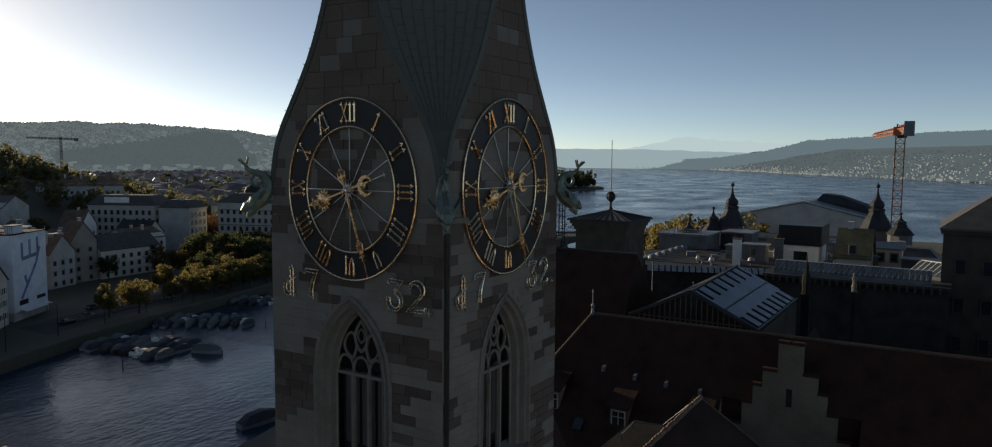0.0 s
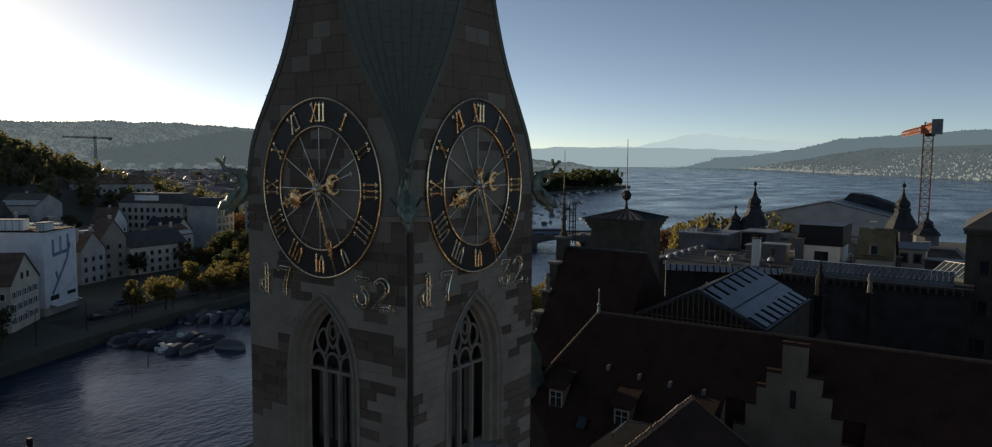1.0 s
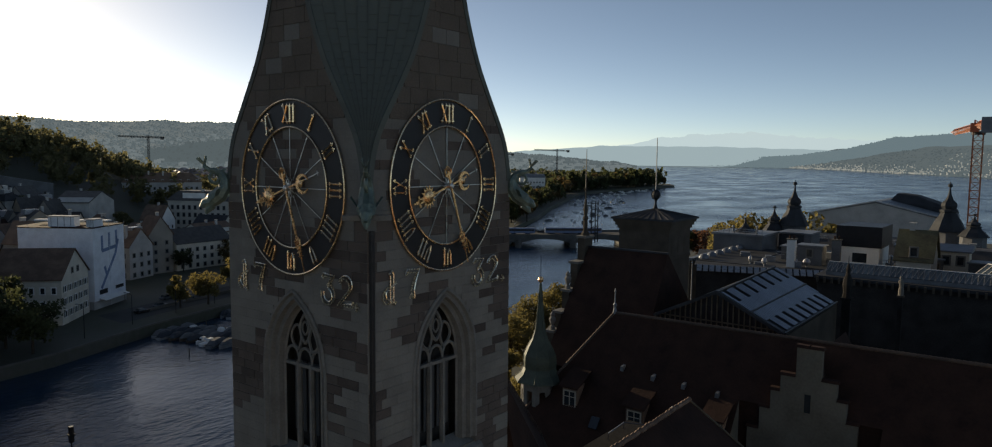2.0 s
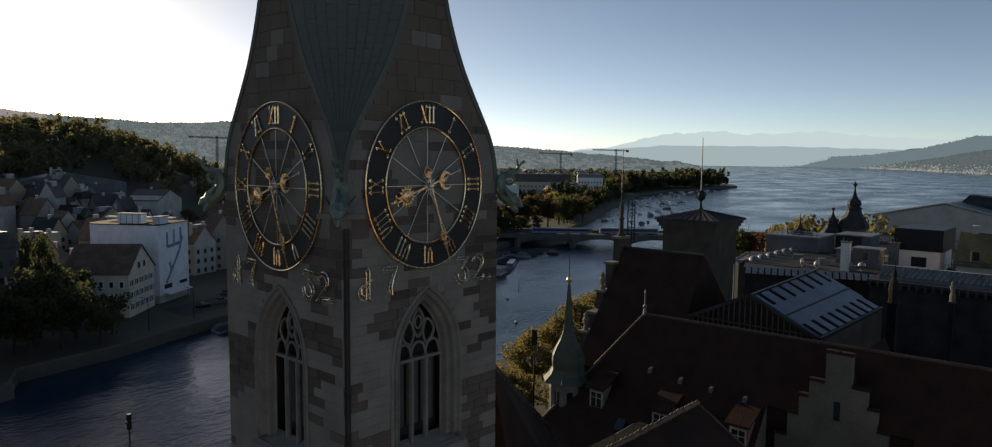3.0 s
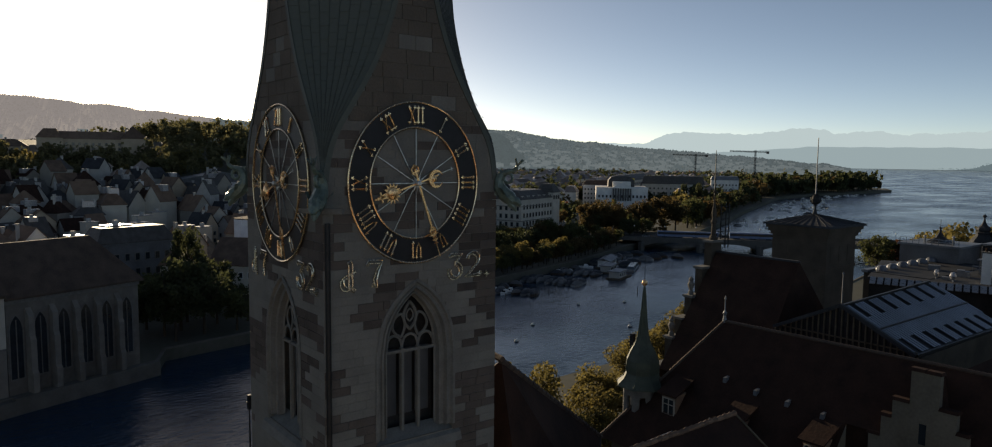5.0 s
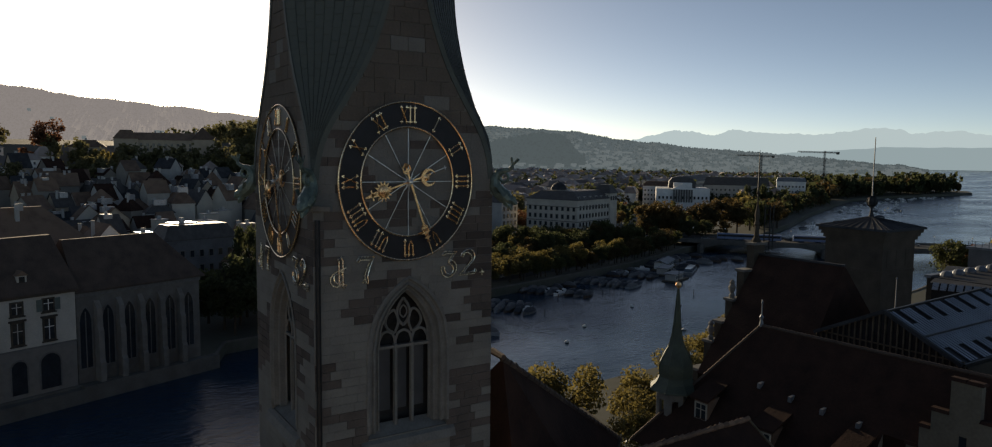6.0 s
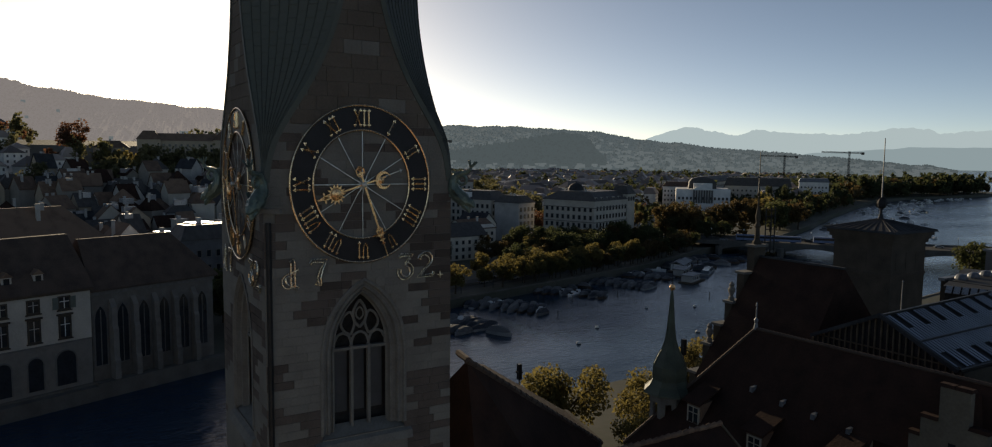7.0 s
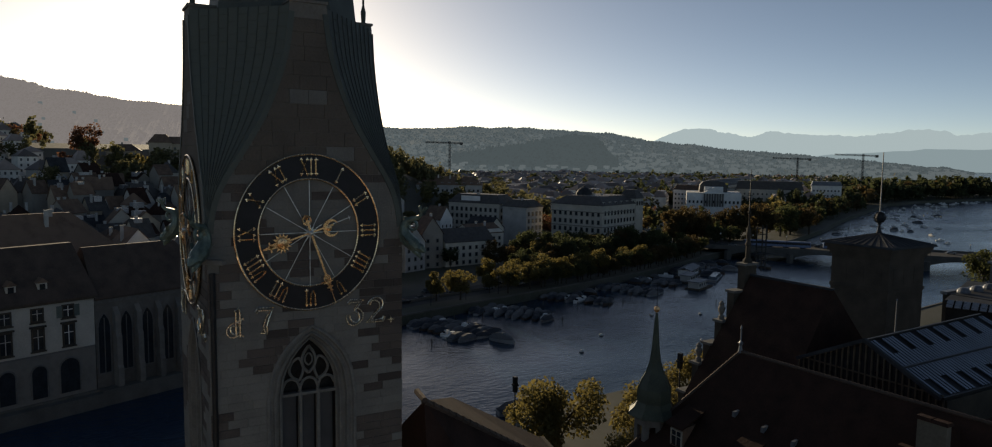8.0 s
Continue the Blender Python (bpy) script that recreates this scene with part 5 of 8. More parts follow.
def house(x, y, rz, w, d, h, rise, wall, roof, label, rows=0, cols=0, side=0, mesh=None, z=3.0, flat=0.25, kind="hip", name="house", chimneys=1, group="", dormers=0, first=1.2, terrace=False):
    t = thing(name, x, y, z, label, "house", group, rz)
    if kind == "gable":
        part("wall", gable_body((0, -d / 2), (0, d / 2), w / 2, 0, h, h + rise - 0.2), wall, t)
        part("roof", gable_roof((0, -d / 2), (0, d / 2), w / 2 + 0.5, h - 0.35, h + rise, 0.4), roof, t)
    elif kind == "cross":
        part("wall", gable_body((-w / 2, 0), (w / 2, 0), d / 2, 0, h, h + rise - 0.2), wall, t)
        part("roof", gable_roof((-w / 2, 0), (w / 2, 0), d / 2 + 0.5, h - 0.35, h + rise, 0.4), roof, t)
    else:
        part("wall", Shape().box(-w / 2, w / 2, -d / 2, d / 2, 0, h), wall, t)
        part("roof", hip_roof(w, d, h + 0.3, h + rise, 0.5, flat), roof, t)
        part("cornice", Shape().box(-w / 2 - 0.35, w / 2 + 0.35, -d / 2 - 0.35, d / 2 + 0.35, h - 0.55, h - 0.02), wall, t)
    if rows:
        dz = (h - first - 0.6) / rows
        windows_on(t, w * 0.94, rows, first, dz, cols, mesh or WIN_STONE, pose(0, -d / 2, 0))
        if side:
            windows_on(t, d * 0.94, rows, first, dz, side, mesh or WIN_STONE, pose(w / 2, 0, 0, 0, 0, 90) if rz < 60 else pose(-w / 2, 0, 0, 0, 0, -90))
    for c in range(chimneys):
        cx, cy = rng.uniform(-0.3, 0.3) * w, rng.uniform(-0.2, 0.2) * d
        ch = Shape().box(cx - 0.5, cx + 0.5, cy - 0.4, cy + 0.4, h, h + rise + 0.9).box(cx - 0.62, cx + 0.62, cy - 0.52, cy + 0.52, h + rise + 0.9, h + rise + 1.1)
        part("chimney", ch, GREY_WALL, t)
    if terrace:
        tx, ty = rng.uniform(-0.15, 0.15) * w, rng.uniform(-0.1, 0.1) * d
        part("roof_terrace", Shape().box(tx - w * 0.22, tx + w * 0.22, ty - d * 0.16, ty + d * 0.16, h + rise * 0.6, h + rise + 0.15), SHINY_ROOF, t, "flat sheet-metal roof terrace")
    for i in range(dormers):
        px_ = -w / 2 + w * (i + 0.5) / dormers
        dm = Shape().box(px_ - 0.8, px_ + 0.8, -d / 2 + 0.7, -d / 2 + 2.8, h + 0.2, h + 1.9)
        do = part("dormer", dm, wall, t)
        part("pane", Shape().box(px_ - 0.5, px_ + 0.5, -d / 2 + 0.64, -d / 2 + 0.72, h + 0.6, h + 1.7), PANE, do)
    return t


# ---- far bank: the hall with arcade, and the river church ----
BANK_RZ = 112.6
hx, hy = -139.6, -0.2
helm = thing("river_hall", hx, hy, 3, "white riverside hall with a grey arcade floor and dark hip roof", "building", rz=BANK_RZ)
part("upper_wall", Shape().box(-34, -0.3, 0, 16, 9.4, 19.4), HOTEL, helm)
part("arcade_wall", Shape().box(-34, -0.3, 0.03, 16, 0, 9.4), STONE, helm)
part("string_course", Shape().box(-34.1, -0.25, -0.14, 0, 9.25, 9.55), MOULD, helm)
part("eaves_cornice", Shape().box(-34.3, -0.1, -0.5, 0.2, 19.1, 19.45), WOOD, helm)
hall_roof = Shape().loft([[(-35, -0.8, 19.45), (0.2, -0.8, 19.45), (0.2, 17, 19.45), (-35, 17, 19.45)], [(-35, -0.8, 19.8), (0.2, -0.8, 19.8), (0.2, 17, 19.8), (-35, 17, 19.8)], [(-28, 7.5, 29.5), (-1, 7.5, 29.8), (-1, 9, 29.8), (-28, 9, 29.5)]])
part("roof", hall_roof, DARK_TILE, helm)
for i in range(6):
    x = -5.25 - i * 5.5
    for z, h, w, hood in ((16.2, 2.1, 1.75, False), (10.6, 3.9, 1.75, True)):
        ring_ = lambda e, y: [(x - w / 2 - e, y, z - e), (x + w / 2 + e, y, z - e), (x + w / 2 + e, y, z + h + e), (x - w / 2 - e, y, z + h + e)]
        sur = Shape().loft([ring_(0.3, 0.0), ring_(0.3, -0.16), ring_(0.0, -0.16), ring_(0.0, 0.0)], caps=False)
        wn_ = part("window", sur, DARK_STONE, helm, "grey stone window surround")
        part("window_sill", Shape().box(x - w / 2 - 0.5, x + w / 2 + 0.5, -0.34, 0, z - 0.52, z - 0.31), DARK_STONE, wn_)
        if hood:
            part("hood", Shape().box(x - w / 2 - 0.6, x + w / 2 + 0.6, -0.42, 0, z + h + 0.32, z + h + 0.66), DARK_STONE, wn_)
        part("pane", Shape().box(x - w / 2, x + w / 2, -0.05, 0.02, z, z + h), PANE, wn_)
        part("crossbar", Shape().box(x - 0.07, x + 0.07, -0.1, -0.04, z, z + h).box(x - w / 2, x + w / 2, -0.095, -0.045, z + h * 0.6, z + h * 0.6 + 0.13), WHITE if i == 0 else GREY_WALL, wn_)
        if i == 0 and not hood:
            for q in (-1, 1):
                part("shutter", Shape().box(x + q * 1.6 - 0.5, x + q * 1.6 + 0.5, -0.2, -0.05, z - 0.1, z + h + 0.1), REDDISH, wn_, "dark open shutter")
    half = 1.9 if i == 0 else 1.45
    ar = Shape().face([(x - half, -0.03, 1.0), (x + half, -0.03, 1.0)] + [(x + half * math.cos(radians(a)), -0.03, 6.0 + half * math.sin(radians(a))) for a in range(0, 181, 15)])
    oa = part("arch_opening", ar, PANE, helm, "dark glazed arcade arch")
    trim = Shape().tube([(x - half, -0.05, 1.0)] + [(x - half * math.cos(radians(a)), -0.05, 6.0 + half * math.sin(radians(a))) for a in range(0, 181, 15)] + [(x + half, -0.05, 1.0)], 0.16, 5)
    part("arch_trim", trim, MOULD, oa)
for x in (-9.2, -14.6, -22.0):
    dm = part("dormer", Shape().box(x - 0.85, x + 0.85, 1.0, 4.2, 21.0, 23.3), OLD_PLASTER, helm, "small rendered dormer")
    part("dormer_roof", Shape().loft([[(x - 1.1, 0.7, 23.2), (x + 1.1, 0.7, 23.2), (x, 0.7, 24.2)], [(x - 1.1, 4.8, 23.2), (x + 1.1, 4.8, 23.2), (x, 4.8, 24.2)]]), BROWN_ROOF, dm)
    part("pane", Shape().box(x - 0.5, x + 0.5, 0.94, 1.02, 21.5, 23.0), PANE, dm)
part("quay_step", Shape().box(-36, 0, -2.5, 0, -5, -0.2), CONCRETE, helm)
rc = thing("river_church", hx, hy, 3, "gothic riverside church with tall buttresses and a dark roof", "church", rz=BANK_RZ)
part("wall", Shape().box(0, 27, 0.4, 15, -3.5, 18.5), STONE, rc)
part("roof", Shape().loft([[(-0.3, -0.4, 18.5), (28, -0.4, 18.5), (28, 16, 18.5), (-0.3, 16, 18.5)], [(-0.3, -0.4, 18.9), (28, -0.4, 18.9), (28, 16, 18.9), (-0.3, 16, 18.9)], [(1, 7.6, 28.5), (21, 7.6, 28.5), (21, 8.4, 28.5), (1, 8.4, 28.5)]]), DARK_TILE, rc)
for i in range(6):
    cxx = 1.7 + i * 4.5
    line = lambda y, grow: [(cxx + s_, y, z_) for s_, z_ in arch_line(1.15 + grow, 3.2 - grow, 12.6, 15.4 + grow, 6)]
    wn_ = part("window", Shape().loft([line(0.38, 0.25), line(0.3, 0.25), line(0.3, 0.0), line(0.75, 0.0)]), MOULD, rc, "tall pointed church window with a stone reveal")
    part("pane", Shape().loft([line(0.34, -0.02), line(0.38, -0.02)]), PANE, wn_)
    part("mullion", Shape().box(cxx - 0.09, cxx + 0.09, 0.24, 0.36, 3.2, 14.6), MOULD, wn_)
    if i < 5:
        x = cxx + 2.25
        b = Shape().loft([[(x - 0.55, y0, z0), (x + 0.55, y0, z0), (x + 0.55, 0.5, z0), (x - 0.55, 0.5, z0)] for y0, z0 in ((-1.7, -3.5), (-1.7, 4.0), (-1.35, 4.6), (-1.3, 10.5), (-0.95, 11.2), (-0.9, 15.0), (0.3, 16.6))])
        part("buttress", b, STONE, rc)
part("eaves_moulding", Shape().box(-0.2, 27.2, 0.1, 0.5, 17.7, 18.4), MOULD, rc)
part("ledge", Shape().box(-0.3, 30, -2.4, -1.0, -4, 0.2), CONCRETE, rc)

# corner house wrapped in white sheet
sc = thing("scaffolded_house", -207, 83, 3, "corner house wrapped in white printed scaffold sheeting", "house", rz=125)
rim = [(16.5, 0), (16.5, 25), (5, 25), (2.2, 24.2), (0.6, 22.4), (0, 20), (0, 0)]
part("sheeting", Shape().prism(rim, 2.5, 24.3), SCAFFOLD, sc, "white scaffold sheeting")
part("ground_floor", Shape().prism([(x * 0.96 + 0.3, y * 0.98 + 0.3) for x, y in rim], 0, 2.5), GREY_WALL, sc)
part("roof_deck", Shape().prism([(x * 1.02 - 0.2, y * 1.02 - 0.3) for x, y in rim], 24.3, 24.55), TILE, sc)
for pts_ in ([(3.5, 3.9), (11.5, 13.6), (13.2, 17.9)], [(4.4, 15.2), (12.6, 15.9)], [(4.6, 19.8), (4.6, 15.2)], [(8.4, 20.4), (8.4, 16.0)], [(12.2, 20.8), (12.4, 16.2)], [(5.5, 10.4), (6.6, 7.6)]):
    for (xa, za), (xb, zb) in zip(pts_, pts_[1:]):
        part("printed_stroke", Shape().bar((xa, -0.03, za + 2), (xb, -0.03, zb + 2), 1.0, 0.06, up=(0, 1, 0)), BLUE_PAINT, sc, "blue print on the sheeting")
part("printed_caption", Shape().box(2.4, 6.6, -0.06, 0, 4.2, 5.6), BLACK, sc, "dark printed bar on the sheeting")
part("printed_caption", Shape().box(11, 15.4, -0.06, 0, 4.6, 5.6), BLACK, sc, "dark printed bar on the sheeting")
for x0, x1, y0, y1, h_ in ((2.6, 5.4, 7.0, 15.0, 3.0), (2.0, 6.5, 0.6, 3.0, 2.2)):
    pt = part("roof_hut", Shape().box(x0, x1, y0, y1, 24.5, 24.5 + h_), SCAFFOLD, sc, "white sheeted roof hut")
    part("hut_roof", Shape().box(x0 - 0.4, x1 + 0.4, y0 - 0.4, y1 + 0.4, 24.5 + h_, 24.7 + h_), ZINC, pt)
    for q in range(4):
        yq = y0 + (y1 - y0) * (q + 0.5) / 4
        part("post", Shape().box(x0 - 0.12, x0 - 0.02, yq - 0.05, yq + 0.05, 24.5, 24.5 + h_), ZINC, pt)
part("roof_walk", Shape().box(9.5, 12, 1, 24, 25.6, 26.0), SCAFFOLD, sc)
for x, y in ((-0.1, 0.2), (-0.1, 10.0), (-0.1, 19.5), (8.3, -0.1), (16.4, -0.1)):
    part("scaffold_pole", Shape().tube([(x, y, 0), (x, y, 25.4)], 0.04, 5), SCAFFOLD, sc)
part("awning", Shape().hull8([(2, -2.2, 2.6), (15, -2.2, 2.6), (15, -0.2, 3.2), (2, -0.2, 3.2), (2, -2.2, 2.75), (15, -2.2, 2.75), (15, -0.2, 3.35), (2, -0.2, 3.35)]), WHITE, sc, "white shop awning")

g_h = house(-206.5, 68.5, 135, 17.4, 18, 12.8, 7.2, CREAM, BROWN_ROOF, "pale old house with a gable and shuttered windows by the quay", 3, 5, 0, WIN_WHITE, kind="gable", chimneys=0, first=2.0)
windows_on(g_h, 17, 2, 8.6, -3.8, 6, WIN_WHITE, pose(-8.7, 0, 0, 0, 0, -90))
windows_on(g_h, 7, 1, 13.4, 0, 2, WIN_SMALL, pose(0, -9, 0))
for i in range(5):
    for r_ in range(3):
        x = -8.7 * 0.94 + 17.4 * 0.94 * (i + 0.5) / 5
        for q in (-0.95, 0.95):
            part("shutter", Shape().box(x + q - 0.3, x + q + 0.3, -9.12, -9.0, 2.0 + r_ * 3.4, 3.6 + r_ * 3.4), REDDISH, g_h)
house(-216, 47, 135, 9, 10, 13, 5, CREAM, BROWN_ROOF, "narrow pale gabled house between trees", 3, 3, 3, WIN_SMALL, kind="gable", chimneys=1)
house(-217, 36, 103, 22, 11, 20, 4.5, SHADE_WALL, SLATE, "grey town house with a mansard roof and terrace", 4, 7, 3, WIN_STONE, flat=0.6, chimneys=0, dormers=4)
house(-304, 148, 107, 16, 14, 10, 5.6, WHITE, BROWN_ROOF, "white corner house with a dark roof and shutters", 3, 5, 0, WIN_WHITE, kind="gable")
house(-338, 172, 112, 10, 12, 14, 7, WHITE, BROWN_ROOF, "slim white house with a curved gable", 3, 3, 3, WIN_WHITE, kind="gable")
bk = house(-349, 206, 118, 19, 35, 21.5, 5, HOTEL, SLATE, "cream hotel block with rows of windows and slate mansard", 5, 5, 0, flat=0.55, chimneys=2)
windows_on(bk, 33, 5, 1.2, 3.95, 10, WIN_STONE, pose(-9.5, 0, 0, 0, 0, -90))
part("roof_board", Shape().box(-9.0, -8.7, -4, 9, 22.4, 25.6), WHITE, bk, "pale roof board")
house(-316, 213, 108, 14, 17, 21, 4, GREY_WALL, SLATE, "grey stone house with a mansard roof", 5, 4, 0, flat=0.5, chimneys=2)
gr = house(-294, 248, 110, 42, 32, 23.5, 4.5, HOTEL, SLATE, "grand cream hotel with pale stone windows and slate roof", 5, 12, 0, flat=0.62, chimneys=3, dormers=7)
windows_on(gr, 31, 5, 1.2, 4.2, 9, WIN_STONE, pose(-21, 0, 0, 0, 0, -90))
part("corner_pavilion", Shape().box(13, 21.4, -16.4, -6, 0, 26.5), HOTEL, gr)
part("pavilion_roof", hip_roof(8.4, 10.4, 26.5, 31, 0.4, 0.45).moved(pose(17.2, -11.2, 0)), SLATE, gr)
windows_on(gr, 8, 1, 22.6, 0, 3, WIN_STONE, pose(17.2, -16.4, 0))
for i in range(3):
    part("string_course", Shape().box(-21.3, 21.3, -16.3, 16.3, 4.6 + i * 7.6, 4.95 + i * 7.6), MOULD, gr)
gh = thing("hotel_dome", -296, 240, 30, "small dark glass dome on the hotel roof", "dome")
part("drum", Shape().lathe([(4.2, -1), (4.2, 1.2)], 12), GREY_WALL, gh)
part("shell", Shape().lathe([(4.4, 1.2), (4.2, 2.4), (3.4, 3.8), (2.0, 4.9), (0.6, 5.4), (0.1, 6.2)], 14), DARK_ZINC, gh)
house(-520, 590, 118, 120, 18, 22, 6, HOTEL, SLATE, "long pale apartment row with a mansard roof by the lake", 5, 24, 4, flat=0.35, chimneys=5, dormers=14)

house(-214, -12, 112, 36, 20, 20, 11, CREAM, BROWN_ROOF, "large hall with a broad dark hip roof", 3, 8, 4, WIN_SMALL, flat=0.05, chimneys=2)
house(-266, 15, 105, 14, 13, 13.5, 8, WHITE, BROWN_ROOF, "white gabled old town house with shuttered windows", 4, 4, 3, WIN_SMALL, kind="gable")
for x, y, w_, h_ in ((-219, 33, 7, 24.6), (-258, 44, 5, 17), (-280, 48, 6, 18), (-300, 56, 6, 18), (-322, 62, 7, 19), (-268, 62, 4, 15), (-290, 78, 6, 16), (-312, 40, 5, 18), (-340, 72, 7, 19), (-250, 26, 4, 19)):
    fr_ = thing("flat_roof_house", x, y, 3, "town house with a bright flat sheet roof", "house", "flat roofs", rz=110)
    part("wall", Shape().box(-w_ / 2, w_ / 2, -2.2, 2.2, 0, h_), OLD_PLASTER, fr_)
    part("roof", Shape().box(-w_ / 2 - 0.3, w_ / 2 + 0.3, -2.5, 2.5, h_, h_ + 0.25), SHINY_ROOF, fr_)
    part("roof_hatch", Shape().box(-0.6, 0.6, -0.5, 0.9, h_ + 0.25, h_ + 1.6), GREY_WALL, fr_)

# opera house: pale block, portico, pediment and dark dome behind
op = thing("opera_house", -432, 484, 3, "pale stone opera house with columns and a dark domed roof", "theatre", rz=46)
part("wall", Shape().box(-23, 23, 0, 44, 0, 19), WHITE, op)
part("attic", Shape().box(-8, 8, 4, 40, 19, 24), WHITE, op)
part("pediment", Shape().loft([[(-9, -1.5, 19), (9, -1.5, 19), (0, -1.5, 24)], [(-9, 2, 19), (9, 2, 19), (0, 2, 24)]]), WHITE, op)
for i in range(8):
    part("column", Shape().lathe([(0.75, 7), (0.62, 17.5), (0.85, 18.2)], 8, (-7.7 + i * 2.2, -1.2, 0)), MOULD, op)
part("portico", Shape().box(-9, 9, -2.2, 0.1, 0, 7).box(-9, 9, -2.2, 0.1, 18.2, 19.1), WHITE, op)
part("dome", Shape().loft([[(-12, 14, 19), (12, 14, 19), (12, 36, 19), (-12, 36, 19)], [(-11.5, 14.5, 25), (11.5, 14.5, 25), (11.5, 35, 25), (-11.5, 35, 25)], [(-9, 16, 28), (9, 16, 28), (9, 32, 28), (-9, 32, 28)], [(-3, 20, 29.5), (3, 20, 29.5), (3, 28, 29.5), (-3, 28, 29.5)]]), SLATE, op)
windows_on(op, 44, 2, 3, 7, 13, WIN_STONE, pose(0, -0.02, 0))
house(-453, 581, 39, 60, 14, 20, 8, HOTEL, SLATE, "long apartment block with a dark mansard roof by the lake", 4, 14, 0, WIN_SMALL, flat=0.75, dormers=8, chimneys=4, name="apartment_block")
house(-451, 664, 38, 28, 14, 23, 4, WHITE, ZINC, "pale flat-roofed block by the lake", 4, 8, 0, WIN_SMALL, flat=0.8, chimneys=1, name="apartment_block")
house(-490, 510, 45, 26, 14, 19, 4.5, WHITE, BROWN_ROOF, "pale town house behind the opera house", 4, 8, 0, WIN_SMALL, flat=0.5, chimneys=2, name="apartment_block")

# ---- bridge ----
bx, by, brz = -243, 286, math.degrees(math.atan2(88, 108))
br = thing("bridge", bx, by, 0, "low stone road bridge with flat arches over the river mouth", "bridge", rz=brz)
part("deck", Shape().box(-12, 150, 0, 28, 5.0, 6.1), BRIDGE, br)
part("roadway", Shape().box(-12, 150, 3.5, 24.5, 6.1, 6.16), ASPHALT, br)
for yy in (0.05, 27.6):
    part("parapet", Shape().box(-12, 150, yy, yy + 0.35, 6.1, 7.1), BRIDGE, br)
for i in range(5):
    x = 6 + i * 30
    part("pier", Shape().prism([(x - 1.6, -1.5), (x, -3), (x + 1.6, -1.5), (x + 1.6, 29), (x, 30.5), (x - 1.6, 29)], -2, 4.4), BRIDGE, br)
    if i < 4:
        rings = []
        for j in range(13):
            xa, za = x + 30 * j / 12, 1.2 + 3.4 * math.sin(math.pi * j / 12) ** 0.6
            rings.append([(xa, 0.1, za), (xa, 27.9, za), (xa, 27.9, 5.0), (xa, 0.1, 5.0)])
        part("arch", Shape().loft(rings), BRIDGE, br)
for i in range(9):
    lp = thing("street_lamp", 0, 0, 0, "slim dark street lamp on the bridge", "street lamp", "bridge lamps")
    lp.matrix_basis = pose(bx, by, 0, 0, 0, brz) @ pose(2 + i * 16, 1.2, 6.1)
    part("post", Shape().tube([(0, 0, 0), (0, 0, 6.5)], [0.1, 0.06], 6), IRON, lp)
    part("head", Shape().lathe([(0.1, 6.4), (0.3, 6.6), (0.25, 7.0), (0.05, 7.2)], 8), WHITE, lp)


def car(m, mat, long=False):
    c = new("tram" if long else "car")
    c.matrix_basis = m
    tagged(c, "blue tram standing on the bridge" if long else "parked car on the quay road", "tram" if long else "car", "trams" if long else "cars")
    if long:
        part("body", Shape().box(-16, 16, -1.2, 1.2, 0.5, 3.4), mat, c)
        part("window_band", Shape().box(-15.6, 15.6, -1.24, 1.24, 1.7, 2.8), PANE, c)
        for x in (-12, -4, 4, 12):
            part("bogie", Shape().box(x - 1.4, x + 1.4, -1.0, 1.0, 0, 0.6), IRON, c)
    else:
        part("body", Shape().loft([[(-2.1, -0.85, 0.3), (2.1, -0.85, 0.3), (2.1, 0.85, 0.3), (-2.1, 0.85, 0.3)], [(-2.15, -0.88, 0.85), (2.1, -0.88, 0.8), (2.1, 0.88, 0.8), (-2.15, 0.88, 0.85)]]), mat, c)
        part("cabin", Shape().loft([[(-1.6, -0.8, 0.83), (1.0, -0.8, 0.83), (1.0, 0.8, 0.83), (-1.6, 0.8, 0.83)], [(-1.2, -0.66, 1.42), (0.4, -0.66, 1.42), (0.4, 0.66, 1.42), (-1.2, 0.66, 1.42)]]), PANE, c)
        for x in (-1.3, 1.3):
            for y in (-0.8, 0.8):
                part("wheel", Shape().lathe([(0.31, -0.1), (0.31, 0.1)], 10).moved(pose(x, y, 0.31, 90)), IRON, c)
    return c


for u, v in ((30, 12), (68, 15)):
    car(pose(bx, by, 0, 0, 0, brz) @ pose(u, v, 6.16), BLUE_PAINT, True)
for u, v, mm in ((8, 8, HULL), (50, 20, IRON), (95, 8, ZINC), (110, 20, HULL)):
    car(pose(bx, by, 0, 0, 0, brz) @ pose(u, v, 6.16), mm)

# ---- crane ----
cr = thing("tower_crane", 0.6, 201, 3, "tall orange-red lattice tower crane", "crane")


def lattice(a, b, w, n, bar=0.14):
    a, b = Vector(a), Vector(b)
    t = (b - a).normalized()
    u = t.orthogonal().normalized() if abs(t.z) < 0.9 else Vector((1, 0, 0))
    v = t.cross(u)
    s = Shape()
    cs = [(u * i + v * j) * w / 2 for i, j in ((-1, -1), (1, -1), (1, 1), (-1, 1))]
    for c in cs:
        s.bar(a + c, b + c, bar * 1.3)
    for i in range(n):
        p, q = a + (b - a) * i / n, a + (b - a) * (i + 1) / n
        for k in range(4):
            c, d = cs[k], cs[(k + 1) % 4]
            s.bar(p + c, q + d, bar * 0.8)
            s.bar(p + c, p + d, bar * 0.8)
    return s


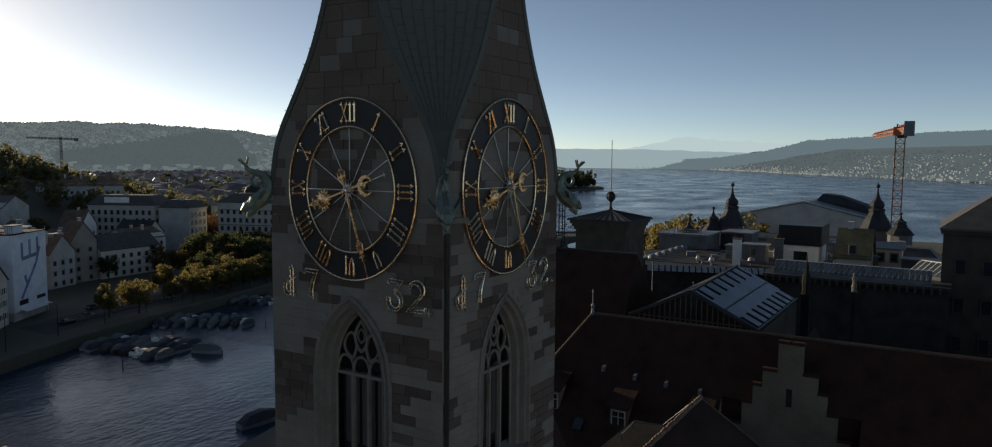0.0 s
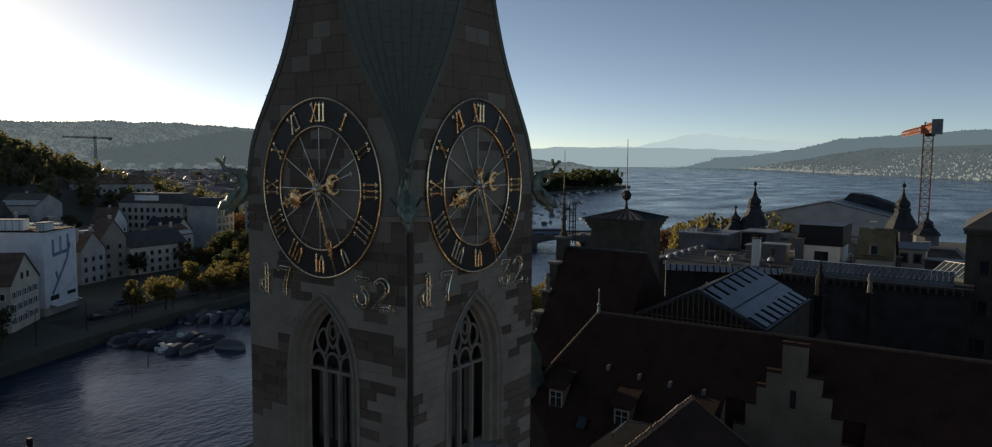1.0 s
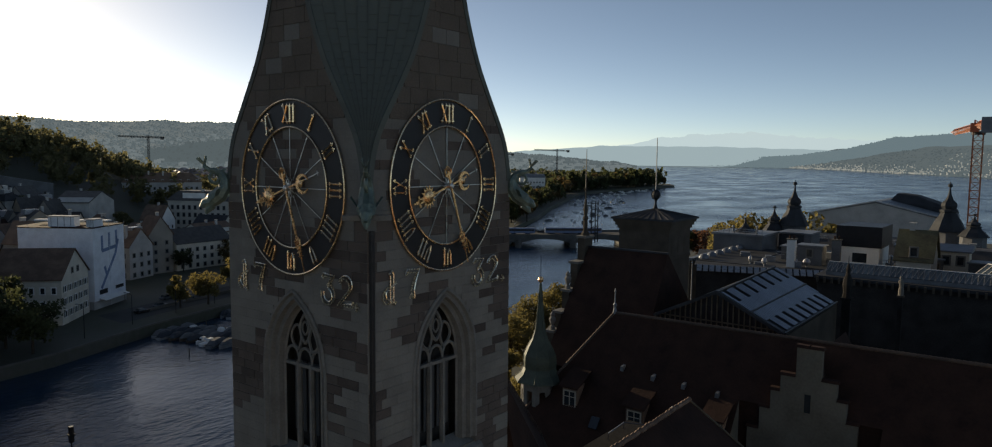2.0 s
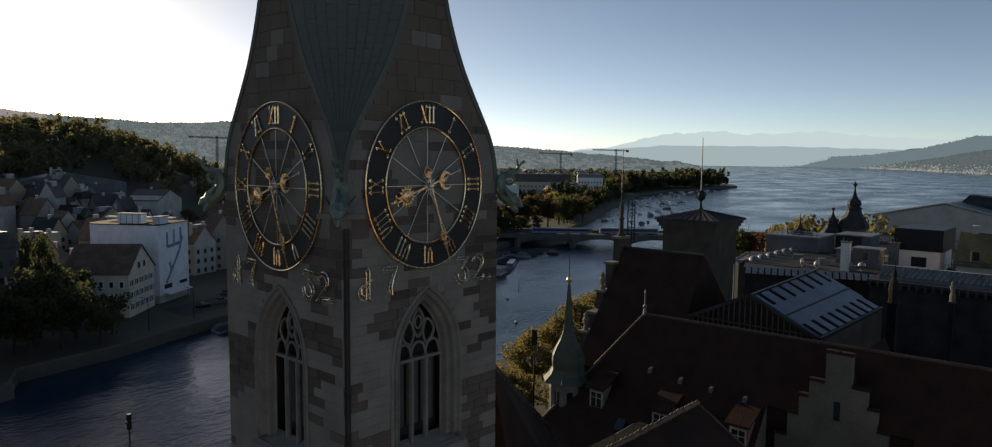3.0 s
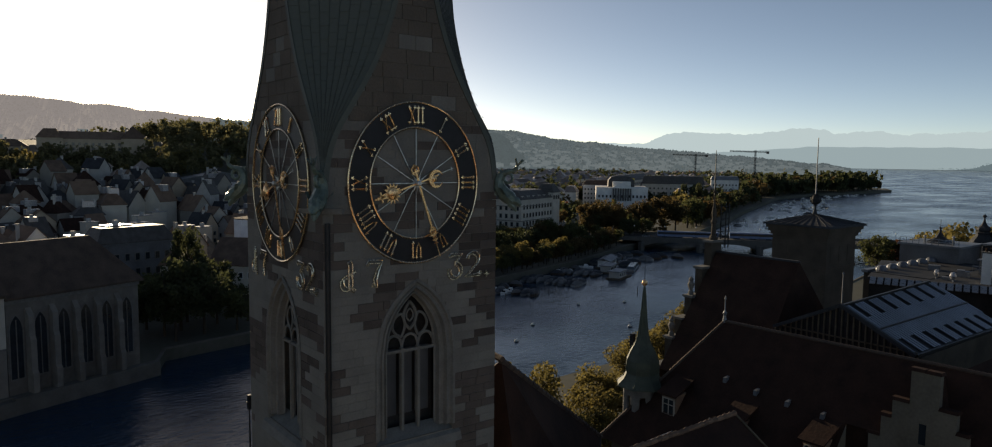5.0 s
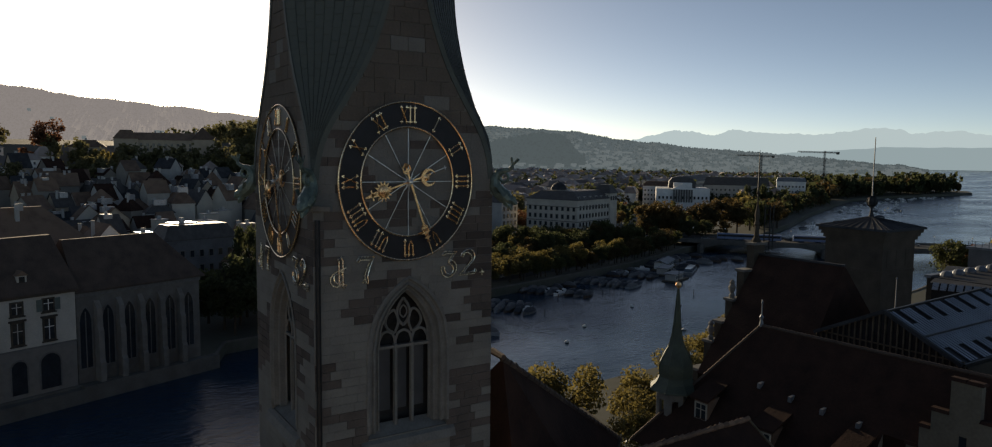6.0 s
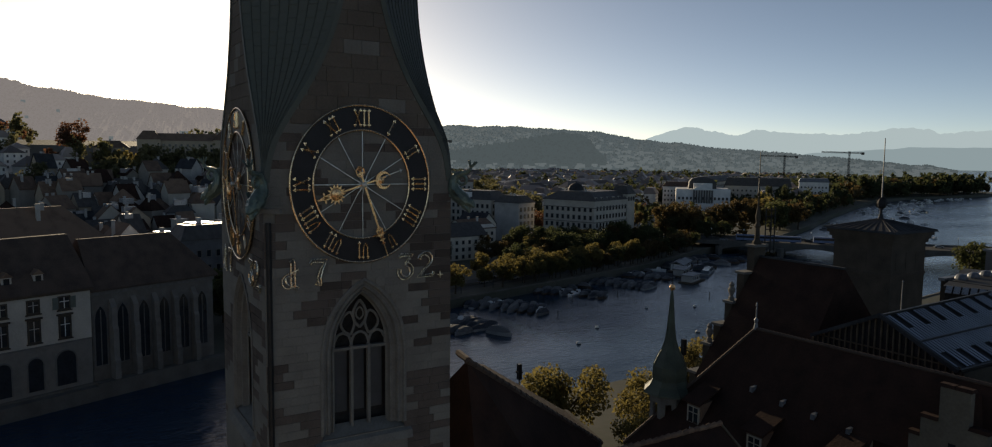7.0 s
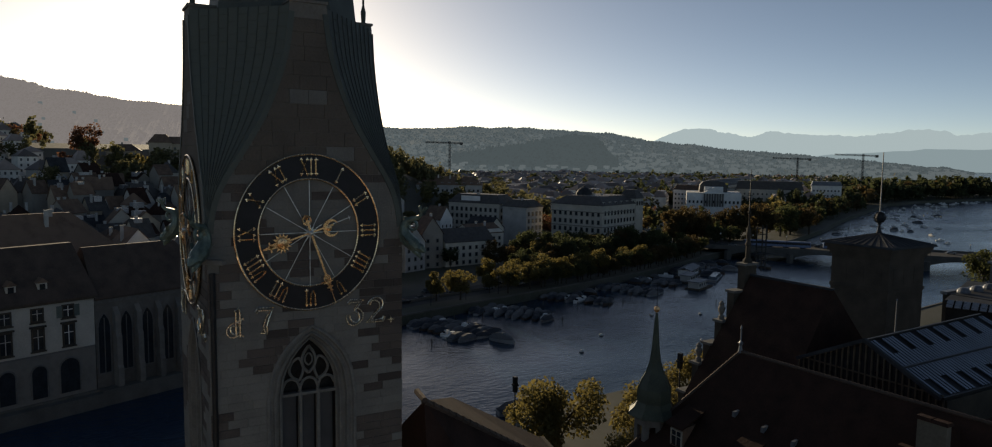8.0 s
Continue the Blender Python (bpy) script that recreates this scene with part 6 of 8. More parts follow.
part("mast", lattice((0, 0, 0), (0, 0, 53.5), 2.1, 26), CRANE_RED, cr)
part("cab", Shape().box(-1.6, 0.2, -2.4, -0.9, 53.4, 55.6), CRANE_RED, cr)
part("slewing_ring", Shape().lathe([(1.5, 52.8), (1.5, 53.6)], 12), IRON, cr)
part("head", lattice((0, 0, 53.6), (0, 0, 56.4), 1.7, 2, 0.2), CRANE_RED, cr)
part("jib", lattice((0, 0.5, 55.0), (-11.6, 66, 55.6), 1.3, 20, 0.1), CRANE_RED, cr)
part("counter_jib", lattice((0, 0, 55.0), (2.4, -11, 55.0), 1.6, 6), CRANE_RED, cr)
part("counterweight", Shape().box(1.3, 3.5, -11.5, -8.5, 53.0, 56.6), ZINC, cr, "grey concrete counterweights")

# ---- roofs between the church and the lake ----
fl = thing("office_block", -2, 96, 3, "lower office wings with dark roofs", "building")
part("wall", Shape().box(-24, 26, -12, 9, 0, 15.5), NEAR_BLACK, fl)
part("roof", Shape().box(-24.6, 26.6, -12.6, 9, 15.5, 16.0), ROOF_FELT, fl)
sb = thing("skylit_block", 0, 107, 3, "office block under a long rooflight", "building")
part("wall", Shape().box(-12, 13, -2.2, 16, 0, 28.1), NEAR_BLACK, sb)
part("roof", Shape().box(-12.4, 13.4, -2.6, 16.4, 28.1, 28.6), DARK_ZINC, sb)
for i in range(24):
    part("eave_bracket", Shape().box(-12 + i * 1.04, -11.7 + i * 1.04, -2.9, -2.6, 27.6, 28.4), DARK_STONE, sb)
# bank wing: flat roof, edge of metal sheets and a row of bubble rooflights
bw = thing("bank_wing", -35.5, 114.5, 3, "bank wing with a flat dark roof edged by metal sheets", "building", rz=20)
part("wall", Shape().box(0, 29, 0.5, 26, 0, 26.2), NEAR_BLACK, bw)
part("roof", Shape().box(-0.4, 29.4, 1.6, 26.4, 26.2, 26.6), DARK_ZINC, bw)
for i in range(26):
    x = i * 1.12
    part("roof_sheet", Shape().hull8([(x + 0.08, -0.2, 25.7), (x + 0.95, -0.2, 25.7), (x + 0.95, 1.5, 26.6), (x + 0.08, 1.5, 26.6), (x + 0.08, -0.25, 25.8), (x + 0.95, -0.25, 25.8), (x + 0.95, 1.45, 26.7), (x + 0.08, 1.45, 26.7)]), SHINY_ROOF, bw)
for x, y, r in ((12.0, 3.6, 0.55), (17.2, 4.8, 0.75), (19.4, 5.2, 0.7), (9.6, 5.8, 0.4)):
    part("vent_ball", Shape().lathe([(0.15, 26.5), (0.15, 27.0), (r * 0.7, 27.15), (r, 27.6), (r * 0.7, 28.1), (0.05, 28.3)], 10, (x, y, 0)), SHINY_ROOF, bw, "round metal vent")
for i in range(9):
    x, y = rng.uniform(8, 28), rng.uniform(4, 22)
    h = rng.uniform(0.4, 1.3)
    part("roof_unit", Shape().box(x - rng.uniform(0.4, 1.2), x + 0.7, y - 0.5, y + rng.uniform(0.4, 1.2), 26.6, 26.6 + h), ZINC, bw)
lw = thing("low_wing", -38, 122, 3, "low flat-roofed wing with a row of bubble rooflights", "building")
part("wall", Shape().box(-2.0, 9, 0, 26, 0, 26.4), DARK_STONE, lw)
part("roof_edge", Shape().box(-2.3, -1.2, -0.3, 26.3, 26.4, 26.9), ZINC, lw)
part("roof", Shape().box(-1.2, 9.2, -0.3, 26.3, 26.4, 26.7), DARK_ZINC, lw)
for i in range(6):
    part("bubble_rooflight", Shape().lathe([(1.0, 26.6), (1.0, 26.95), (0.92, 27.2), (0.68, 27.5), (0.36, 27.66), (0.02, 27.7)], 12, (0.1, 2.2 + i * 4.1, 0)), ZINC, lw, "pale bubble rooflight")
gb = thing("grey_roof_block", -38.6, 150, 3, "grey flat roof block with a spiked cap", "building")
part("wall", Shape().box(-5.4, 5.4, -5, 6, 0, 29.6), SHADE_WALL, gb)
part("roof", Shape().box(-5.8, 5.8, -5.4, 6.4, 29.6, 30.0), ZINC, gb)
part("cap", Shape().loft([[(2.6 * k * math.cos(math.pi / 8 + i * math.pi / 4), 2.6 * k * math.sin(math.pi / 8 + i * math.pi / 4), z) for i in range(8)] for k, z in ((1, 30), (0.75, 30.4), (0.35, 31.1), (0.12, 32.0), (0.05, 32.8), (0.12, 33.0), (0.02, 33.2), (0.02, 34.8))]), DARK_ZINC, gb, "small dark spiked cap")
db = thing("plant_room", -29.6, 158, 3, "dark plant room with pale corner", "building")
part("wall", Shape().box(-3, 2.4, -3, 5, 0, 29.6), DARK_ZINC, db)
part("side_panel", Shape().box(2.4, 4.0, -3.1, 4, 0, 29.8), SHADE_WALL, db)
part("roof", Shape().box(-3.2, 4.1, -3.3, 5.2, 29.8, 30.1), ZINC, db)
sk = thing("skylight_strip", 0, 107, 32, "long glazed rooflight with white bars", "rooflight")
part("curb", Shape().box(-11, 11, -1.2, 1.2, -0.6, 0.2), ZINC, sk)
for i in range(30):
    x = -11 + i * 22 / 30
    part("pane", Shape().hull8([(x + 0.06, -1.2, 0.2), (x + 0.66, -1.2, 0.2), (x + 0.66, 0.5, 1.5), (x + 0.06, 0.5, 1.5), (x + 0.06, -1.25, 0.26), (x + 0.66, -1.25, 0.26), (x + 0.66, 0.45, 1.56), (x + 0.06, 0.45, 1.56)]), GLASS_ROOF, sk)
    part("glazing_bar", Shape().bar((x, -1.25, 0.2), (x, 0.5, 1.55), 0.06, 0.08), ZINC, sk)
    part("diagonal_bar", Shape().bar((x + 0.04, -1.29, 0.22), (x + 0.69, 0.46, 1.57), 0.035, 0.035), ZINC, sk)
part("ridge_bar", Shape().bar((-11, 0.5, 1.55), (11, 0.5, 1.55), 0.14), WHITE, sk)
sk2 = thing("skylight", 10.6, 114, 32.2, "sloped glass rooflight with white frame", "rooflight", rz=-35)
for i in range(6):
    x = -2.7 + i * 0.9
    part("pane", Shape().hull8([(x, -1.5, 0), (x + 0.84, -1.5, 0), (x + 0.84, 1.5, 1.7), (x, 1.5, 1.7), (x, -1.5, 0.08), (x + 0.84, -1.5, 0.08), (x + 0.84, 1.5, 1.78), (x, 1.5, 1.78)]), GLASS_ROOF, sk2)
    part("glazing_bar", Shape().bar((x, -1.5, 0.1), (x, 1.5, 1.8), 0.08), WHITE, sk2)
part("ridge_bar", Shape().bar((-2.7, 1.5, 1.8), (2.7, 1.5, 1.8), 0.14), WHITE, sk2)
part("wall", Shape().box(-2.7, 2.7, -1.4, 1.4, -4, 0), SHADE_WALL, sk2)


def onion_tower(x, y, z, top, r, label, base_z=3.0, base_r=None):
    t = thing("domed_turret", x, y, base_z, label, "turret", "domed turrets")
    h = top - z
    part("shaft", Shape().lathe([(r * 0.95, 0), (r * 0.95, z - base_z)], 8), SHADE_WALL, t)
    prof = [(1.2, 0), (1.12, 0.03), (1.0, 0.1), (0.86, 0.19), (0.62, 0.3), (0.5, 0.38), (0.57, 0.39), (0.57, 0.43), (0.42, 0.45), (0.52, 0.51), (0.47, 0.57), (0.27, 0.63), (0.16, 0.7), (0.1, 0.76), (0.06, 0.84), (0.05, 0.88), (0.15, 0.905), (0.15, 0.945), (0.04, 0.97), (0.02, 1.0)]
    part("cap", Shape().loft([[(r * q * math.cos(math.pi / 8 + i * math.pi / 4), r * q * math.sin(math.pi / 8 + i * math.pi / 4), z - base_z + u * h) for i in range(8)] for q, u in prof]), DARK_ZINC, t, "dark sheet-metal onion cap")
    return t


onion_tower(-38, 186, 32.0, 43.9, 3.3, "grey turret with a dark onion cap")
onion_tower(-1.8, 173, 34.0, 44.8, 3.2, "grey turret with a dark onion cap")
onion_tower(-42.4, 184, 29.6, 37.2, 3.0, "low dark domed turret")
onion_tower(3.4, 168, 33.5, 38.5, 2.6, "low dark domed turret")
house(-20, 176, 0, 52, 26, 25.5, 2.4, SHADE_WALL, DARK_ZINC, "bank building with grey metal roofs", z=3, flat=0.5, chimneys=3)
big = thing("exhibition_hall", -31, 269, 3, "long hall with a broad shallow metal roof", "building")
part("wall", Shape().box(-20, 20, -12, 20, 0, 26), SHADE_WALL, big)
part("roof", Shape().loft([[(-21, -13, 26), (21, -13, 26), (21, 21, 26), (-21, 21, 26)], [(-21, -13, 27.5), (21, -13, 27.5), (21, 21, 27.5), (-21, 21, 27.5)], [(-1, -13, 32.4), (1, -13, 32.4), (1, 21, 32.4), (-1, 21, 32.4)]]), ZINC, big)
part("front_panel", Shape().loft([[(-20.6, y, 20), (20.6, y, 20), (20.6, y, 27.4), (0, y, 32.1), (-20.6, y, 27.4)] for y in (-13.2, -13.0)]), GREY_WALL, big, "pale clad gable end")
part("edge_trim", Shape().bar((-21.4, -13.4, 27.7), (0, -13.4, 32.7), 0.7, 0.4).bar((0, -13.4, 32.7), (21.4, -13.4, 27.7), 0.7, 0.4), SHINY_ROOF, big, "pale metal roof edge")
part("upper_roof", Shape().loft([[(1, 6, 28), (21, 6, 28), (21, 20, 28), (1, 20, 28)], [(1, 6, 32), (20, 6, 30), (20, 20, 30), (1, 20, 32)], [(3, 9, 34.6), (9, 9, 34), (9, 18, 34), (3, 18, 34.6)]]), DARK_ZINC, big)
for i in range(20):
    xr = -20 + i * 2
    zr = 32.4 - abs(xr) * 4.9 / 21
    part("railing_post", Shape().box(xr, xr + 0.07, -12.6, -12.5, zr, zr + 1.0), ZINC, big)
for q in (-1, 1):
    part("railing_bar", Shape().bar((q * 21, -12.55, 28.5), (0, -12.55, 33.4), 0.07), ZINC, big)
pen = thing("penthouse", -11.5, 132, 29.6, "white penthouse with a dark box roof", "building")
part("wall", Shape().box(-3.2, 3.6, -1.5, 8, -2, 4.0), WHITE, pen)
part("upper_box", Shape().box(-3.6, 4.0, -1.8, 8.4, 4.0, 7.8), BLACK, pen, "dark clad upper storey")
part("window", Shape().box(-0.8, 1.6, -1.56, -1.48, 1.2, 2.9), PANE, pen)
house(-14, 141, 0, 26, 14, 25.5, 1.5, SHADE_WALL, DARK_ZINC, "grey office wing with roof terraces", z=3, flat=0.6, chimneys=2)
house(5.5, 150, 0, 15, 12, 25.5, 4.2, SHADE_WALL, SLATE, "old house with a dark mansard roof and chimneys", 2, 5, 2, WIN_SMALL, z=3, flat=0.4, chimneys=2, dormers=2)
attic = house(-1.0, 123.5, 90, 8, 5.0, 30.6, 4.4, HOTEL, OLIVE_TILE, "attic house with a steep mossy tile roof among flat roofs", z=3, kind="gable", chimneys=1)
part("tie_beam", Shape().bar((-4.06, -2.3, 30.7), (-4.06, 2.3, 30.7), 0.22), WOOD, attic)
part("gable_window", WIN_SMALL, None, attic, m=pose(-4.02, 0, 31.0, 0, 0, -90))
cream = thing("roof_house", 3.6, 131.5, 3, "small cream roof house with a shallow sheet roof", "roof house", "roof boxes")
part("wall", Shape().box(-2.2, 2.2, -1.6, 3, 0, 31.0), CREAM, cream)
part("roof", Shape().hull8([(-2.6, -2.0, 31.0), (2.6, -2.0, 31.0), (2.6, 3.4, 31.0), (-2.6, 3.4, 31.0), (-2.6, -2.0, 31.2), (2.6, -2.0, 31.2), (2.6, 3.4, 31.9), (-2.6, 3.4, 31.9)]), ZINC, cream)
for x in (-1.1, 1.0):
    part("window", WIN_SMALL, None, cream, m=pose(x, -1.62, 28.9))


def terrace_rail(x0, x1, y, z, n):
    """A slim handrail round a roof terrace."""
    t = thing("terrace_railing", (x0 + x1) / 2, y, z, "slim grey metal railing on a roof terrace", "railing", "terrace railings")
    h = (x1 - x0) / 2
    for i in range(n):
        x = -h + 2 * h * i / (n - 1)
        part("post", Shape().box(x - 0.04, x + 0.04, -0.04, 0.04, 0, 1.1), ZINC, t)
    for zz in (0.55, 1.1):
        part("rail", Shape().bar((-h, 0, zz), (h, 0, zz), 0.07), SHINY_ROOF, t)


for x0, x1, y, z, n in ((-27, -18, 134.2, 30.0, 9), (-9, -5.5, 134.3, 30.0, 5), (-44, -33.2, 144.8, 33.0, 10), (-40, -24, 163.2, 30.9, 12), (-22, -6, 163.2, 30.9, 12), (-5, 5, 163.4, 30.9, 8)):
    terrace_rail(x0, x1, y, z, n)
roofs = random.Random(11)
for x, y, z in ((-24.5, 139, 29.6), (-21, 142, 29.8), (-17.2, 138, 29.6), (-7.4, 140, 29.8), (-26, 145, 29.6), (-35, 147, 33.0), (-41, 149, 33.0)):
    h = roofs.uniform(0.9, 1.9)
    v = thing("vent_pipe", x, y, z, "sheet-metal vent pipe with a hood on a flat roof", "vent", "vent pipes")
    part("pipe", Shape().tube([(0, 0, -0.4), (0, 0, h)], 0.2, 8), ZINC, v)
    part("hood", Shape().lathe([(0.2, h), (0.36, h + 0.05), (0.3, h + 0.22), (0.04, h + 0.4)], 8), SHINY_ROOF, v)
for x, y, z, w in ((-23, 137, 29.7, 1.6), (-19.5, 145, 30.0, 2.0), (-8.0, 144, 30.0, 1.6), (-29, 168, 30.2, 2.2), (-16, 170, 30.6, 2.6), (-9, 168, 30.2, 2.2), (-37.5, 149, 33.0, 1.8)):
    v = thing("roof_light", x, y, z, "flat glazed rooflight with a pale kerb", "rooflight", "flat rooflights")
    part("kerb", Shape().box(-w, w, -0.7, 0.7, -0.4, 0.3), SHADE_WALL, v)
    part("pane", Shape().hull8([(-w + 0.1, -0.6, 0.3), (w - 0.1, -0.6, 0.3), (w - 0.1, 0.6, 0.3), (-w + 0.1, 0.6, 0.3), (-w + 0.1, -0.6, 0.36), (w - 0.1, -0.6, 0.36), (w - 0.1, 0.6, 0.8), (-w + 0.1, 0.6, 0.8)]), GLASS_ROOF, v)
for x, y, w_, h_, mt in ((-4.5, 133, 1.1, 5.5, SHADE_WALL), (8.6, 131, 2.8, 3.6, SHADE_WALL), (1.2, 130, 1.0, 3.8, SHADE_WALL), (-19.5, 131, 2.2, 4.4, SHADE_WALL), (-23.5, 136, 2.6, 3.4, SHADE_WALL), (-3.0, 128, 1.6, 2.6, SHADE_WALL)):
    bx_ = thing("roof_box", x, y, 29.2, "small rendered roof house among the chimneys", "roof house", "roof boxes")
    part("wall", Shape().box(-w_, w_, -1.5, 2, -26.25, h_ - 0.5), mt, bx_)
    part("lid", Shape().box(-w_ - 0.25, w_ + 0.25, -1.8, 2.3, h_ - 0.5, h_ - 0.25), ZINC, bx_)
    part("window", WIN_SMALL, None, bx_, m=pose(0, -1.52, h_ - 2.4))
for x, y, z, h in ((-21.4, 124.5, 29.5, 5.2), (-14.5, 128, 29.4, 5.4)):
    c = thing("chimney_stack", x, y, z, "plain rendered chimney stack on the roofs", "chimney", "chimney stacks")
    part("shaft", Shape().box(-0.7, 0.7, -0.6, 0.6, 0, h), WHITE if x < -20 else SHADE_WALL, c)
    part("cap", Shape().box(-0.85, 0.85, -0.75, 0.75, h, h + 0.2), CONCRETE, c)
    for q in (-0.35, 0.35):
        part("pot", Shape().lathe([(0.18, h + 0.2), (0.15, h + 0.8)], 8, (q, 0, 0)), TILE, c)
rear = thing("rear_wing", -10, 76, -1.5, "low rear wing with a flat dark roof", "building")
part("wall", Shape().box(-22, 20, -6, 7.6, 0, 25), DARK_STONE, rear)
part("roof", Shape().box(-22.5, 20.5, -6.5, 7.6, 25, 26), ROOF_FELT, rear)
for i in range(12):
    part("roof_rib", Shape().box(-22 + i * 3.5, -21.8 + i * 3.5, -6.5, 7.5, 26, 26.12), ROOF_FELT, rear)
house(23, 119, 0, 22, 18, 36.5, 6.5, DARK_STONE, SLATE, "large stone building with a dark hip roof", 6, 6, 5, WIN_DIM, flat=0.1)
house(33, 74, 0, 44, 20, 21.5, 1.0, DARK_STONE, ROOF_FELT, "dark building with a shallow felt roof", flat=0.7, chimneys=2)
pin = thing("roof_pinnacle", -0.55, 70, 24.5, "dark sheet-metal roof pinnacle", "pinnacle")
part("pier", Shape().box(-0.42, 0.42, -0.42, 0.42, 0, 9.9).box(-0.55, 0.55, -0.55, 0.55, 9.9, 10.15), ROOF_FELT, pin)
part("cone", Shape().lathe([(0.5, 10.15), (0.42, 10.8), (0.52, 11.5), (0.46, 12.1), (0.2, 12.8), (0.24, 13.2), (0.05, 13.9), (0.02, 14.7)], 8), ROOF_FELT, pin)
st = thing("statue_pedestal", 3.7, 76, 24.5, "slim sooty stone pedestal on the rear roof", "pedestal")
part("shaft", Shape().box(-0.22, 0.22, -0.22, 0.22, 0, 9.8), ROOF_FELT, st)
part("cap", Shape().box(-0.34, 0.34, -0.34, 0.34, 9.8, 10.0), DARK_STONE, st)
figure = Shape().loft([[(rx * math.cos(a * math.pi / 4) + dx, ry * math.sin(a * math.pi / 4), z) for a in range(8)] for rx, ry, dx, z in ((0.26, 0.24, 0, 0), (0.3, 0.24, 0.02, 0.6), (0.2, 0.17, 0.03, 1.0), (0.27, 0.18, 0, 1.4), (0.3, 0.17, -0.03, 1.6), (0.1, 0.1, -0.04, 1.72), (0.14, 0.14, -0.06, 1.9), (0.13, 0.13, -0.06, 2.05), (0.03, 0.03, -0.06, 2.16))])
solo("roof_statue", figure.moved(pose(3.7, 76, 34.5)), STONE, "weathered stone figure on a roof pedestal", "statue")
for x, y, z, h in ((-21, 77, 24.5, 11.1), (-16, 79, 24.5, 8.5)):
    po = thing("roof_pole", x, y, z, "slim metal pole on the roofs", "pole", "roof poles")
    part("rod", Shape().tube([(0, 0, 0), (0, 0, h)], [0.14, 0.05], 6), ZINC, po)
    part("tip", Shape().lathe([(0.02, h), (0.14, h + 0.1), (0.02, h + 0.3)], 6), ZINC, po)


def bank_x(y):
    for (xa, ya), (xb, yb) in zip(EAST, EAST[1:]):
        if ya <= y <= yb:
            return xa + (xb - xa) * (y - ya) / (yb - ya)
    return -2400


def slope_z(x, y):
    """Ground rises behind the old town."""
    d = max(0.0, -x - 330)
    up = max(0.0, min(1.0, (330 - y) / 150))
    up = up * up * (3 - 2 * up)
    return 3 + up * min(54, d * 0.24)


# ---- trees ----
def crown_mesh(name, seed, rx, rz, n, leaf, mat, clumps=26):
    r = random.Random(seed)
    v, f = [], []
    centres = []
    for i in range(clumps):
        while True:
            p = Vector((r.uniform(-1, 1), r.uniform(-1, 1), r.uniform(-0.9, 1)))
            if 0.25 < p.length < 1:
                break
        p = p.normalized() * (0.45 + 0.45 * r.random())
        centres.append((Vector((p.x * rx, p.y * rx, p.z * rz)), r.uniform(0.22, 0.42)))
    for i in range(n):
        c, s = centres[r.randrange(clumps)]
        d = Vector((r.gauss(0, 1), r.gauss(0, 1), r.gauss(0, 1))).normalized() * s * (r.random() ** 0.4)
        p = c + Vector((d.x * rx, d.y * rx, d.z * rz))
        a = Vector((r.gauss(0, 1), r.gauss(0, 1), r.gauss(0, 1))).normalized()
        b = a.orthogonal().normalized()
        q = a.cross(b)
        k = leaf * r.uniform(0.6, 1.3)
        m = len(v)
        v += [p + b * k, p + q * k * 0.7, p - b * k, p - q * k * 0.7]
        f.append((m, m + 1, m + 2, m + 3))
    me = bpy.data.meshes.new(name)
    me.from_pydata([tuple(p) for p in v], [], f)
    me.materials.append(mat)
    return me


def trunk_shape(seed, h, rx, crown_z):
    r = random.Random(seed)
    s = Shape().tube([(0, 0, 0), (0.1, 0.05, h * 0.3), (r.uniform(-0.3, 0.3), r.uniform(-0.3, 0.3), crown_z), (r.uniform(-0.4, 0.4), r.uniform(-0.4, 0.4), h * 0.85)], [0.34, 0.27, 0.2, 0.06], 7)
    for i in range(7):
        t = i * 2 * math.pi / 7 + r.uniform(-0.3, 0.3)
        z0 = crown_z * r.uniform(0.7, 1.05)
        q = rx * r.uniform(0.5, 0.8)
        s.tube([(0, 0, z0), (q * 0.45 * math.cos(t), q * 0.45 * math.sin(t), z0 + (h - z0) * 0.3), (q * math.cos(t), q * math.sin(t), z0 + (h - z0) * r.uniform(0.4, 0.75))], [0.14, 0.09, 0.03], 5)
    return s


def tree_kind(seed, h, rx, mat, n, leaf, label, name="tree"):
    t = thing(name, 0, 0, -60, label, "tree", "trees")
    rz_ = h * 0.38
    part("trunk", trunk_shape(seed, h, rx, h * 0.45), BARK, t)
    part("crown", crown_mesh("crown", seed + 50, rx, rz_, n, leaf, mat), None, t, m=Matrix.Translation((0, 0, h - rz_ * 0.98)))
    return t


KINDS = {
    "gold": [tree_kind(s, 10, 4.8, LEAF_GOLD, 6500, 0.2, "broad tree with yellow autumn leaves") for s in (1, 2)],
    "gold_far": [tree_kind(s, 11, 5.0, LEAF_GOLD, 2600, 0.34, "broad tree with golden autumn leaves") for s in (3, 4, 5)],
    "bronze": [tree_kind(s, 11, 5.0, LEAF_BRONZE, 2600, 0.34, "broad tree with bronze autumn leaves") for s in (15, 16)],
    "green": [tree_kind(s, 12, 5.4, LEAF_GREEN, 2400, 0.36, "broad tree with green-brown leaves") for s in (6, 7, 8)],
    "dark": [tree_kind(s, 15, 6.2, LEAF_DARK, 2200, 0.42, "tall tree with dark green leaves") for s in (9, 10, 11)],
    "olive": [tree_kind(s, 15, 6.2, LEAF_HAZED, 2200, 0.42, "tall tree with dull olive-brown leaves") for s in (13, 14)],
    "red": [tree_kind(s, 13, 6.0, LEAF_RED, 2200, 0.42, "tree with reddish-brown autumn leaves") for s in (12,)],
}
USED = set()


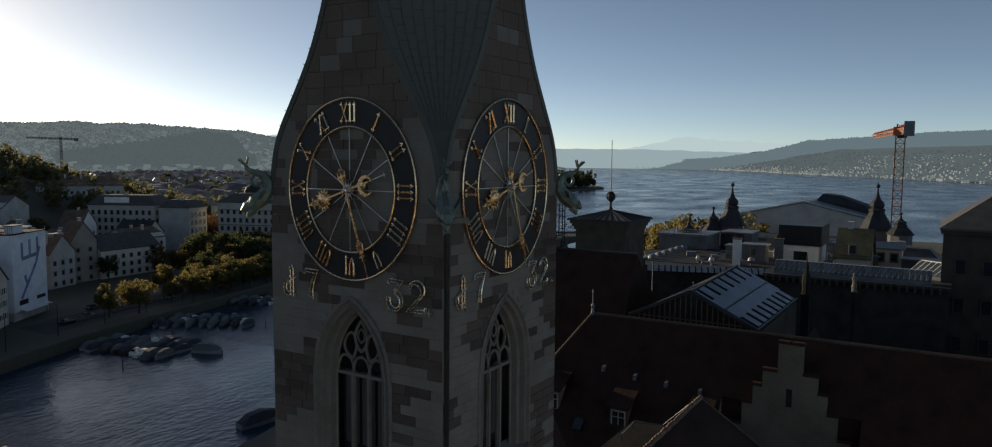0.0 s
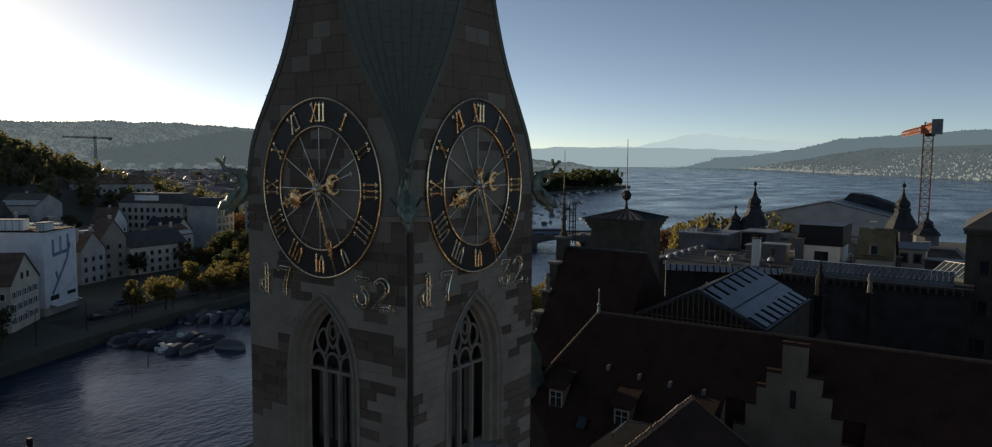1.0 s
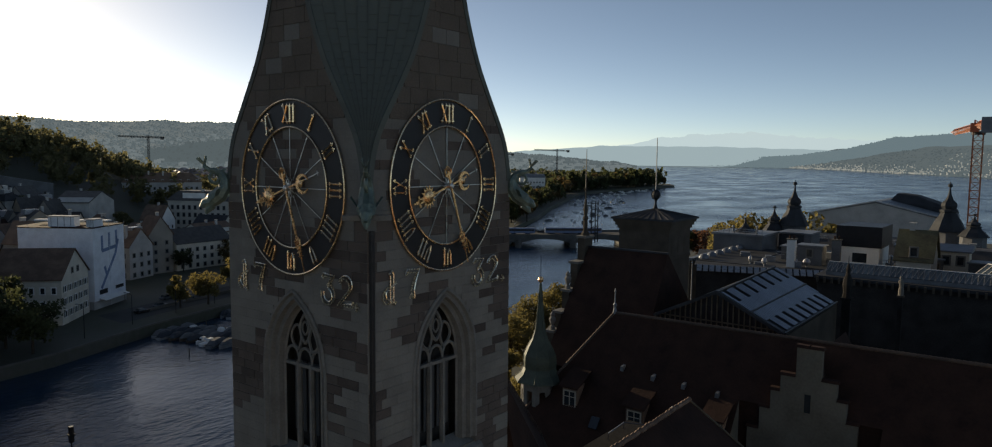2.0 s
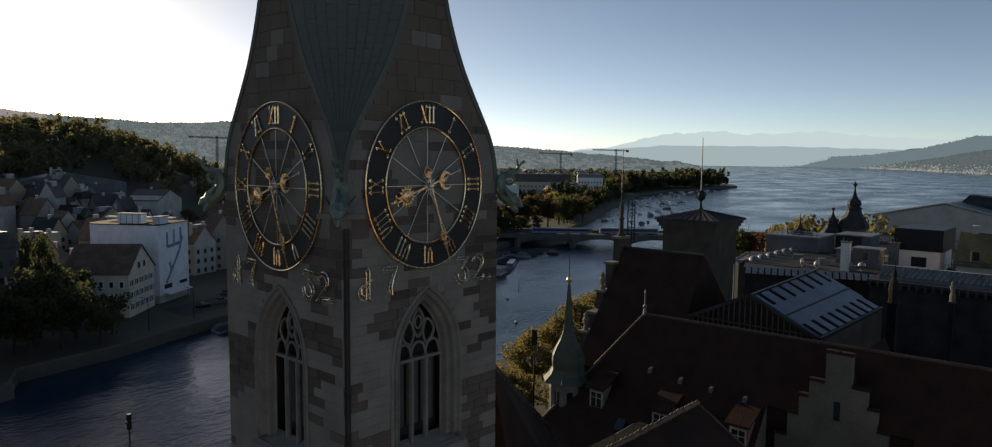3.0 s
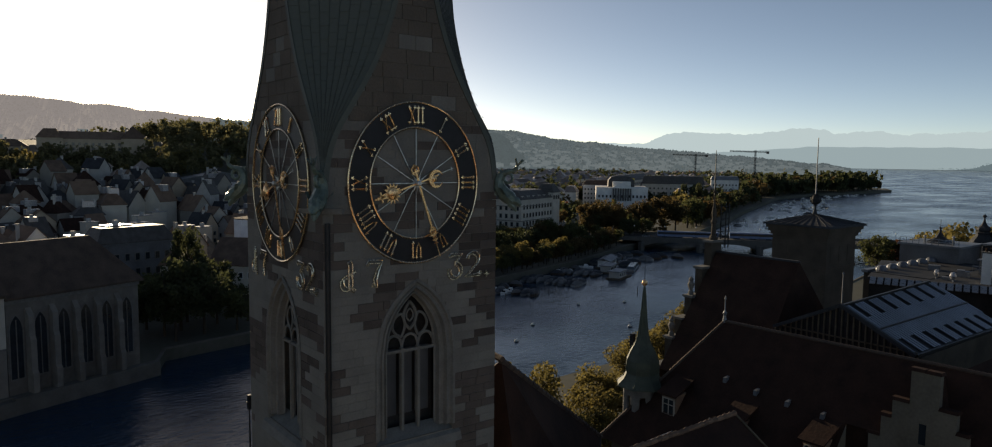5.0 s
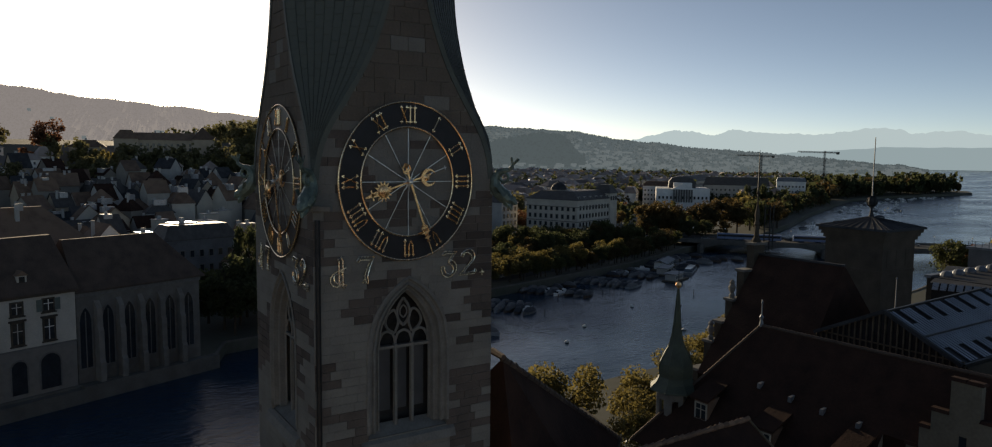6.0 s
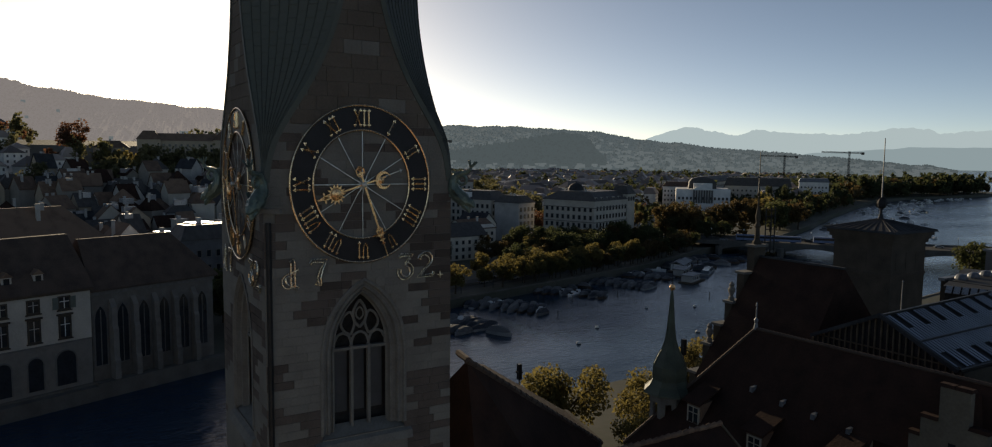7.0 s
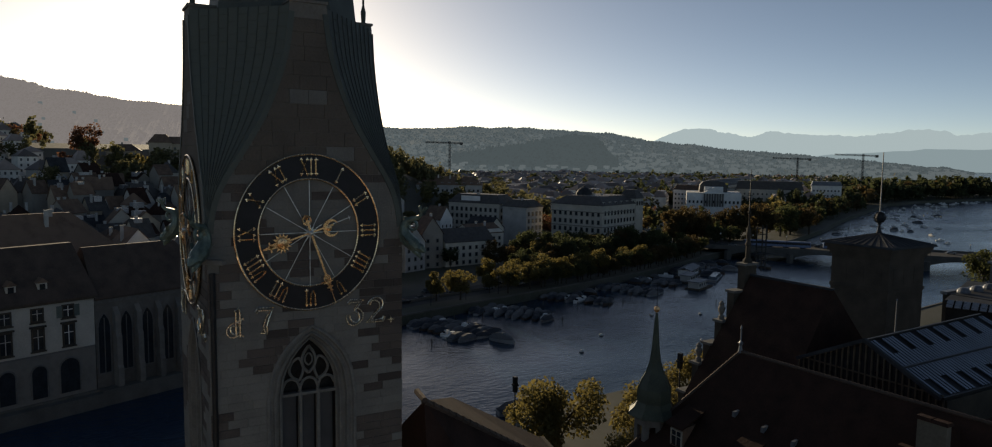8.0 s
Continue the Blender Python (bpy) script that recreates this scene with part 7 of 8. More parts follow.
FAR_LEAVES = {"olive": ([], []), "bronze": ([], []), "gold_far": ([], []), "green": ([], []), "dark": ([], []), "red": ([], [])}


def far_tree(kind, x, y, k, z):
    """A tree too far off to count: a ragged crown of leaf clumps and a stem, joined with the others."""
    v, f = FAR_LEAVES[kind]
    h, r = (14 if kind in ("dark", "olive") else 11) * k, 5.2 * k
    cl = [(rng.gauss(0, 0.42) * r, rng.gauss(0, 0.42) * r, h * (0.62 + rng.uniform(-0.28, 0.3))) for _ in range(9)]
    few = math.hypot(x, y) > 800
    for _ in range(80 if few else 190):
        c = cl[rng.randrange(9)]
        p = Vector((x + c[0] + rng.gauss(0, 0.17) * r, y + c[1] + rng.gauss(0, 0.17) * r, z + c[2] + rng.gauss(0, 0.09) * h))
        a = Vector((rng.gauss(0, 1), rng.gauss(0, 1), rng.gauss(0, 1))).normalized()
        b = a.orthogonal().normalized()
        q = a.cross(b)
        s_ = rng.uniform(0.55, 1.15) * k * (1.5 if few else 1)
        n = len(v)
        v += [tuple(p + b * s_), tuple(p + q * s_), tuple(p - b * s_), tuple(p - q * s_)]
        f.append((n, n + 1, n + 2, n + 3))
    n = len(v)
    v += [(x - 0.3, y, z - 0.5), (x + 0.3, y, z - 0.5), (x + 0.1, y, z + h * 0.6), (x - 0.1, y, z + h * 0.6)]
    f.append((n, n + 1, n + 2, n + 3))


def tree(kind, x, y, k=1.0, z=3.0):
    if (-450 < x < -395 and 88 < y < 166) or (x < -513 and -20 < y < 125):
        return None  # the broad hall's plot, and the open sky behind the school
    # hillside trees swap to the leaves lightened for haze
    if kind in ("dark", "green") and x < -330 and y < 420:
        kind = "olive"
    sq = SQUARE @ Vector((x, y, 0))
    if abs(sq.x) < 33 and -185 < sq.y < 50 and not (kind in ("gold_far", "bronze") and k > 1.6):
        return None  # the open square before the opera house
    if math.hypot(x, y) > 420 and kind != "gold" and (k < 1.6 or math.hypot(x, y) > 700):
        return far_tree(kind, x, y, k, z)
    src = KINDS[kind][rng.randrange(len(KINDS[kind]))]
    m = pose(x, y, z, 0, 0, rng.uniform(0, 360))
    if src.name in USED:
        o = copy_thing(src, m)
    else:
        USED.add(src.name)
        o = src
        o.matrix_basis = m
    j = k * rng.uniform(0.92, 1.08)
    o.scale = (j, j, j * rng.uniform(0.92, 1.1))
    return o


SQUARE = pose(-432, 484, 0, 0, 0, 46).inverted()
# near bank
for x, y, k in ((-62, 59.4, 1.62), (-56, 72, 1.5), (-63, 82, 0.95), (-68, 94, 1.1), (-72, 106, 1.4), (-78, 122, 1.4), (-84, 142, 1.3), (-51, 84, 1.1), (-88, 160, 1.2), (-92, 178, 1.2), (-48, 64, 1.1)):
    tree("gold", x, y, k)
for x, y, k in ((-112, 330, 1.1), (-105, 345, 1.2), (-95, 352, 1.1), (-84, 346, 1.2), (-75, 356, 1.1), (-66, 350, 1.0), (-58, 262, 1.3), (-50, 268, 1.2), (-45, 276, 1.2), (-38, 284, 1.3), (-28, 290, 1.2), (-66, 296, 1.2), (10, 300, 1.2), (-15, 306, 1.3)):
    tree(rng.choice(["gold_far", "gold_far", "green", "red"]), x, y, k)
for x, y, k in ((-52, 240, 2.8), (-62, 232, 2.3), (-68, 236, 2.2), (-57, 230, 2.2), (-74, 240, 2.1)):
    tree("gold_far", x, y, k)
# tall golden planes at the bridge head and dark ones along the quay
for x, y, k in ((-281, 293, 1.85), (-276, 300, 2.05), (-268, 301, 1.75), (-288, 342, 1.65), (-285, 351, 1.85), (-282, 361, 2.05), (-277, 366, 1.95), (-283, 414, 1.65)):
    tree("bronze", x, y, k)
for x, y, k in ((-283, 386, 1.7), (-286, 399, 1.65), (-297, 408, 1.6), (-474, 538, 2.3)):
    tree("green", x, y, k)
for x, y, k in ((-400, 532, 1.65), (-394, 545, 1.65)):
    tree("dark", x, y, k).scale = (0.55, 0.55, 1.75)
for x, y, k, kd in ((-113, 285, 1.45, "green"), (-104, 292, 1.3, "red"), (-97, 300, 1.3, "gold_far")):
    tree(kd, x, y, k)
# far bank quay row
for x, y, k in ((-192, 101, 1.0), (-190, 109, 0.95), (-209, 130, 0.9), (-204, 137, 0.95), (-206, 143, 0.9), (-203, 150, 1.0), (-212, 156, 0.95)):
    tree("gold_far", x, y, k)
for x, y, k in ((-214, 146, 0.8), (-217, 153, 0.85), (-220, 161, 0.85), (-223, 169, 0.8), (-226, 178, 0.85), (-230, 187, 0.9), (-233, 196, 0.9), (-236, 204, 0.9)):
    tree(rng.choice(["bronze", "green", "dark"]), x, y, k)
for i in range(16):
    tree(rng.choice(["dark", "green", "bronze"]), -238 - rng.uniform(0, 28), 160 + i * 6.5, rng.uniform(0.9, 1.2))
for i in range(26):
    tree(rng.choice(["dark", "green", "bronze", "dark", "bronze"]), -262 - rng.uniform(0, 45) - i * 2.0, 285 + i * 5, rng.uniform(1.0, 1.35))
for x, y, k in ((-166, 36, 1.0), (-170, 44, 1.1), (-173, 35, 1.1), (-169, 52, 0.95), (-177, 40, 1.15), (-179, 50, 1.0), (-183, 33, 1.1), (-186, 44, 1.15), (-178, 58, 0.8), (-190, 52, 1.0), (-176, 28, 1.0)):
    tree(rng.choice(["dark", "dark", "green"]), x, y, k * 1.08)
tree("dark", -200, 48.5, 1.55).scale = (0.8, 0.8, 1.75)
for x, y, k in ((-300, 262, 1.2), (-312, 275, 1.3), (-330, 300, 1.3), (-345, 330, 1.35), (-372, 392, 1.5), (-360, 380, 1.3), (-352, 468, 1.5), (-366, 488, 1.55), (-380, 505, 1.5), (-340, 450, 1.2), (-258, 212, 1.1), (-252, 190, 1.05), (-232, 168, 1.1)):
    tree("gold_far", x, y, k)
for i in range(58):
    y = rng.uniform(140, 285)
    tree(rng.choice(["green", "dark", "dark", "bronze", "bronze"]), bank_x(y) - rng.uniform(22, 50), y, rng.uniform(0.8, 1.2) if y < 185 else rng.uniform(0.5, 0.85))
for i in range(26):
    y = 124 + i * 5.8
    if i % 5 != 2:
        tree("gold_far" if y < 190 else rng.choice(["gold_far", "bronze", "bronze"]), bank_x(y) - rng.uniform(4, 9), y, rng.uniform(0.75, 1.0))
for i in range(24):
    y = 150 + i * 5.3 + rng.uniform(-1.5, 1.5)
    tree(rng.choice(["green", "bronze", "green", "dark"]), bank_x(y) - rng.uniform(2.5, 4.5), y, rng.uniform(0.5, 0.72))
leafy = random.Random(21)
for i in range(95):  # planes along the promenade beyond the bridge
    y = leafy.uniform(296, 690)
    tree(leafy.choice(["bronze", "dark", "green", "bronze"]), bank_x(y) - leafy.uniform(7, 46), y, leafy.uniform(0.85, 1.25))
for i in range(34):  # tall uneven trees towards the point
    y = leafy.uniform(640, 1130)
    tree(leafy.choice(["dark", "green", "dark", "bronze"]), bank_x(y) - leafy.uniform(8, 30), y, leafy.uniform(1.1, 2.1))
for i in range(620):
    y = rng.uniform(-60, 320)
    x = -rng.uniform(430, 640)
    if (y < 20 and x > -540) or (x > -512 and 36 < y < 112 and x < -480) or (y < 115 and x < -500):
        continue
    tree(rng.choice(["dark", "dark", "green"]), x, y, rng.uniform(0.7, 1.35) * (0.75 if 30 < y < 115 and x > -500 else 1.0), slope_z(x, y))
for i in range(150):
    x, y = -rng.uniform(335, 450), rng.uniform(135, 330)
    if (x + 349) ** 2 + (y - 206) ** 2 > 900 and (x + 440) ** 2 + (y - 230) ** 2 > 500 and (x + 338) ** 2 + (y - 172) ** 2 > 120:
        tree(rng.choice(["dark", "green", "dark", "gold_far"]), x, y, rng.uniform(0.6, 1.05), slope_z(x, y) - 0.5)
tree("red", -505, 6, 1.95, slope_z(-505, 6))
for i in range(75):
    x, y = -rng.uniform(432, 492), rng.uniform(14, 130)
    tree(rng.choice(["dark", "green", "green", "gold_far"]), x, y, rng.uniform(0.8, 1.35), slope_z(x, y) - 2)
sh = house(-505, 75, 81, 62, 14, 11, 5, OCHRE, BROWN_ROOF, "long school building with end pavilions on the hill", 3, 16, 0, WIN_SMALL, z=slope_z(-505, 74) + 1, flat=0.1, chimneys=3, name="school")
for q, top, keep in ((-25, 17.4, 0.45), (21, 20.0, 0.05)):
    part("pavilion", Shape().box(q - 7, q + 7, -8.6, 8.6, 0, 12), OCHRE, sh)
    part("pavilion_roof", hip_roof(14, 17.2, 12, top, 0.5, keep).moved(pose(q, 0, 0)), BROWN_ROOF, sh)
house(-507, 28, 81, 20, 12, 7, 4.5, OCHRE, BROWN_ROOF, "low school annex with a dark hip roof", 2, 6, 0, WIN_SMALL, z=slope_z(-505, 28), flat=0.1, chimneys=1, name="school_annex")
house(-425, 126, 84, 58, 22, 12, 5.5, SHADE_WALL, ZINC, "broad hall with a shallow metal gable roof on the slope", 2, 12, 0, WIN_SMALL, z=21, kind="gable", chimneys=0, name="slope_hall")
house(-440, 230, 61, 46, 14, 9.5, 6, GREY_WALL, BROWN_ROOF, "long dark-roofed institute with dormers on the slope", 2, 14, 0, WIN_SMALL, z=slope_z(-440, 230) - 1, kind="hip", flat=0.1, chimneys=2, dormers=9, name="institute")
# lake promenade and the cape
for i in range(330):
    u = i / 329
    seg = u * 5.0
    pts = [(-274, 385), (-312, 462), (-402, 640), (-476, 800), (-497, 900), (-500, 1148)]
    a, b = pts[int(min(seg, 4.999))], pts[int(min(seg, 4.999)) + 1]
    t = seg - int(min(seg, 4.999))
    tree(rng.choice(["dark", "green", "dark"]), a[0] + (b[0] - a[0]) * t - rng.uniform(3, 40 + 90 * (i % 3 > 0)), a[1] + (b[1] - a[1]) * t, (rng.uniform(0.55, 0.95) if u < 0.5 else rng.uniform(1.0, 1.5)) + 0.7 * u * u * rng.random())
for i in range(26):
    tree(rng.choice(["dark", "dark", "green"]), -502 - rng.uniform(0, 110), 1120 + rng.uniform(-80, 40), rng.uniform(1.3, 1.9))
for i in range(90):
    y = 820 + 315 * rng.random()
    tree(rng.choice(["dark", "dark", "green"]), bank_x(y) - rng.uniform(5, 75), y, rng.uniform(1.3, 2.0))

# ---- town on the far bank ----
WALLS = [CREAM, HOTEL, GREY_WALL, OCHRE, HOTEL, GREY_WALL]
OLD_WALLS = [OLD_STUCCO, GREY_WALL, OCHRE, OLD_STUCCO, OLD_PLASTER]
ROOFS = [BROWN_ROOF, SLATE, BROWN_ROOF, TILE, SLATE, DARK_ZINC]


hill = Shape()
grid = [[(-300 - i * 30, 360 - j * 30, slope_z(-300 - i * 30, 360 - j * 30) - 0.02) for i in range(60)] for j in range(36)]
hill.loft(grid, close=False, caps=False)
solo("old_town_slope", hill, TOWN, "built-up slope behind the old town", "ground", "structure")
placed = []


def free(x, y, r):
    return all((x - a) ** 2 + (y - b) ** 2 > (r + c) ** 2 for a, b, c in placed)


for o_ in list(scene.objects):
    if o_.parent is None and o_.get("category") in ("house", "building", "church", "theatre"):
        p = o_.matrix_basis.translation
        placed.append((p.x, p.y, 15))
placed += [(-425, 112, 22), (-425, 140, 22), (-432, 484, 45), (-400, 440, 40), (-370, 400, 40), (-330, 330, 50), (-455, 520, 40), (-150, 15, 25), (-132, -25, 25), (-220, 82, 20), (-294, 235, 26), (-300, 262, 26), (-356, 196, 20), (-180, 40, 20)]


count = 0
tries = 0
far_w, far_r = Shape(), Shape()
far_g = Shape()
while count < 800 and tries < 30000:
    tries += 1
    if tries < 3500:
        x, y = -rng.uniform(205, 440), rng.uniform(-10, 150)
    else:
        y = rng.uniform(-260, 1000)
        x = -rng.uniform(175, 900 + max(0, y) * 0.5)
    if x > bank_x(y) - (70 if y > 90 else 34):
        continue
    far = math.hypot(x, y)
    w, d = (rng.uniform(7.5, 14), rng.uniform(7, 11)) if y < 140 else (rng.uniform(14, 30), rng.uniform(11, 17))
    if not free(x, y, w * (0.45 if y < 140 else 0.55)) or (x < -500 and -30 < y < 330):
        continue
    placed.append((x, y, w * (0.45 if y < 140 else 0.55)))
    z = slope_z(x, y)
    near = far < (348 if y < 140 else 352)
    if ((x < -428 and 15 < y < 330) or (x < -375 and 140 < y < 330)) and rng.random() < 0.96:
        continue
    rows = rng.randint(2, 4) if y < 140 else rng.randint(3, 5)
    old = y < 140
    if far > 430:
        s_ = Shape().box(-w / 2, w / 2, -d / 2, d / 2, -2, rows * 3.2)
        t_ = hip_roof(w, d, rows * 3.2 + 0.3, rows * 3.2 + rng.uniform(3.5, 6), 0.5, rng.choice([0.0, 0.0, 0.1] if old else [0.0, 0.0, 0.1, 0.5]))
        q_ = pose(x, y, z, 0, 0, rng.choice([20, 110, 112, 95, 130]))
        g_ = Shape()
        for r_ in range(rows):
            for c_ in range(int(w / 2.6)):
                cx_ = -w / 2 + w * (c_ + 0.5) / int(w / 2.6)
                g_.box(cx_ - 0.5, cx_ + 0.5, -d / 2 - 0.06, -d / 2 + 0.02, 0.9 + r_ * 3.1, 2.4 + r_ * 3.1)
            for c_ in range(3):
                cy_ = -d / 2 + d * (c_ + 0.5) / 3
                g_.box(w / 2 - 0.02, w / 2 + 0.06, cy_ - 0.5, cy_ + 0.5, 0.9 + r_ * 3.1, 2.4 + r_ * 3.1)
        far_g.add(g_.moved(q_))
        far_w.add(s_.moved(q_))
        far_r.add(t_.moved(q_))
        count += 1
        continue
    house(x, y, rng.choice([20, 110, 112, 95, 130, 25]) + rng.uniform(-8, 8), w, d, rows * 3.3 + (rng.uniform(0.5, 3.5) if old else 1.5), rng.uniform(4.5, 7.5) if old else rng.uniform(3.5, 6.5), rng.choice(OLD_WALLS if old else WALLS), rng.choice(ROOFS),
          "old town house with a tiled roof" if y < 120 else "apartment house on the far bank", rows if near else 0, int(w / 3.3) if near else 0, 2 if near else 0, WIN_SMALL,
          z=z - 0.3, flat=0.0 if old else rng.choice([0.0, 0.2, 0.5]), kind=rng.choice(["gable", "gable", "cross", "hip"] if old else ["hip", "gable", "cross"]), chimneys=rng.choice([0, 1, 1, 2]) if far < 600 else 0, group="town houses", terrace=old and rng.random() < 0.4)
    count += 1
for i in range(150):
    x, y = -rng.uniform(430, 760), rng.uniform(-200, 25)
    if free(x, y, 1.0):
        tree(rng.choice(["dark", "green", "dark", "red"]), x, y, rng.uniform(0.7, 1.2), slope_z(x, y))
for i in range(60):
    x, y = -rng.uniform(235, 430), rng.uniform(0, 150)
    if free(x, y, 0.5):
        tree(rng.choice(["dark", "green"]), x, y, rng.uniform(0.5, 0.85), slope_z(x, y))
for i in range(900):
    y = rng.uniform(-200, 1500)
    x = -rng.uniform(260, 1100 + y * 0.3)
    if x > bank_x(y) - 70 or not free(x, y, 2):
        continue
    tree(rng.choice(["dark", "green", "green", "bronze", "red"]), x, y, rng.uniform(0.8, 1.4), slope_z(x, y))

for i in range(2600):
    y = rng.uniform(250, 1050)
    x = -rng.uniform(380, 1150)
    if x > bank_x(y) - 45 or not free(x, y, 7):
        continue
    if i % 5 < 1:
        w, d, h = rng.uniform(12, 24), rng.uniform(10, 14), rng.uniform(10, 17)
        placed.append((x, y, 7))
        q_ = pose(x, y, 3, 0, 0, rng.choice([20, 110, 112, 95, 130]))
        far_w.add(Shape().box(-w / 2, w / 2, -d / 2, d / 2, -1, h).moved(q_))
        far_r.add(hip_roof(w, d, h + 0.3, h + rng.uniform(3, 6), 0.5, rng.choice([0.0, 0.1, 0.4])).moved(q_))
        g_ = Shape()
        for r_ in range(int(h / 3.3)):
            for c_ in range(int(w / 3)):
                cx_ = -w / 2 + w * (c_ + 0.5) / int(w / 3)
                for sg in (-1, 1):
                    g_.box(cx_ - 0.55, cx_ + 0.55, sg * (d / 2 + 0.05) - 0.04, sg * (d / 2 + 0.05) + 0.04, 1.0 + r_ * 3.2, 2.6 + r_ * 3.2)
        far_g.add(g_.moved(q_))
    else:
        tree(rng.choice(["dark", "green", "green", "bronze", "dark"]), x, y, rng.uniform(0.9, 1.6))

for kind_, mt in (("olive", LEAF_HAZED), ("bronze", LEAF_BRONZE), ("gold_far", LEAF_GOLD), ("green", LEAF_GREEN), ("dark", LEAF_DARK), ("red", LEAF_RED)):
    v_, f_ = FAR_LEAVES[kind_]
    me_ = bpy.data.meshes.new("park_trees")
    me_.from_pydata(v_, [], f_)
    me_.materials.append(mt)
    tagged(new("park_trees", me_), "distant " + {"olive": "olive brown", "bronze": "bronze", "gold_far": "golden", "green": "olive green", "dark": "dark green", "red": "reddish"}[kind_] + " trees among the houses", "trees", kind="stuff")

# lamps, a low wall and cars along the far quay
quay = random.Random(31)
for i in range(13):
    y = 66 + i * 15
    lp = thing("street_lamp", bank_x(y) - 5.5, y, 3, "tall slim street lamp on the quay", "street lamp", "quay lamps", rz=20)
    part("post", Shape().tube([(0, 0, 0), (0, 0, 8.2)], [0.12, 0.07], 6), IRON, lp)
    part("arm", Shape().tube([(0, 0, 8.1), (-0.9, 0, 8.5), (-2.0, 0, 8.6)], 0.05, 5), IRON, lp)
    part("head", Shape().hull8([(-2.6, -0.16, 8.5), (-1.8, -0.16, 8.5), (-1.8, 0.16, 8.5), (-2.6, 0.16, 8.5), (-2.5, -0.1, 8.68), (-1.8, -0.1, 8.72), (-1.8, 0.1, 8.72), (-2.5, 0.1, 8.68)]), ZINC, lp)
for i in range(9):
    y = 92 + i * 13
    qa, qb = Vector((bank_x(y) - 15, y, 3)), Vector((bank_x(y + 11) - 15, y + 11, 3))
    solo("quay_wall", Shape().bar(qa + Vector((0, 0, 0.45)), qb + Vector((0, 0, 0.45)), 0.4, 0.9), CONCRETE, "low pale concrete wall beside the quay road", "wall", group="quay walls")

# far roofs and gardens that nobody could count
s_w, s_r, s_f = Shape(), Shape(), Shape()
for i in range(1300):
    y = rng.uniform(-250, 1500)
    x = -rng.uniform(620, 1600)
    if x > bank_x(y) - 60 or math.hypot(x, y) > 1650 or y < 200:
        continue
    w, d, h = rng.uniform(8, 20), rng.uniform(8, 14), rng.uniform(7, 15)
    q_ = pose(x, y, slope_z(x, y), 0, 0, rng.uniform(0, 180))
    s_w.add(Shape().box(-w / 2, w / 2, -d / 2, d / 2, -2, h).moved(q_))
    if rng.random() < 0.16:
        s_f.add(Shape().box(-w / 2 - 0.3, w / 2 + 0.3, -d / 2 - 0.3, d / 2 + 0.3, h, h + 0.4).moved(q_))
    else:
        s_r.add(hip_roof(w, d, h + 0.2, h + rng.uniform(3, 6), 0.6, rng.choice([0.0, 0.0, 0.3])).moved(q_))
solo("far_flat_roofs", s_f, SHINY_ROOF, "distant flat metal roofs shining in the low sun", "roofs", "stuff")
solo("far_windows", far_g, TOWN_PANE, "tiny dark windows of the distant houses", "windows", "stuff")
solo("far_houses", s_w.add(far_w), TOWN_WALL, "distant pale house walls of the town", "houses", "stuff")
solo("far_roofs", s_r.add(far_r), TOWN_ROOF, "distant dark roofs of the town", "roofs", "stuff")
woods = []
fv, ff = [], []
for i in range(11000):
    y = rng.uniform(-300, 1700)
    x = -rng.uniform(620, 1700)
    if x > bank_x(y) - 30 or not 760 < math.hypot(x, y) < 1750 or y < 140:
        continue
    z = slope_z(x, y)
    for q in range(8):
        c = Vector((x + rng.gauss(0, 4), y + rng.gauss(0, 4), z + rng.uniform(2, 15)))
        a = Vector((rng.gauss(0, 1), rng.gauss(0, 1), rng.gauss(0, 1))).normalized()
        b = a.orthogonal().normalized()
        e_ = a.cross(b)
        k = rng.uniform(1.2, 2.7)
        m_ = len(fv)
        fv += [tuple(c + b * k), tuple(c + e_ * k), tuple(c - b * k), tuple(c - e_ * k)]
        ff.append((m_, m_ + 1, m_ + 2, m_ + 3))
wme = bpy.data.meshes.new("far_trees")
wme.from_pydata(fv, [], ff)
wme.materials.append(TOWN_TREES)
tagged(new("far_trees", wme), "distant dark garden trees between the houses", "trees", kind="stuff")

# pale villages on the far lake shore
s_v = Shape()
for i in range(2500):
    t = rng.random()
    x = -1950 + 2650 * t + rng.uniform(-40, 40)
    y0 = 4140 - 2208 * max(0, min(1, (x + 1300) / 1400)) ** 1.1
    if x > 100:
        y0 = 1932 - (x - 100) * 0.4
    up = rng.random() ** (1.5 if x > -300 else 3.5) * (1.0 if x > -300 else 0.35)
    y = y0 + 40 + up * 700
    z = 3 + up * 72
    w, h = rng.uniform(1.1, 2.7), rng.uniform(2.4, 5)
    s_v.prism([(x - w, y), (x, y - w), (x + w, y), (x, y + w)], z - 2, z + h)
tv_, tf_ = [], []
for i in range(3600):
    x = rng.uniform(-2000, 700)
    y0 = 4140 - 2208 * max(0, min(1, (x + 1300) / 1400)) ** 1.1 if x <= 100 else 1932 - (x - 100) * 0.4
    up = rng.random()
    c = Vector((x, y0 + 35 + up * 900, 4 + up * 93))
    k = rng.uniform(2.5, 6)
    a = Vector((rng.gauss(0, 1), rng.gauss(0, 1), rng.gauss(0, 0.4))).normalized()
    b = a.orthogonal().normalized()
    e_ = a.cross(b)
    j = len(tv_)
    tv_ += [tuple(c + b * k), tuple(c + e_ * k), tuple(c - b * k), tuple(c - e_ * k)]
    tf_.append((j, j + 1, j + 2, j + 3))
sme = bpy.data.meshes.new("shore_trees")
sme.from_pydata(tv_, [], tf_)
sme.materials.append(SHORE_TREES)
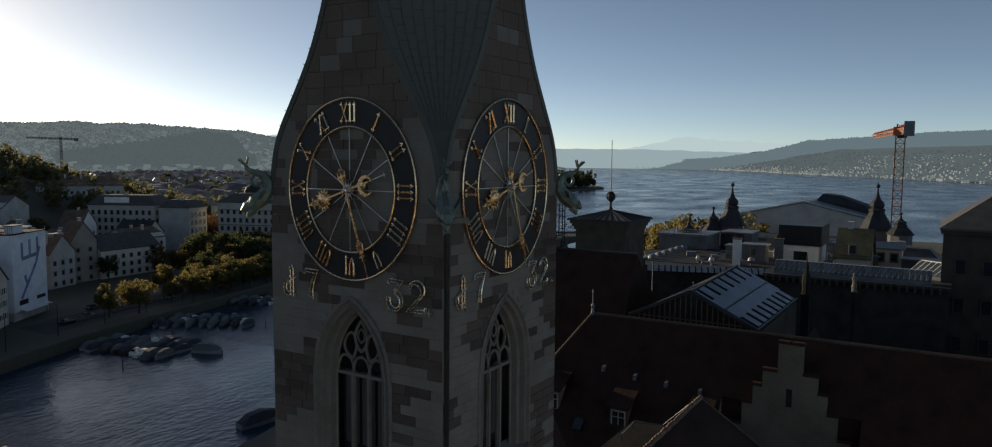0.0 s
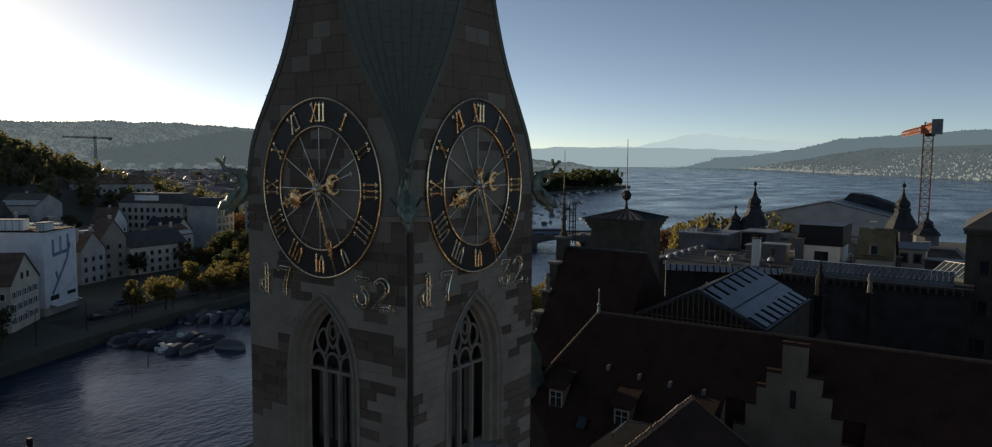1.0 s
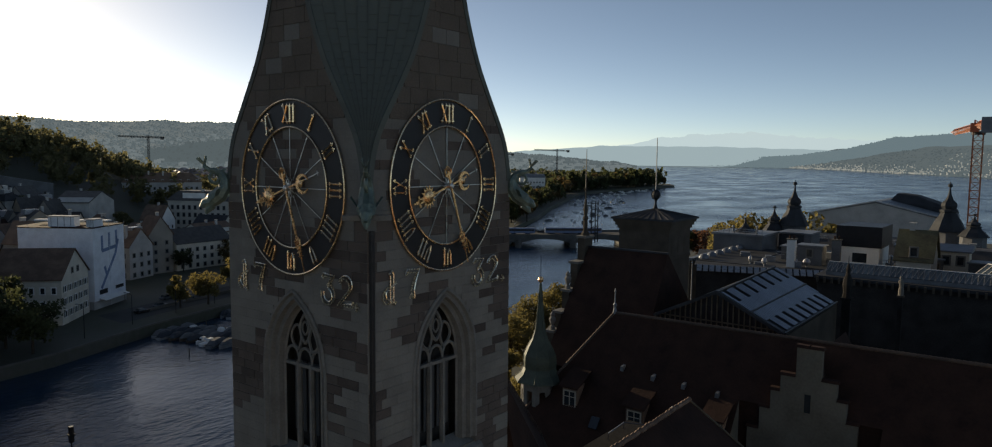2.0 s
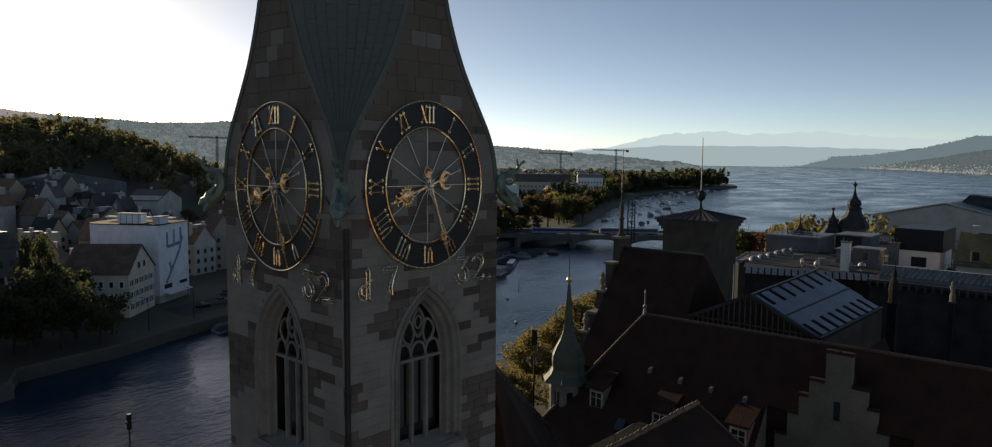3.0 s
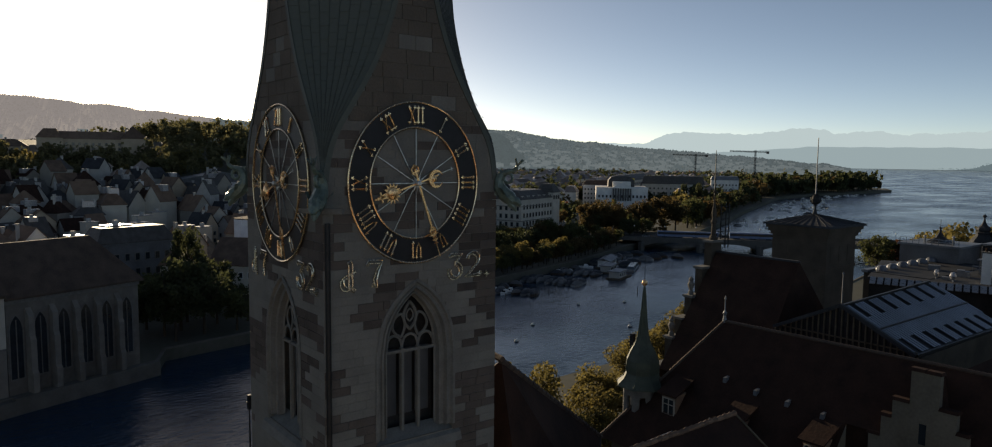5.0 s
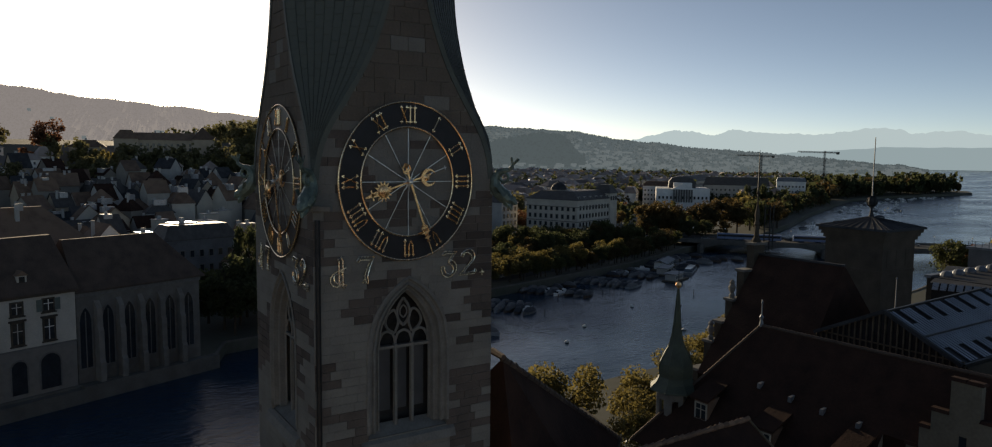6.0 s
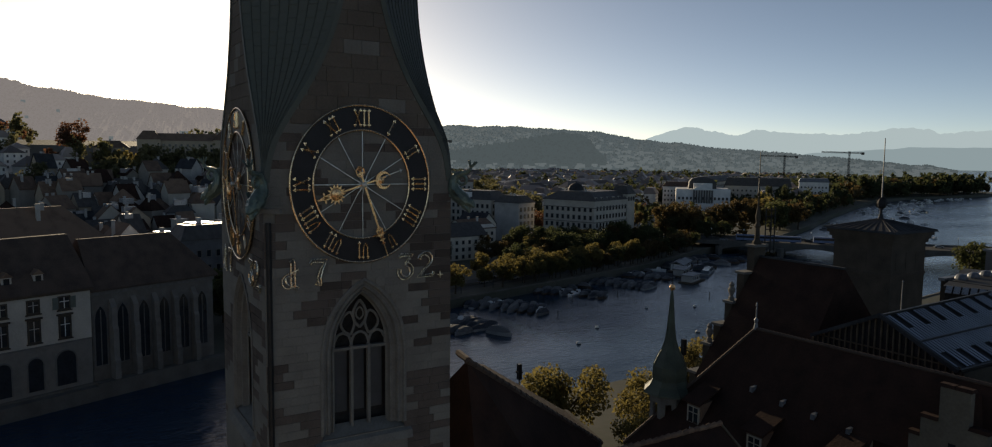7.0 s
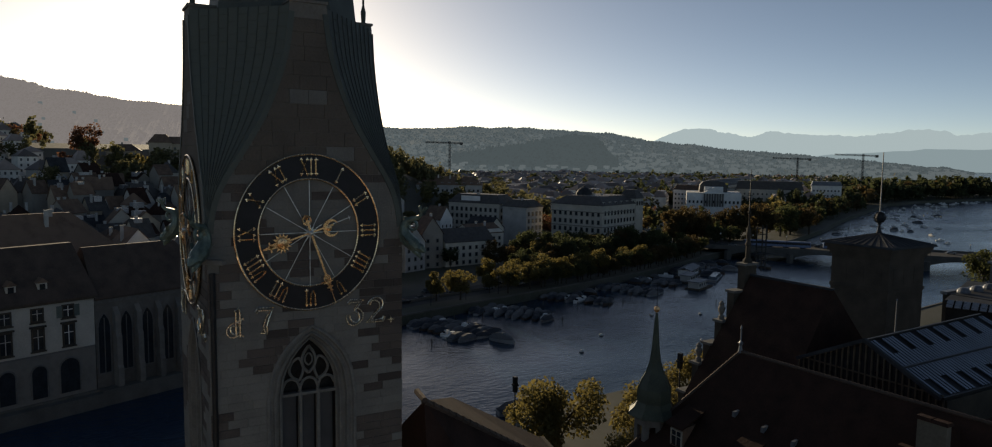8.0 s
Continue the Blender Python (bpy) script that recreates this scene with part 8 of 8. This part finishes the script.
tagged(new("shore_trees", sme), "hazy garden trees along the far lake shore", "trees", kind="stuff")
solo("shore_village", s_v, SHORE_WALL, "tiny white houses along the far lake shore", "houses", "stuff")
sl = Shape()
rows_ = []
for j in range(5):
    row = []
    for i in range(50):
        x = -2050 + i * 60
        y0 = 4140 - 2208 * max(0, min(1, (x + 1300) / 1400)) ** 1.1 if x <= 100 else 1932 - (x - 100) * 0.4
        row.append((x, y0 + 30 + j * 260, 2.5 + j * 27 + noise.noise(Vector((x * 0.01, j, 3))) * 9))
    rows_.append(row)
sl.loft(rows_, close=False, caps=False)
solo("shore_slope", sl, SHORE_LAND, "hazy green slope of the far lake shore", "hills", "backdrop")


# ---- boats ----
def boat_kind(seed, length, covered, label):
    r = random.Random(seed)
    b = thing("boat", 0, 0, -60, label, "boat", "moored boats")
    w = length * 0.17
    rings = []
    for u in (0, 0.15, 0.4, 0.7, 0.9, 1.0):
        k = [0.75, 0.95, 1.0, 0.85, 0.45, 0.05][(0, 0.15, 0.4, 0.7, 0.9, 1.0).index(u)]
        x = (u - 0.5) * length
        rings.append([(x, -w * k, 0.75 + 0.25 * u), (x, -w * k * 0.75, -0.2), (x, w * k * 0.75, -0.2), (x, w * k, 0.75 + 0.25 * u)])
    part("hull", Shape().loft(rings), (HULL if seed % 3 else DARK_HULL) if covered else WHITE, b)
    if covered:
        cv = []
        for u, h in ((0.02, 1.0), (0.2, 1.9), (0.5, 2.15), (0.78, 1.7), (0.94, 1.1)):
            x = (u - 0.5) * length
            k = 1.0 if u < 0.7 else 0.75 if u < 0.9 else 0.35
            cv.append([(x, -w * k * 1.05, 0.72 + 0.25 * u), (x, -w * k * 0.5, h), (x, w * k * 0.5, h), (x, w * k * 1.05, 0.72 + 0.25 * u)])
        part("cover", Shape().loft(cv), COVER, b, "stretched boat cover")
    else:
        part("cabin", Shape().loft([[(-length * 0.15, -w * 0.7, 0.8), (length * 0.2, -w * 0.6, 0.8), (length * 0.2, w * 0.6, 0.8), (-length * 0.15, w * 0.7, 0.8)], [(-length * 0.12, -w * 0.55, 1.7), (length * 0.08, -w * 0.5, 1.7), (length * 0.08, w * 0.5, 1.7), (-length * 0.12, w * 0.55, 1.7)]]), WHITE, b)
        part("windscreen", Shape().box(length * 0.2, length * 0.22, -w * 0.55, w * 0.55, 0.9, 1.5), PANE, b)
    return b


BOATS = [boat_kind(i, 6 + i % 3, i % 4 != 3, "small moored boat under a grey-blue cover" if i % 4 != 3 else "small white open motor boat") for i in range(8)]
used_boats = set()


def boat(x, y, rz, k=1.0):
    src = BOATS[rng.choice([3, 7, 3, 7, 2]) if y > 400 or rng.random() < 0.12 else rng.choice([0, 1, 2, 4, 5, 6])]
    m = pose(x, y, 0, 0, 0, rz)
    if src.name in used_boats:
        o = copy_thing(src, m)
    else:
        used_boats.add(src.name)
        o = src
        o.matrix_basis = m
    o.scale = (k, k, k)
    return o


for corners, across, along in (([(-175, 83), (-148, 88), (-153, 104), (-178, 95)], 9, 3), ([(-183, 107), (-158, 124), (-169, 131), (-190, 118)], 9, 3), ([(-192, 141), (-170, 158), (-176, 163), (-195, 150)], 8, 2),
                               ([(-198, 172), (-176, 184), (-180, 192), (-202, 183)], 8, 2), ([(-206, 196), (-188, 204), (-192, 212), (-209, 206)], 6, 2)):
    pa, pb, pc, pd = (Vector(c) for c in corners)  # rafts of covered boats by the far quay
    heading = math.degrees(math.atan2((pd - pa).y, (pd - pa).x))
    for i in range(across):
        for j in range(along):
            u, v = (i + 0.5) / across, (j + 0.5) / along
            q = pa.lerp(pb, u).lerp(pd.lerp(pc, u), v)
            boat(q.x + rng.uniform(-0.5, 0.5), q.y + rng.uniform(-0.5, 0.5), heading + rng.uniform(-9, 9) + rng.choice((0, 180)), rng.uniform(0.85, 1.0))
for i in range(12):
    boat(-232 + rng.uniform(0, 34), 236 + i * 4.0, 20 + rng.uniform(-30, 30), 1.15)
for i in range(95):
    u = rng.random()
    yb = 450 + u * 560
    boat(bank_x(yb) + rng.uniform(10, 30 + 70 * (1 - u)), yb, rng.uniform(0, 360), rng.uniform(0.75, 1.15))
for i in range(12):
    yb = 158 + i * 9 + rng.uniform(-3, 3)
    boat(bank_x(yb) + rng.uniform(3.5, 7), yb, 20 + rng.uniform(-25, 25), rng.uniform(0.9, 1.1))
for x, y, rz in ((-145, 99, 20), (-94.5, 73, 80), (-108, 190, 80), (-106, 183, 90)):
    boat(x, y, rz, 1.2)
for x, y, rz_, w_ in ((-183, 213, 112, 7), (-197, 222, 118, 8), (-214, 240, 122, 6)):
    sh_ = thing("boat_shed", x, y, 0, "low floating boat shed with a flat pale roof", "boat shed", "boat sheds", rz=rz_)
    part("float", Shape().box(-w_, w_, -3, 3, -0.3, 0.5), WOOD, sh_)
    part("cabin", Shape().box(-w_ * 0.8, w_ * 0.4, -2.2, 2.2, 0.5, 3.0), GREY_WALL, sh_)
    part("roof", Shape().box(-w_ * 0.9, w_ * 0.5, -2.7, 2.7, 3.0, 3.25), ZINC, sh_)
    for q in range(4):
        part("window", Shape().box(-w_ * 0.7 + q * 2.2, -w_ * 0.7 + 1.3 + q * 2.2, -2.26, -2.18, 1.3, 2.4), PANE, sh_)
hb = thing("boat_house", -208, 232, 0, "floating white boat hire house with a pale roof", "boat house", rz=122)
part("float", Shape().box(-10, 10, -3.5, 3.5, -0.3, 0.6), WOOD, hb)
part("cabin", Shape().box(-8, 8, -2.6, 2.6, 0.6, 3.4), WHITE, hb)
part("roof", gable_roof((-8.5, 0), (8.5, 0), 3.3, 3.3, 4.6), ZINC, hb)
for i in range(6):
    part("window", Shape().box(-7 + i * 2.5, -5.4 + i * 2.5, -2.66, -2.58, 1.4, 2.7), PANE, hb)
cb = thing("tour_boat", -196, 236, 0, "long low glass-roofed river tour boat", "boat", rz=125)
part("hull", Shape().loft([[(-11, -2, 0.9), (-11, -1.6, -0.2), (-11, 1.6, -0.2), (-11, 2, 0.9)], [(7, -2, 0.9), (7, -1.6, -0.2), (7, 1.6, -0.2), (7, 2, 0.9)], [(11, -0.4, 1.2), (11, -0.2, -0.1), (11, 0.2, -0.1), (11, 0.4, 1.2)]]), HULL, cb)
part("glass_roof", Shape().loft([[(-9, -1.8, 0.9), (6, -1.8, 0.9), (6, 1.8, 0.9), (-9, 1.8, 0.9)], [(-8.6, -1.4, 2.2), (5, -1.4, 2.2), (5, 1.4, 2.2), (-8.6, 1.4, 2.2)]]), GLASS_ROOF, cb)
for i in range(16):
    x, y = -150 - rng.uniform(0, 50), 80 + i * 9.5
    if x < bank_x(y) + 3:
        x = bank_x(y) + rng.uniform(4, 26)
    po = thing("mooring_post", x, y, -1, "dark wooden mooring post in the water", "post", "mooring posts")
    part("pile", Shape().lathe([(0.13, 0), (0.13, 2.7), (0.05, 2.8)], 6), WOOD, po)
for x, y in ((-152, 160), (-138, 128), (-120, 150), (-146, 176), (-126, 112)):
    bu = thing("buoy", x, y, 0, "round pale mooring buoy", "buoy", "buoys")
    part("float", Shape().lathe([(0.05, -0.3), (0.5, -0.1), (0.62, 0.25), (0.4, 0.6), (0.08, 0.75)], 10), WHITE, bu)
    part("collar", Shape().lathe([(0.52, -0.12), (0.66, 0.0), (0.66, 0.12), (0.6, 0.2)], 10), IRON, bu)
# signal poles on the near bank
for x, y, h, box_ in ((-52, 74.4, 17.9, True), (-66, 54, 13.4, True), (-96, 30, 9, True)):
    po = thing("signal_pole", x, y, 3 if x > -92 else -1, "tall dark pole on the river bank", "pole", "bank poles")
    part("post", Shape().tube([(0, 0, 0), (0, 0, h)], [0.16, 0.1], 6), IRON, po)
    if box_:
        part("lamp_box", Shape().box(-0.32, 0.32, -0.28, 0.28, h - 0.9, h + 1.5).box(-0.45, 0.45, -0.4, 0.4, h + 0.1, h + 0.35), IRON, po)
# market stalls and parked vans under the near trees
for i in range(9):
    x, y = -62 + rng.uniform(-9, 9), 66 + rng.uniform(-8, 12)
    stl = thing("market_stall", x, y, 3, "small pale canopy roof under the trees", "stall", "stalls", rz=rng.uniform(0, 180))
    part("canopy", gable_roof((-1.6, 0), (1.6, 0), 1.5, 2.3, 3.0, 0.1, 0.06), WHITE if i % 2 else CREAM, stl)
    for q in ((-1.5, -1.3), (1.5, -1.3), (-1.5, 1.3), (1.5, 1.3)):
        part("leg", Shape().box(q[0] - 0.04, q[0] + 0.04, q[1] - 0.04, q[1] + 0.04, 0, 2.3), ZINC, stl)
for i in range(26):
    y = 90 + i * 7.5
    car(pose(bank_x(y) - 12 - rng.uniform(0, 16), y, 3.02, 0, 0, 105 + rng.uniform(-6, 6)), rng.choice([HULL, IRON, ZINC, DARK_HULL]))
road = Shape()
for ya in range(80, 280, 10):
    xa, xb = bank_x(ya), bank_x(ya + 10)
    road.face([(xa - 24, ya, 3.02), (xa - 9, ya, 3.02), (xb - 9, ya + 10, 3.02), (xb - 24, ya + 10, 3.02)])
solo("road", road, ASPHALT, "asphalt quay road along the far bank", "road", "structure")

# cranes far off over the roofs
for x, y, h in ((-898, 459, 66), (-640, 1010, 56), (-760, 1020, 50)):
    fc = thing("far_crane", x, y, 3, "distant slim tower crane over the roofs", "crane", "far cranes")
    part("mast", lattice((0, 0, 0), (0, 0, h + 3), 2, 14, 0.22), IRON, fc)
    part("jib", lattice((16, 12, h), (-30, -24, h + 1.5), 1.6, 16, 0.22), IRON, fc)
    part("counterweight", Shape().box(13, 16, 9, 12, h - 2.5, h + 1), CONCRETE, fc)

# plain unseen houses behind the viewpoint, added to bounce sunlight and fill reflections
behind = random.Random(5)
for i in range(6):
    for j in range(6):
        house(48 + i * 22 + behind.uniform(-3, 3), -150 + j * 33 + behind.uniform(-4, 4), behind.choice([0, 90, 15]), behind.uniform(13, 17), behind.uniform(18, 26), behind.uniform(15, 22), behind.uniform(4, 7),
              behind.choice([CREAM, HOTEL, WHITE, OCHRE]), behind.choice([BROWN_ROOF, RED_ROOF]), "plain rendered town house behind the church", flat=0.05, chimneys=0, group="houses behind the church")

# ---- ashlar blocks on the tower's two seen walls ----
piece_meshes = {}


def block_shape(w, h, gap):
    q, hh, e = w - gap, h - gap, 0.0015 + gap * 0.3
    return Shape().loft([[(-q / 2, 0, -hh / 2), (q / 2, 0, -hh / 2), (q / 2, 0, hh / 2), (-q / 2, 0, hh / 2)],
                         [(-q / 2, DEEP - 0.006, -hh / 2), (q / 2, DEEP - 0.006, -hh / 2), (q / 2, DEEP - 0.006, hh / 2), (-q / 2, DEEP - 0.006, hh / 2)],
                         [(-q / 2 + e, DEEP, -hh / 2 + e), (q / 2 - e, DEEP, -hh / 2 + e), (q / 2 - e, DEEP, hh / 2 - e), (-q / 2 + e, DEEP, hh / 2 - e)]])


def block_for(w, h, gap, mat):
    key = (round(w, 1), round(h, 2), mat.name)
    if key not in piece_meshes:
        piece_meshes[key] = block_shape(max(0.1, round(w, 1)), h, gap).mesh("stone", mat)
    return piece_meshes[key]


prng = random.Random(21)
COURSE = 0.32
rest = {}
for k in (0, 1):
    z, row = 36.6, 0
    while z < 56.2:
        h = COURSE if z < 50.6 else 0.52
        zc = z + h / 2
        lim = min(gable_half(z + h), gable_half(z))
        spans = [(-lim, lim)]
        if 38.4 < zc < 44.9:
            a = SPAN[0]
            if z > WIN["spring"]:
                rr = (a * a + (APEX_OUT - WIN["spring"]) ** 2) / (2 * a)
                a = max(0.0, (a - rr) + math.sqrt(max(0, rr * rr - (z - WIN["spring"]) ** 2)))
            spans = [(-lim, -a), (a, lim)]
        for lo, hi in spans:
            s, first = lo, True
            while s < hi - 0.05:
                w = round(prng.choice([0.7, 0.8, 0.9, 1.0, 1.1]) * (0.55 if first and row % 2 else 1.0), 1)
                first = False
                if s + w > hi - 0.3:
                    w = hi - s
                w = max(0.1, w)
                mid = s + w / 2
                n = noise.noise(Vector((mid * 0.55 + k * 17, zc * 0.42, 4.0 + k))) + prng.uniform(-0.28, 0.28)
                if zc > 50.7:
                    mat, gap = (BLOCK, 0.012) if n > 0.34 and abs(mid) < lim - 0.9 else (UPPER, 0.014)
                elif n > (0.02 if k == 0 else 0.14):
                    mat, gap = BROWN_BLOCK, 0.02
                else:
                    mat, gap = BLOCK, 0.003
                proud = prng.uniform(0.9, 1.1) if gap > 0.005 else prng.uniform(0.98, 1.02)
                m = FACES[k] @ Matrix.Translation((mid, -(TC - DEEP), zc + TZ)) @ pose(0, 0, 0, 0, 0, 180)
                if 41.0 < zc < 46.6 and w > 0.3:
                    part("stone", block_for(w, h, gap, mat), None, tower, m=m @ Matrix.Diagonal((w / max(0.1, round(w, 1)), proud, 1, 1)))
                else:
                    rest.setdefault(mat.name, (mat, Shape()))[1].add(block_shape(w, h, gap).moved(m @ Matrix.Diagonal((1, proud, 1, 1))))
                s += w
        z += h
        row += 1
for mat, sh in rest.values():
    tagged(part("stonework", sh, mat, tower), kind="stuff")
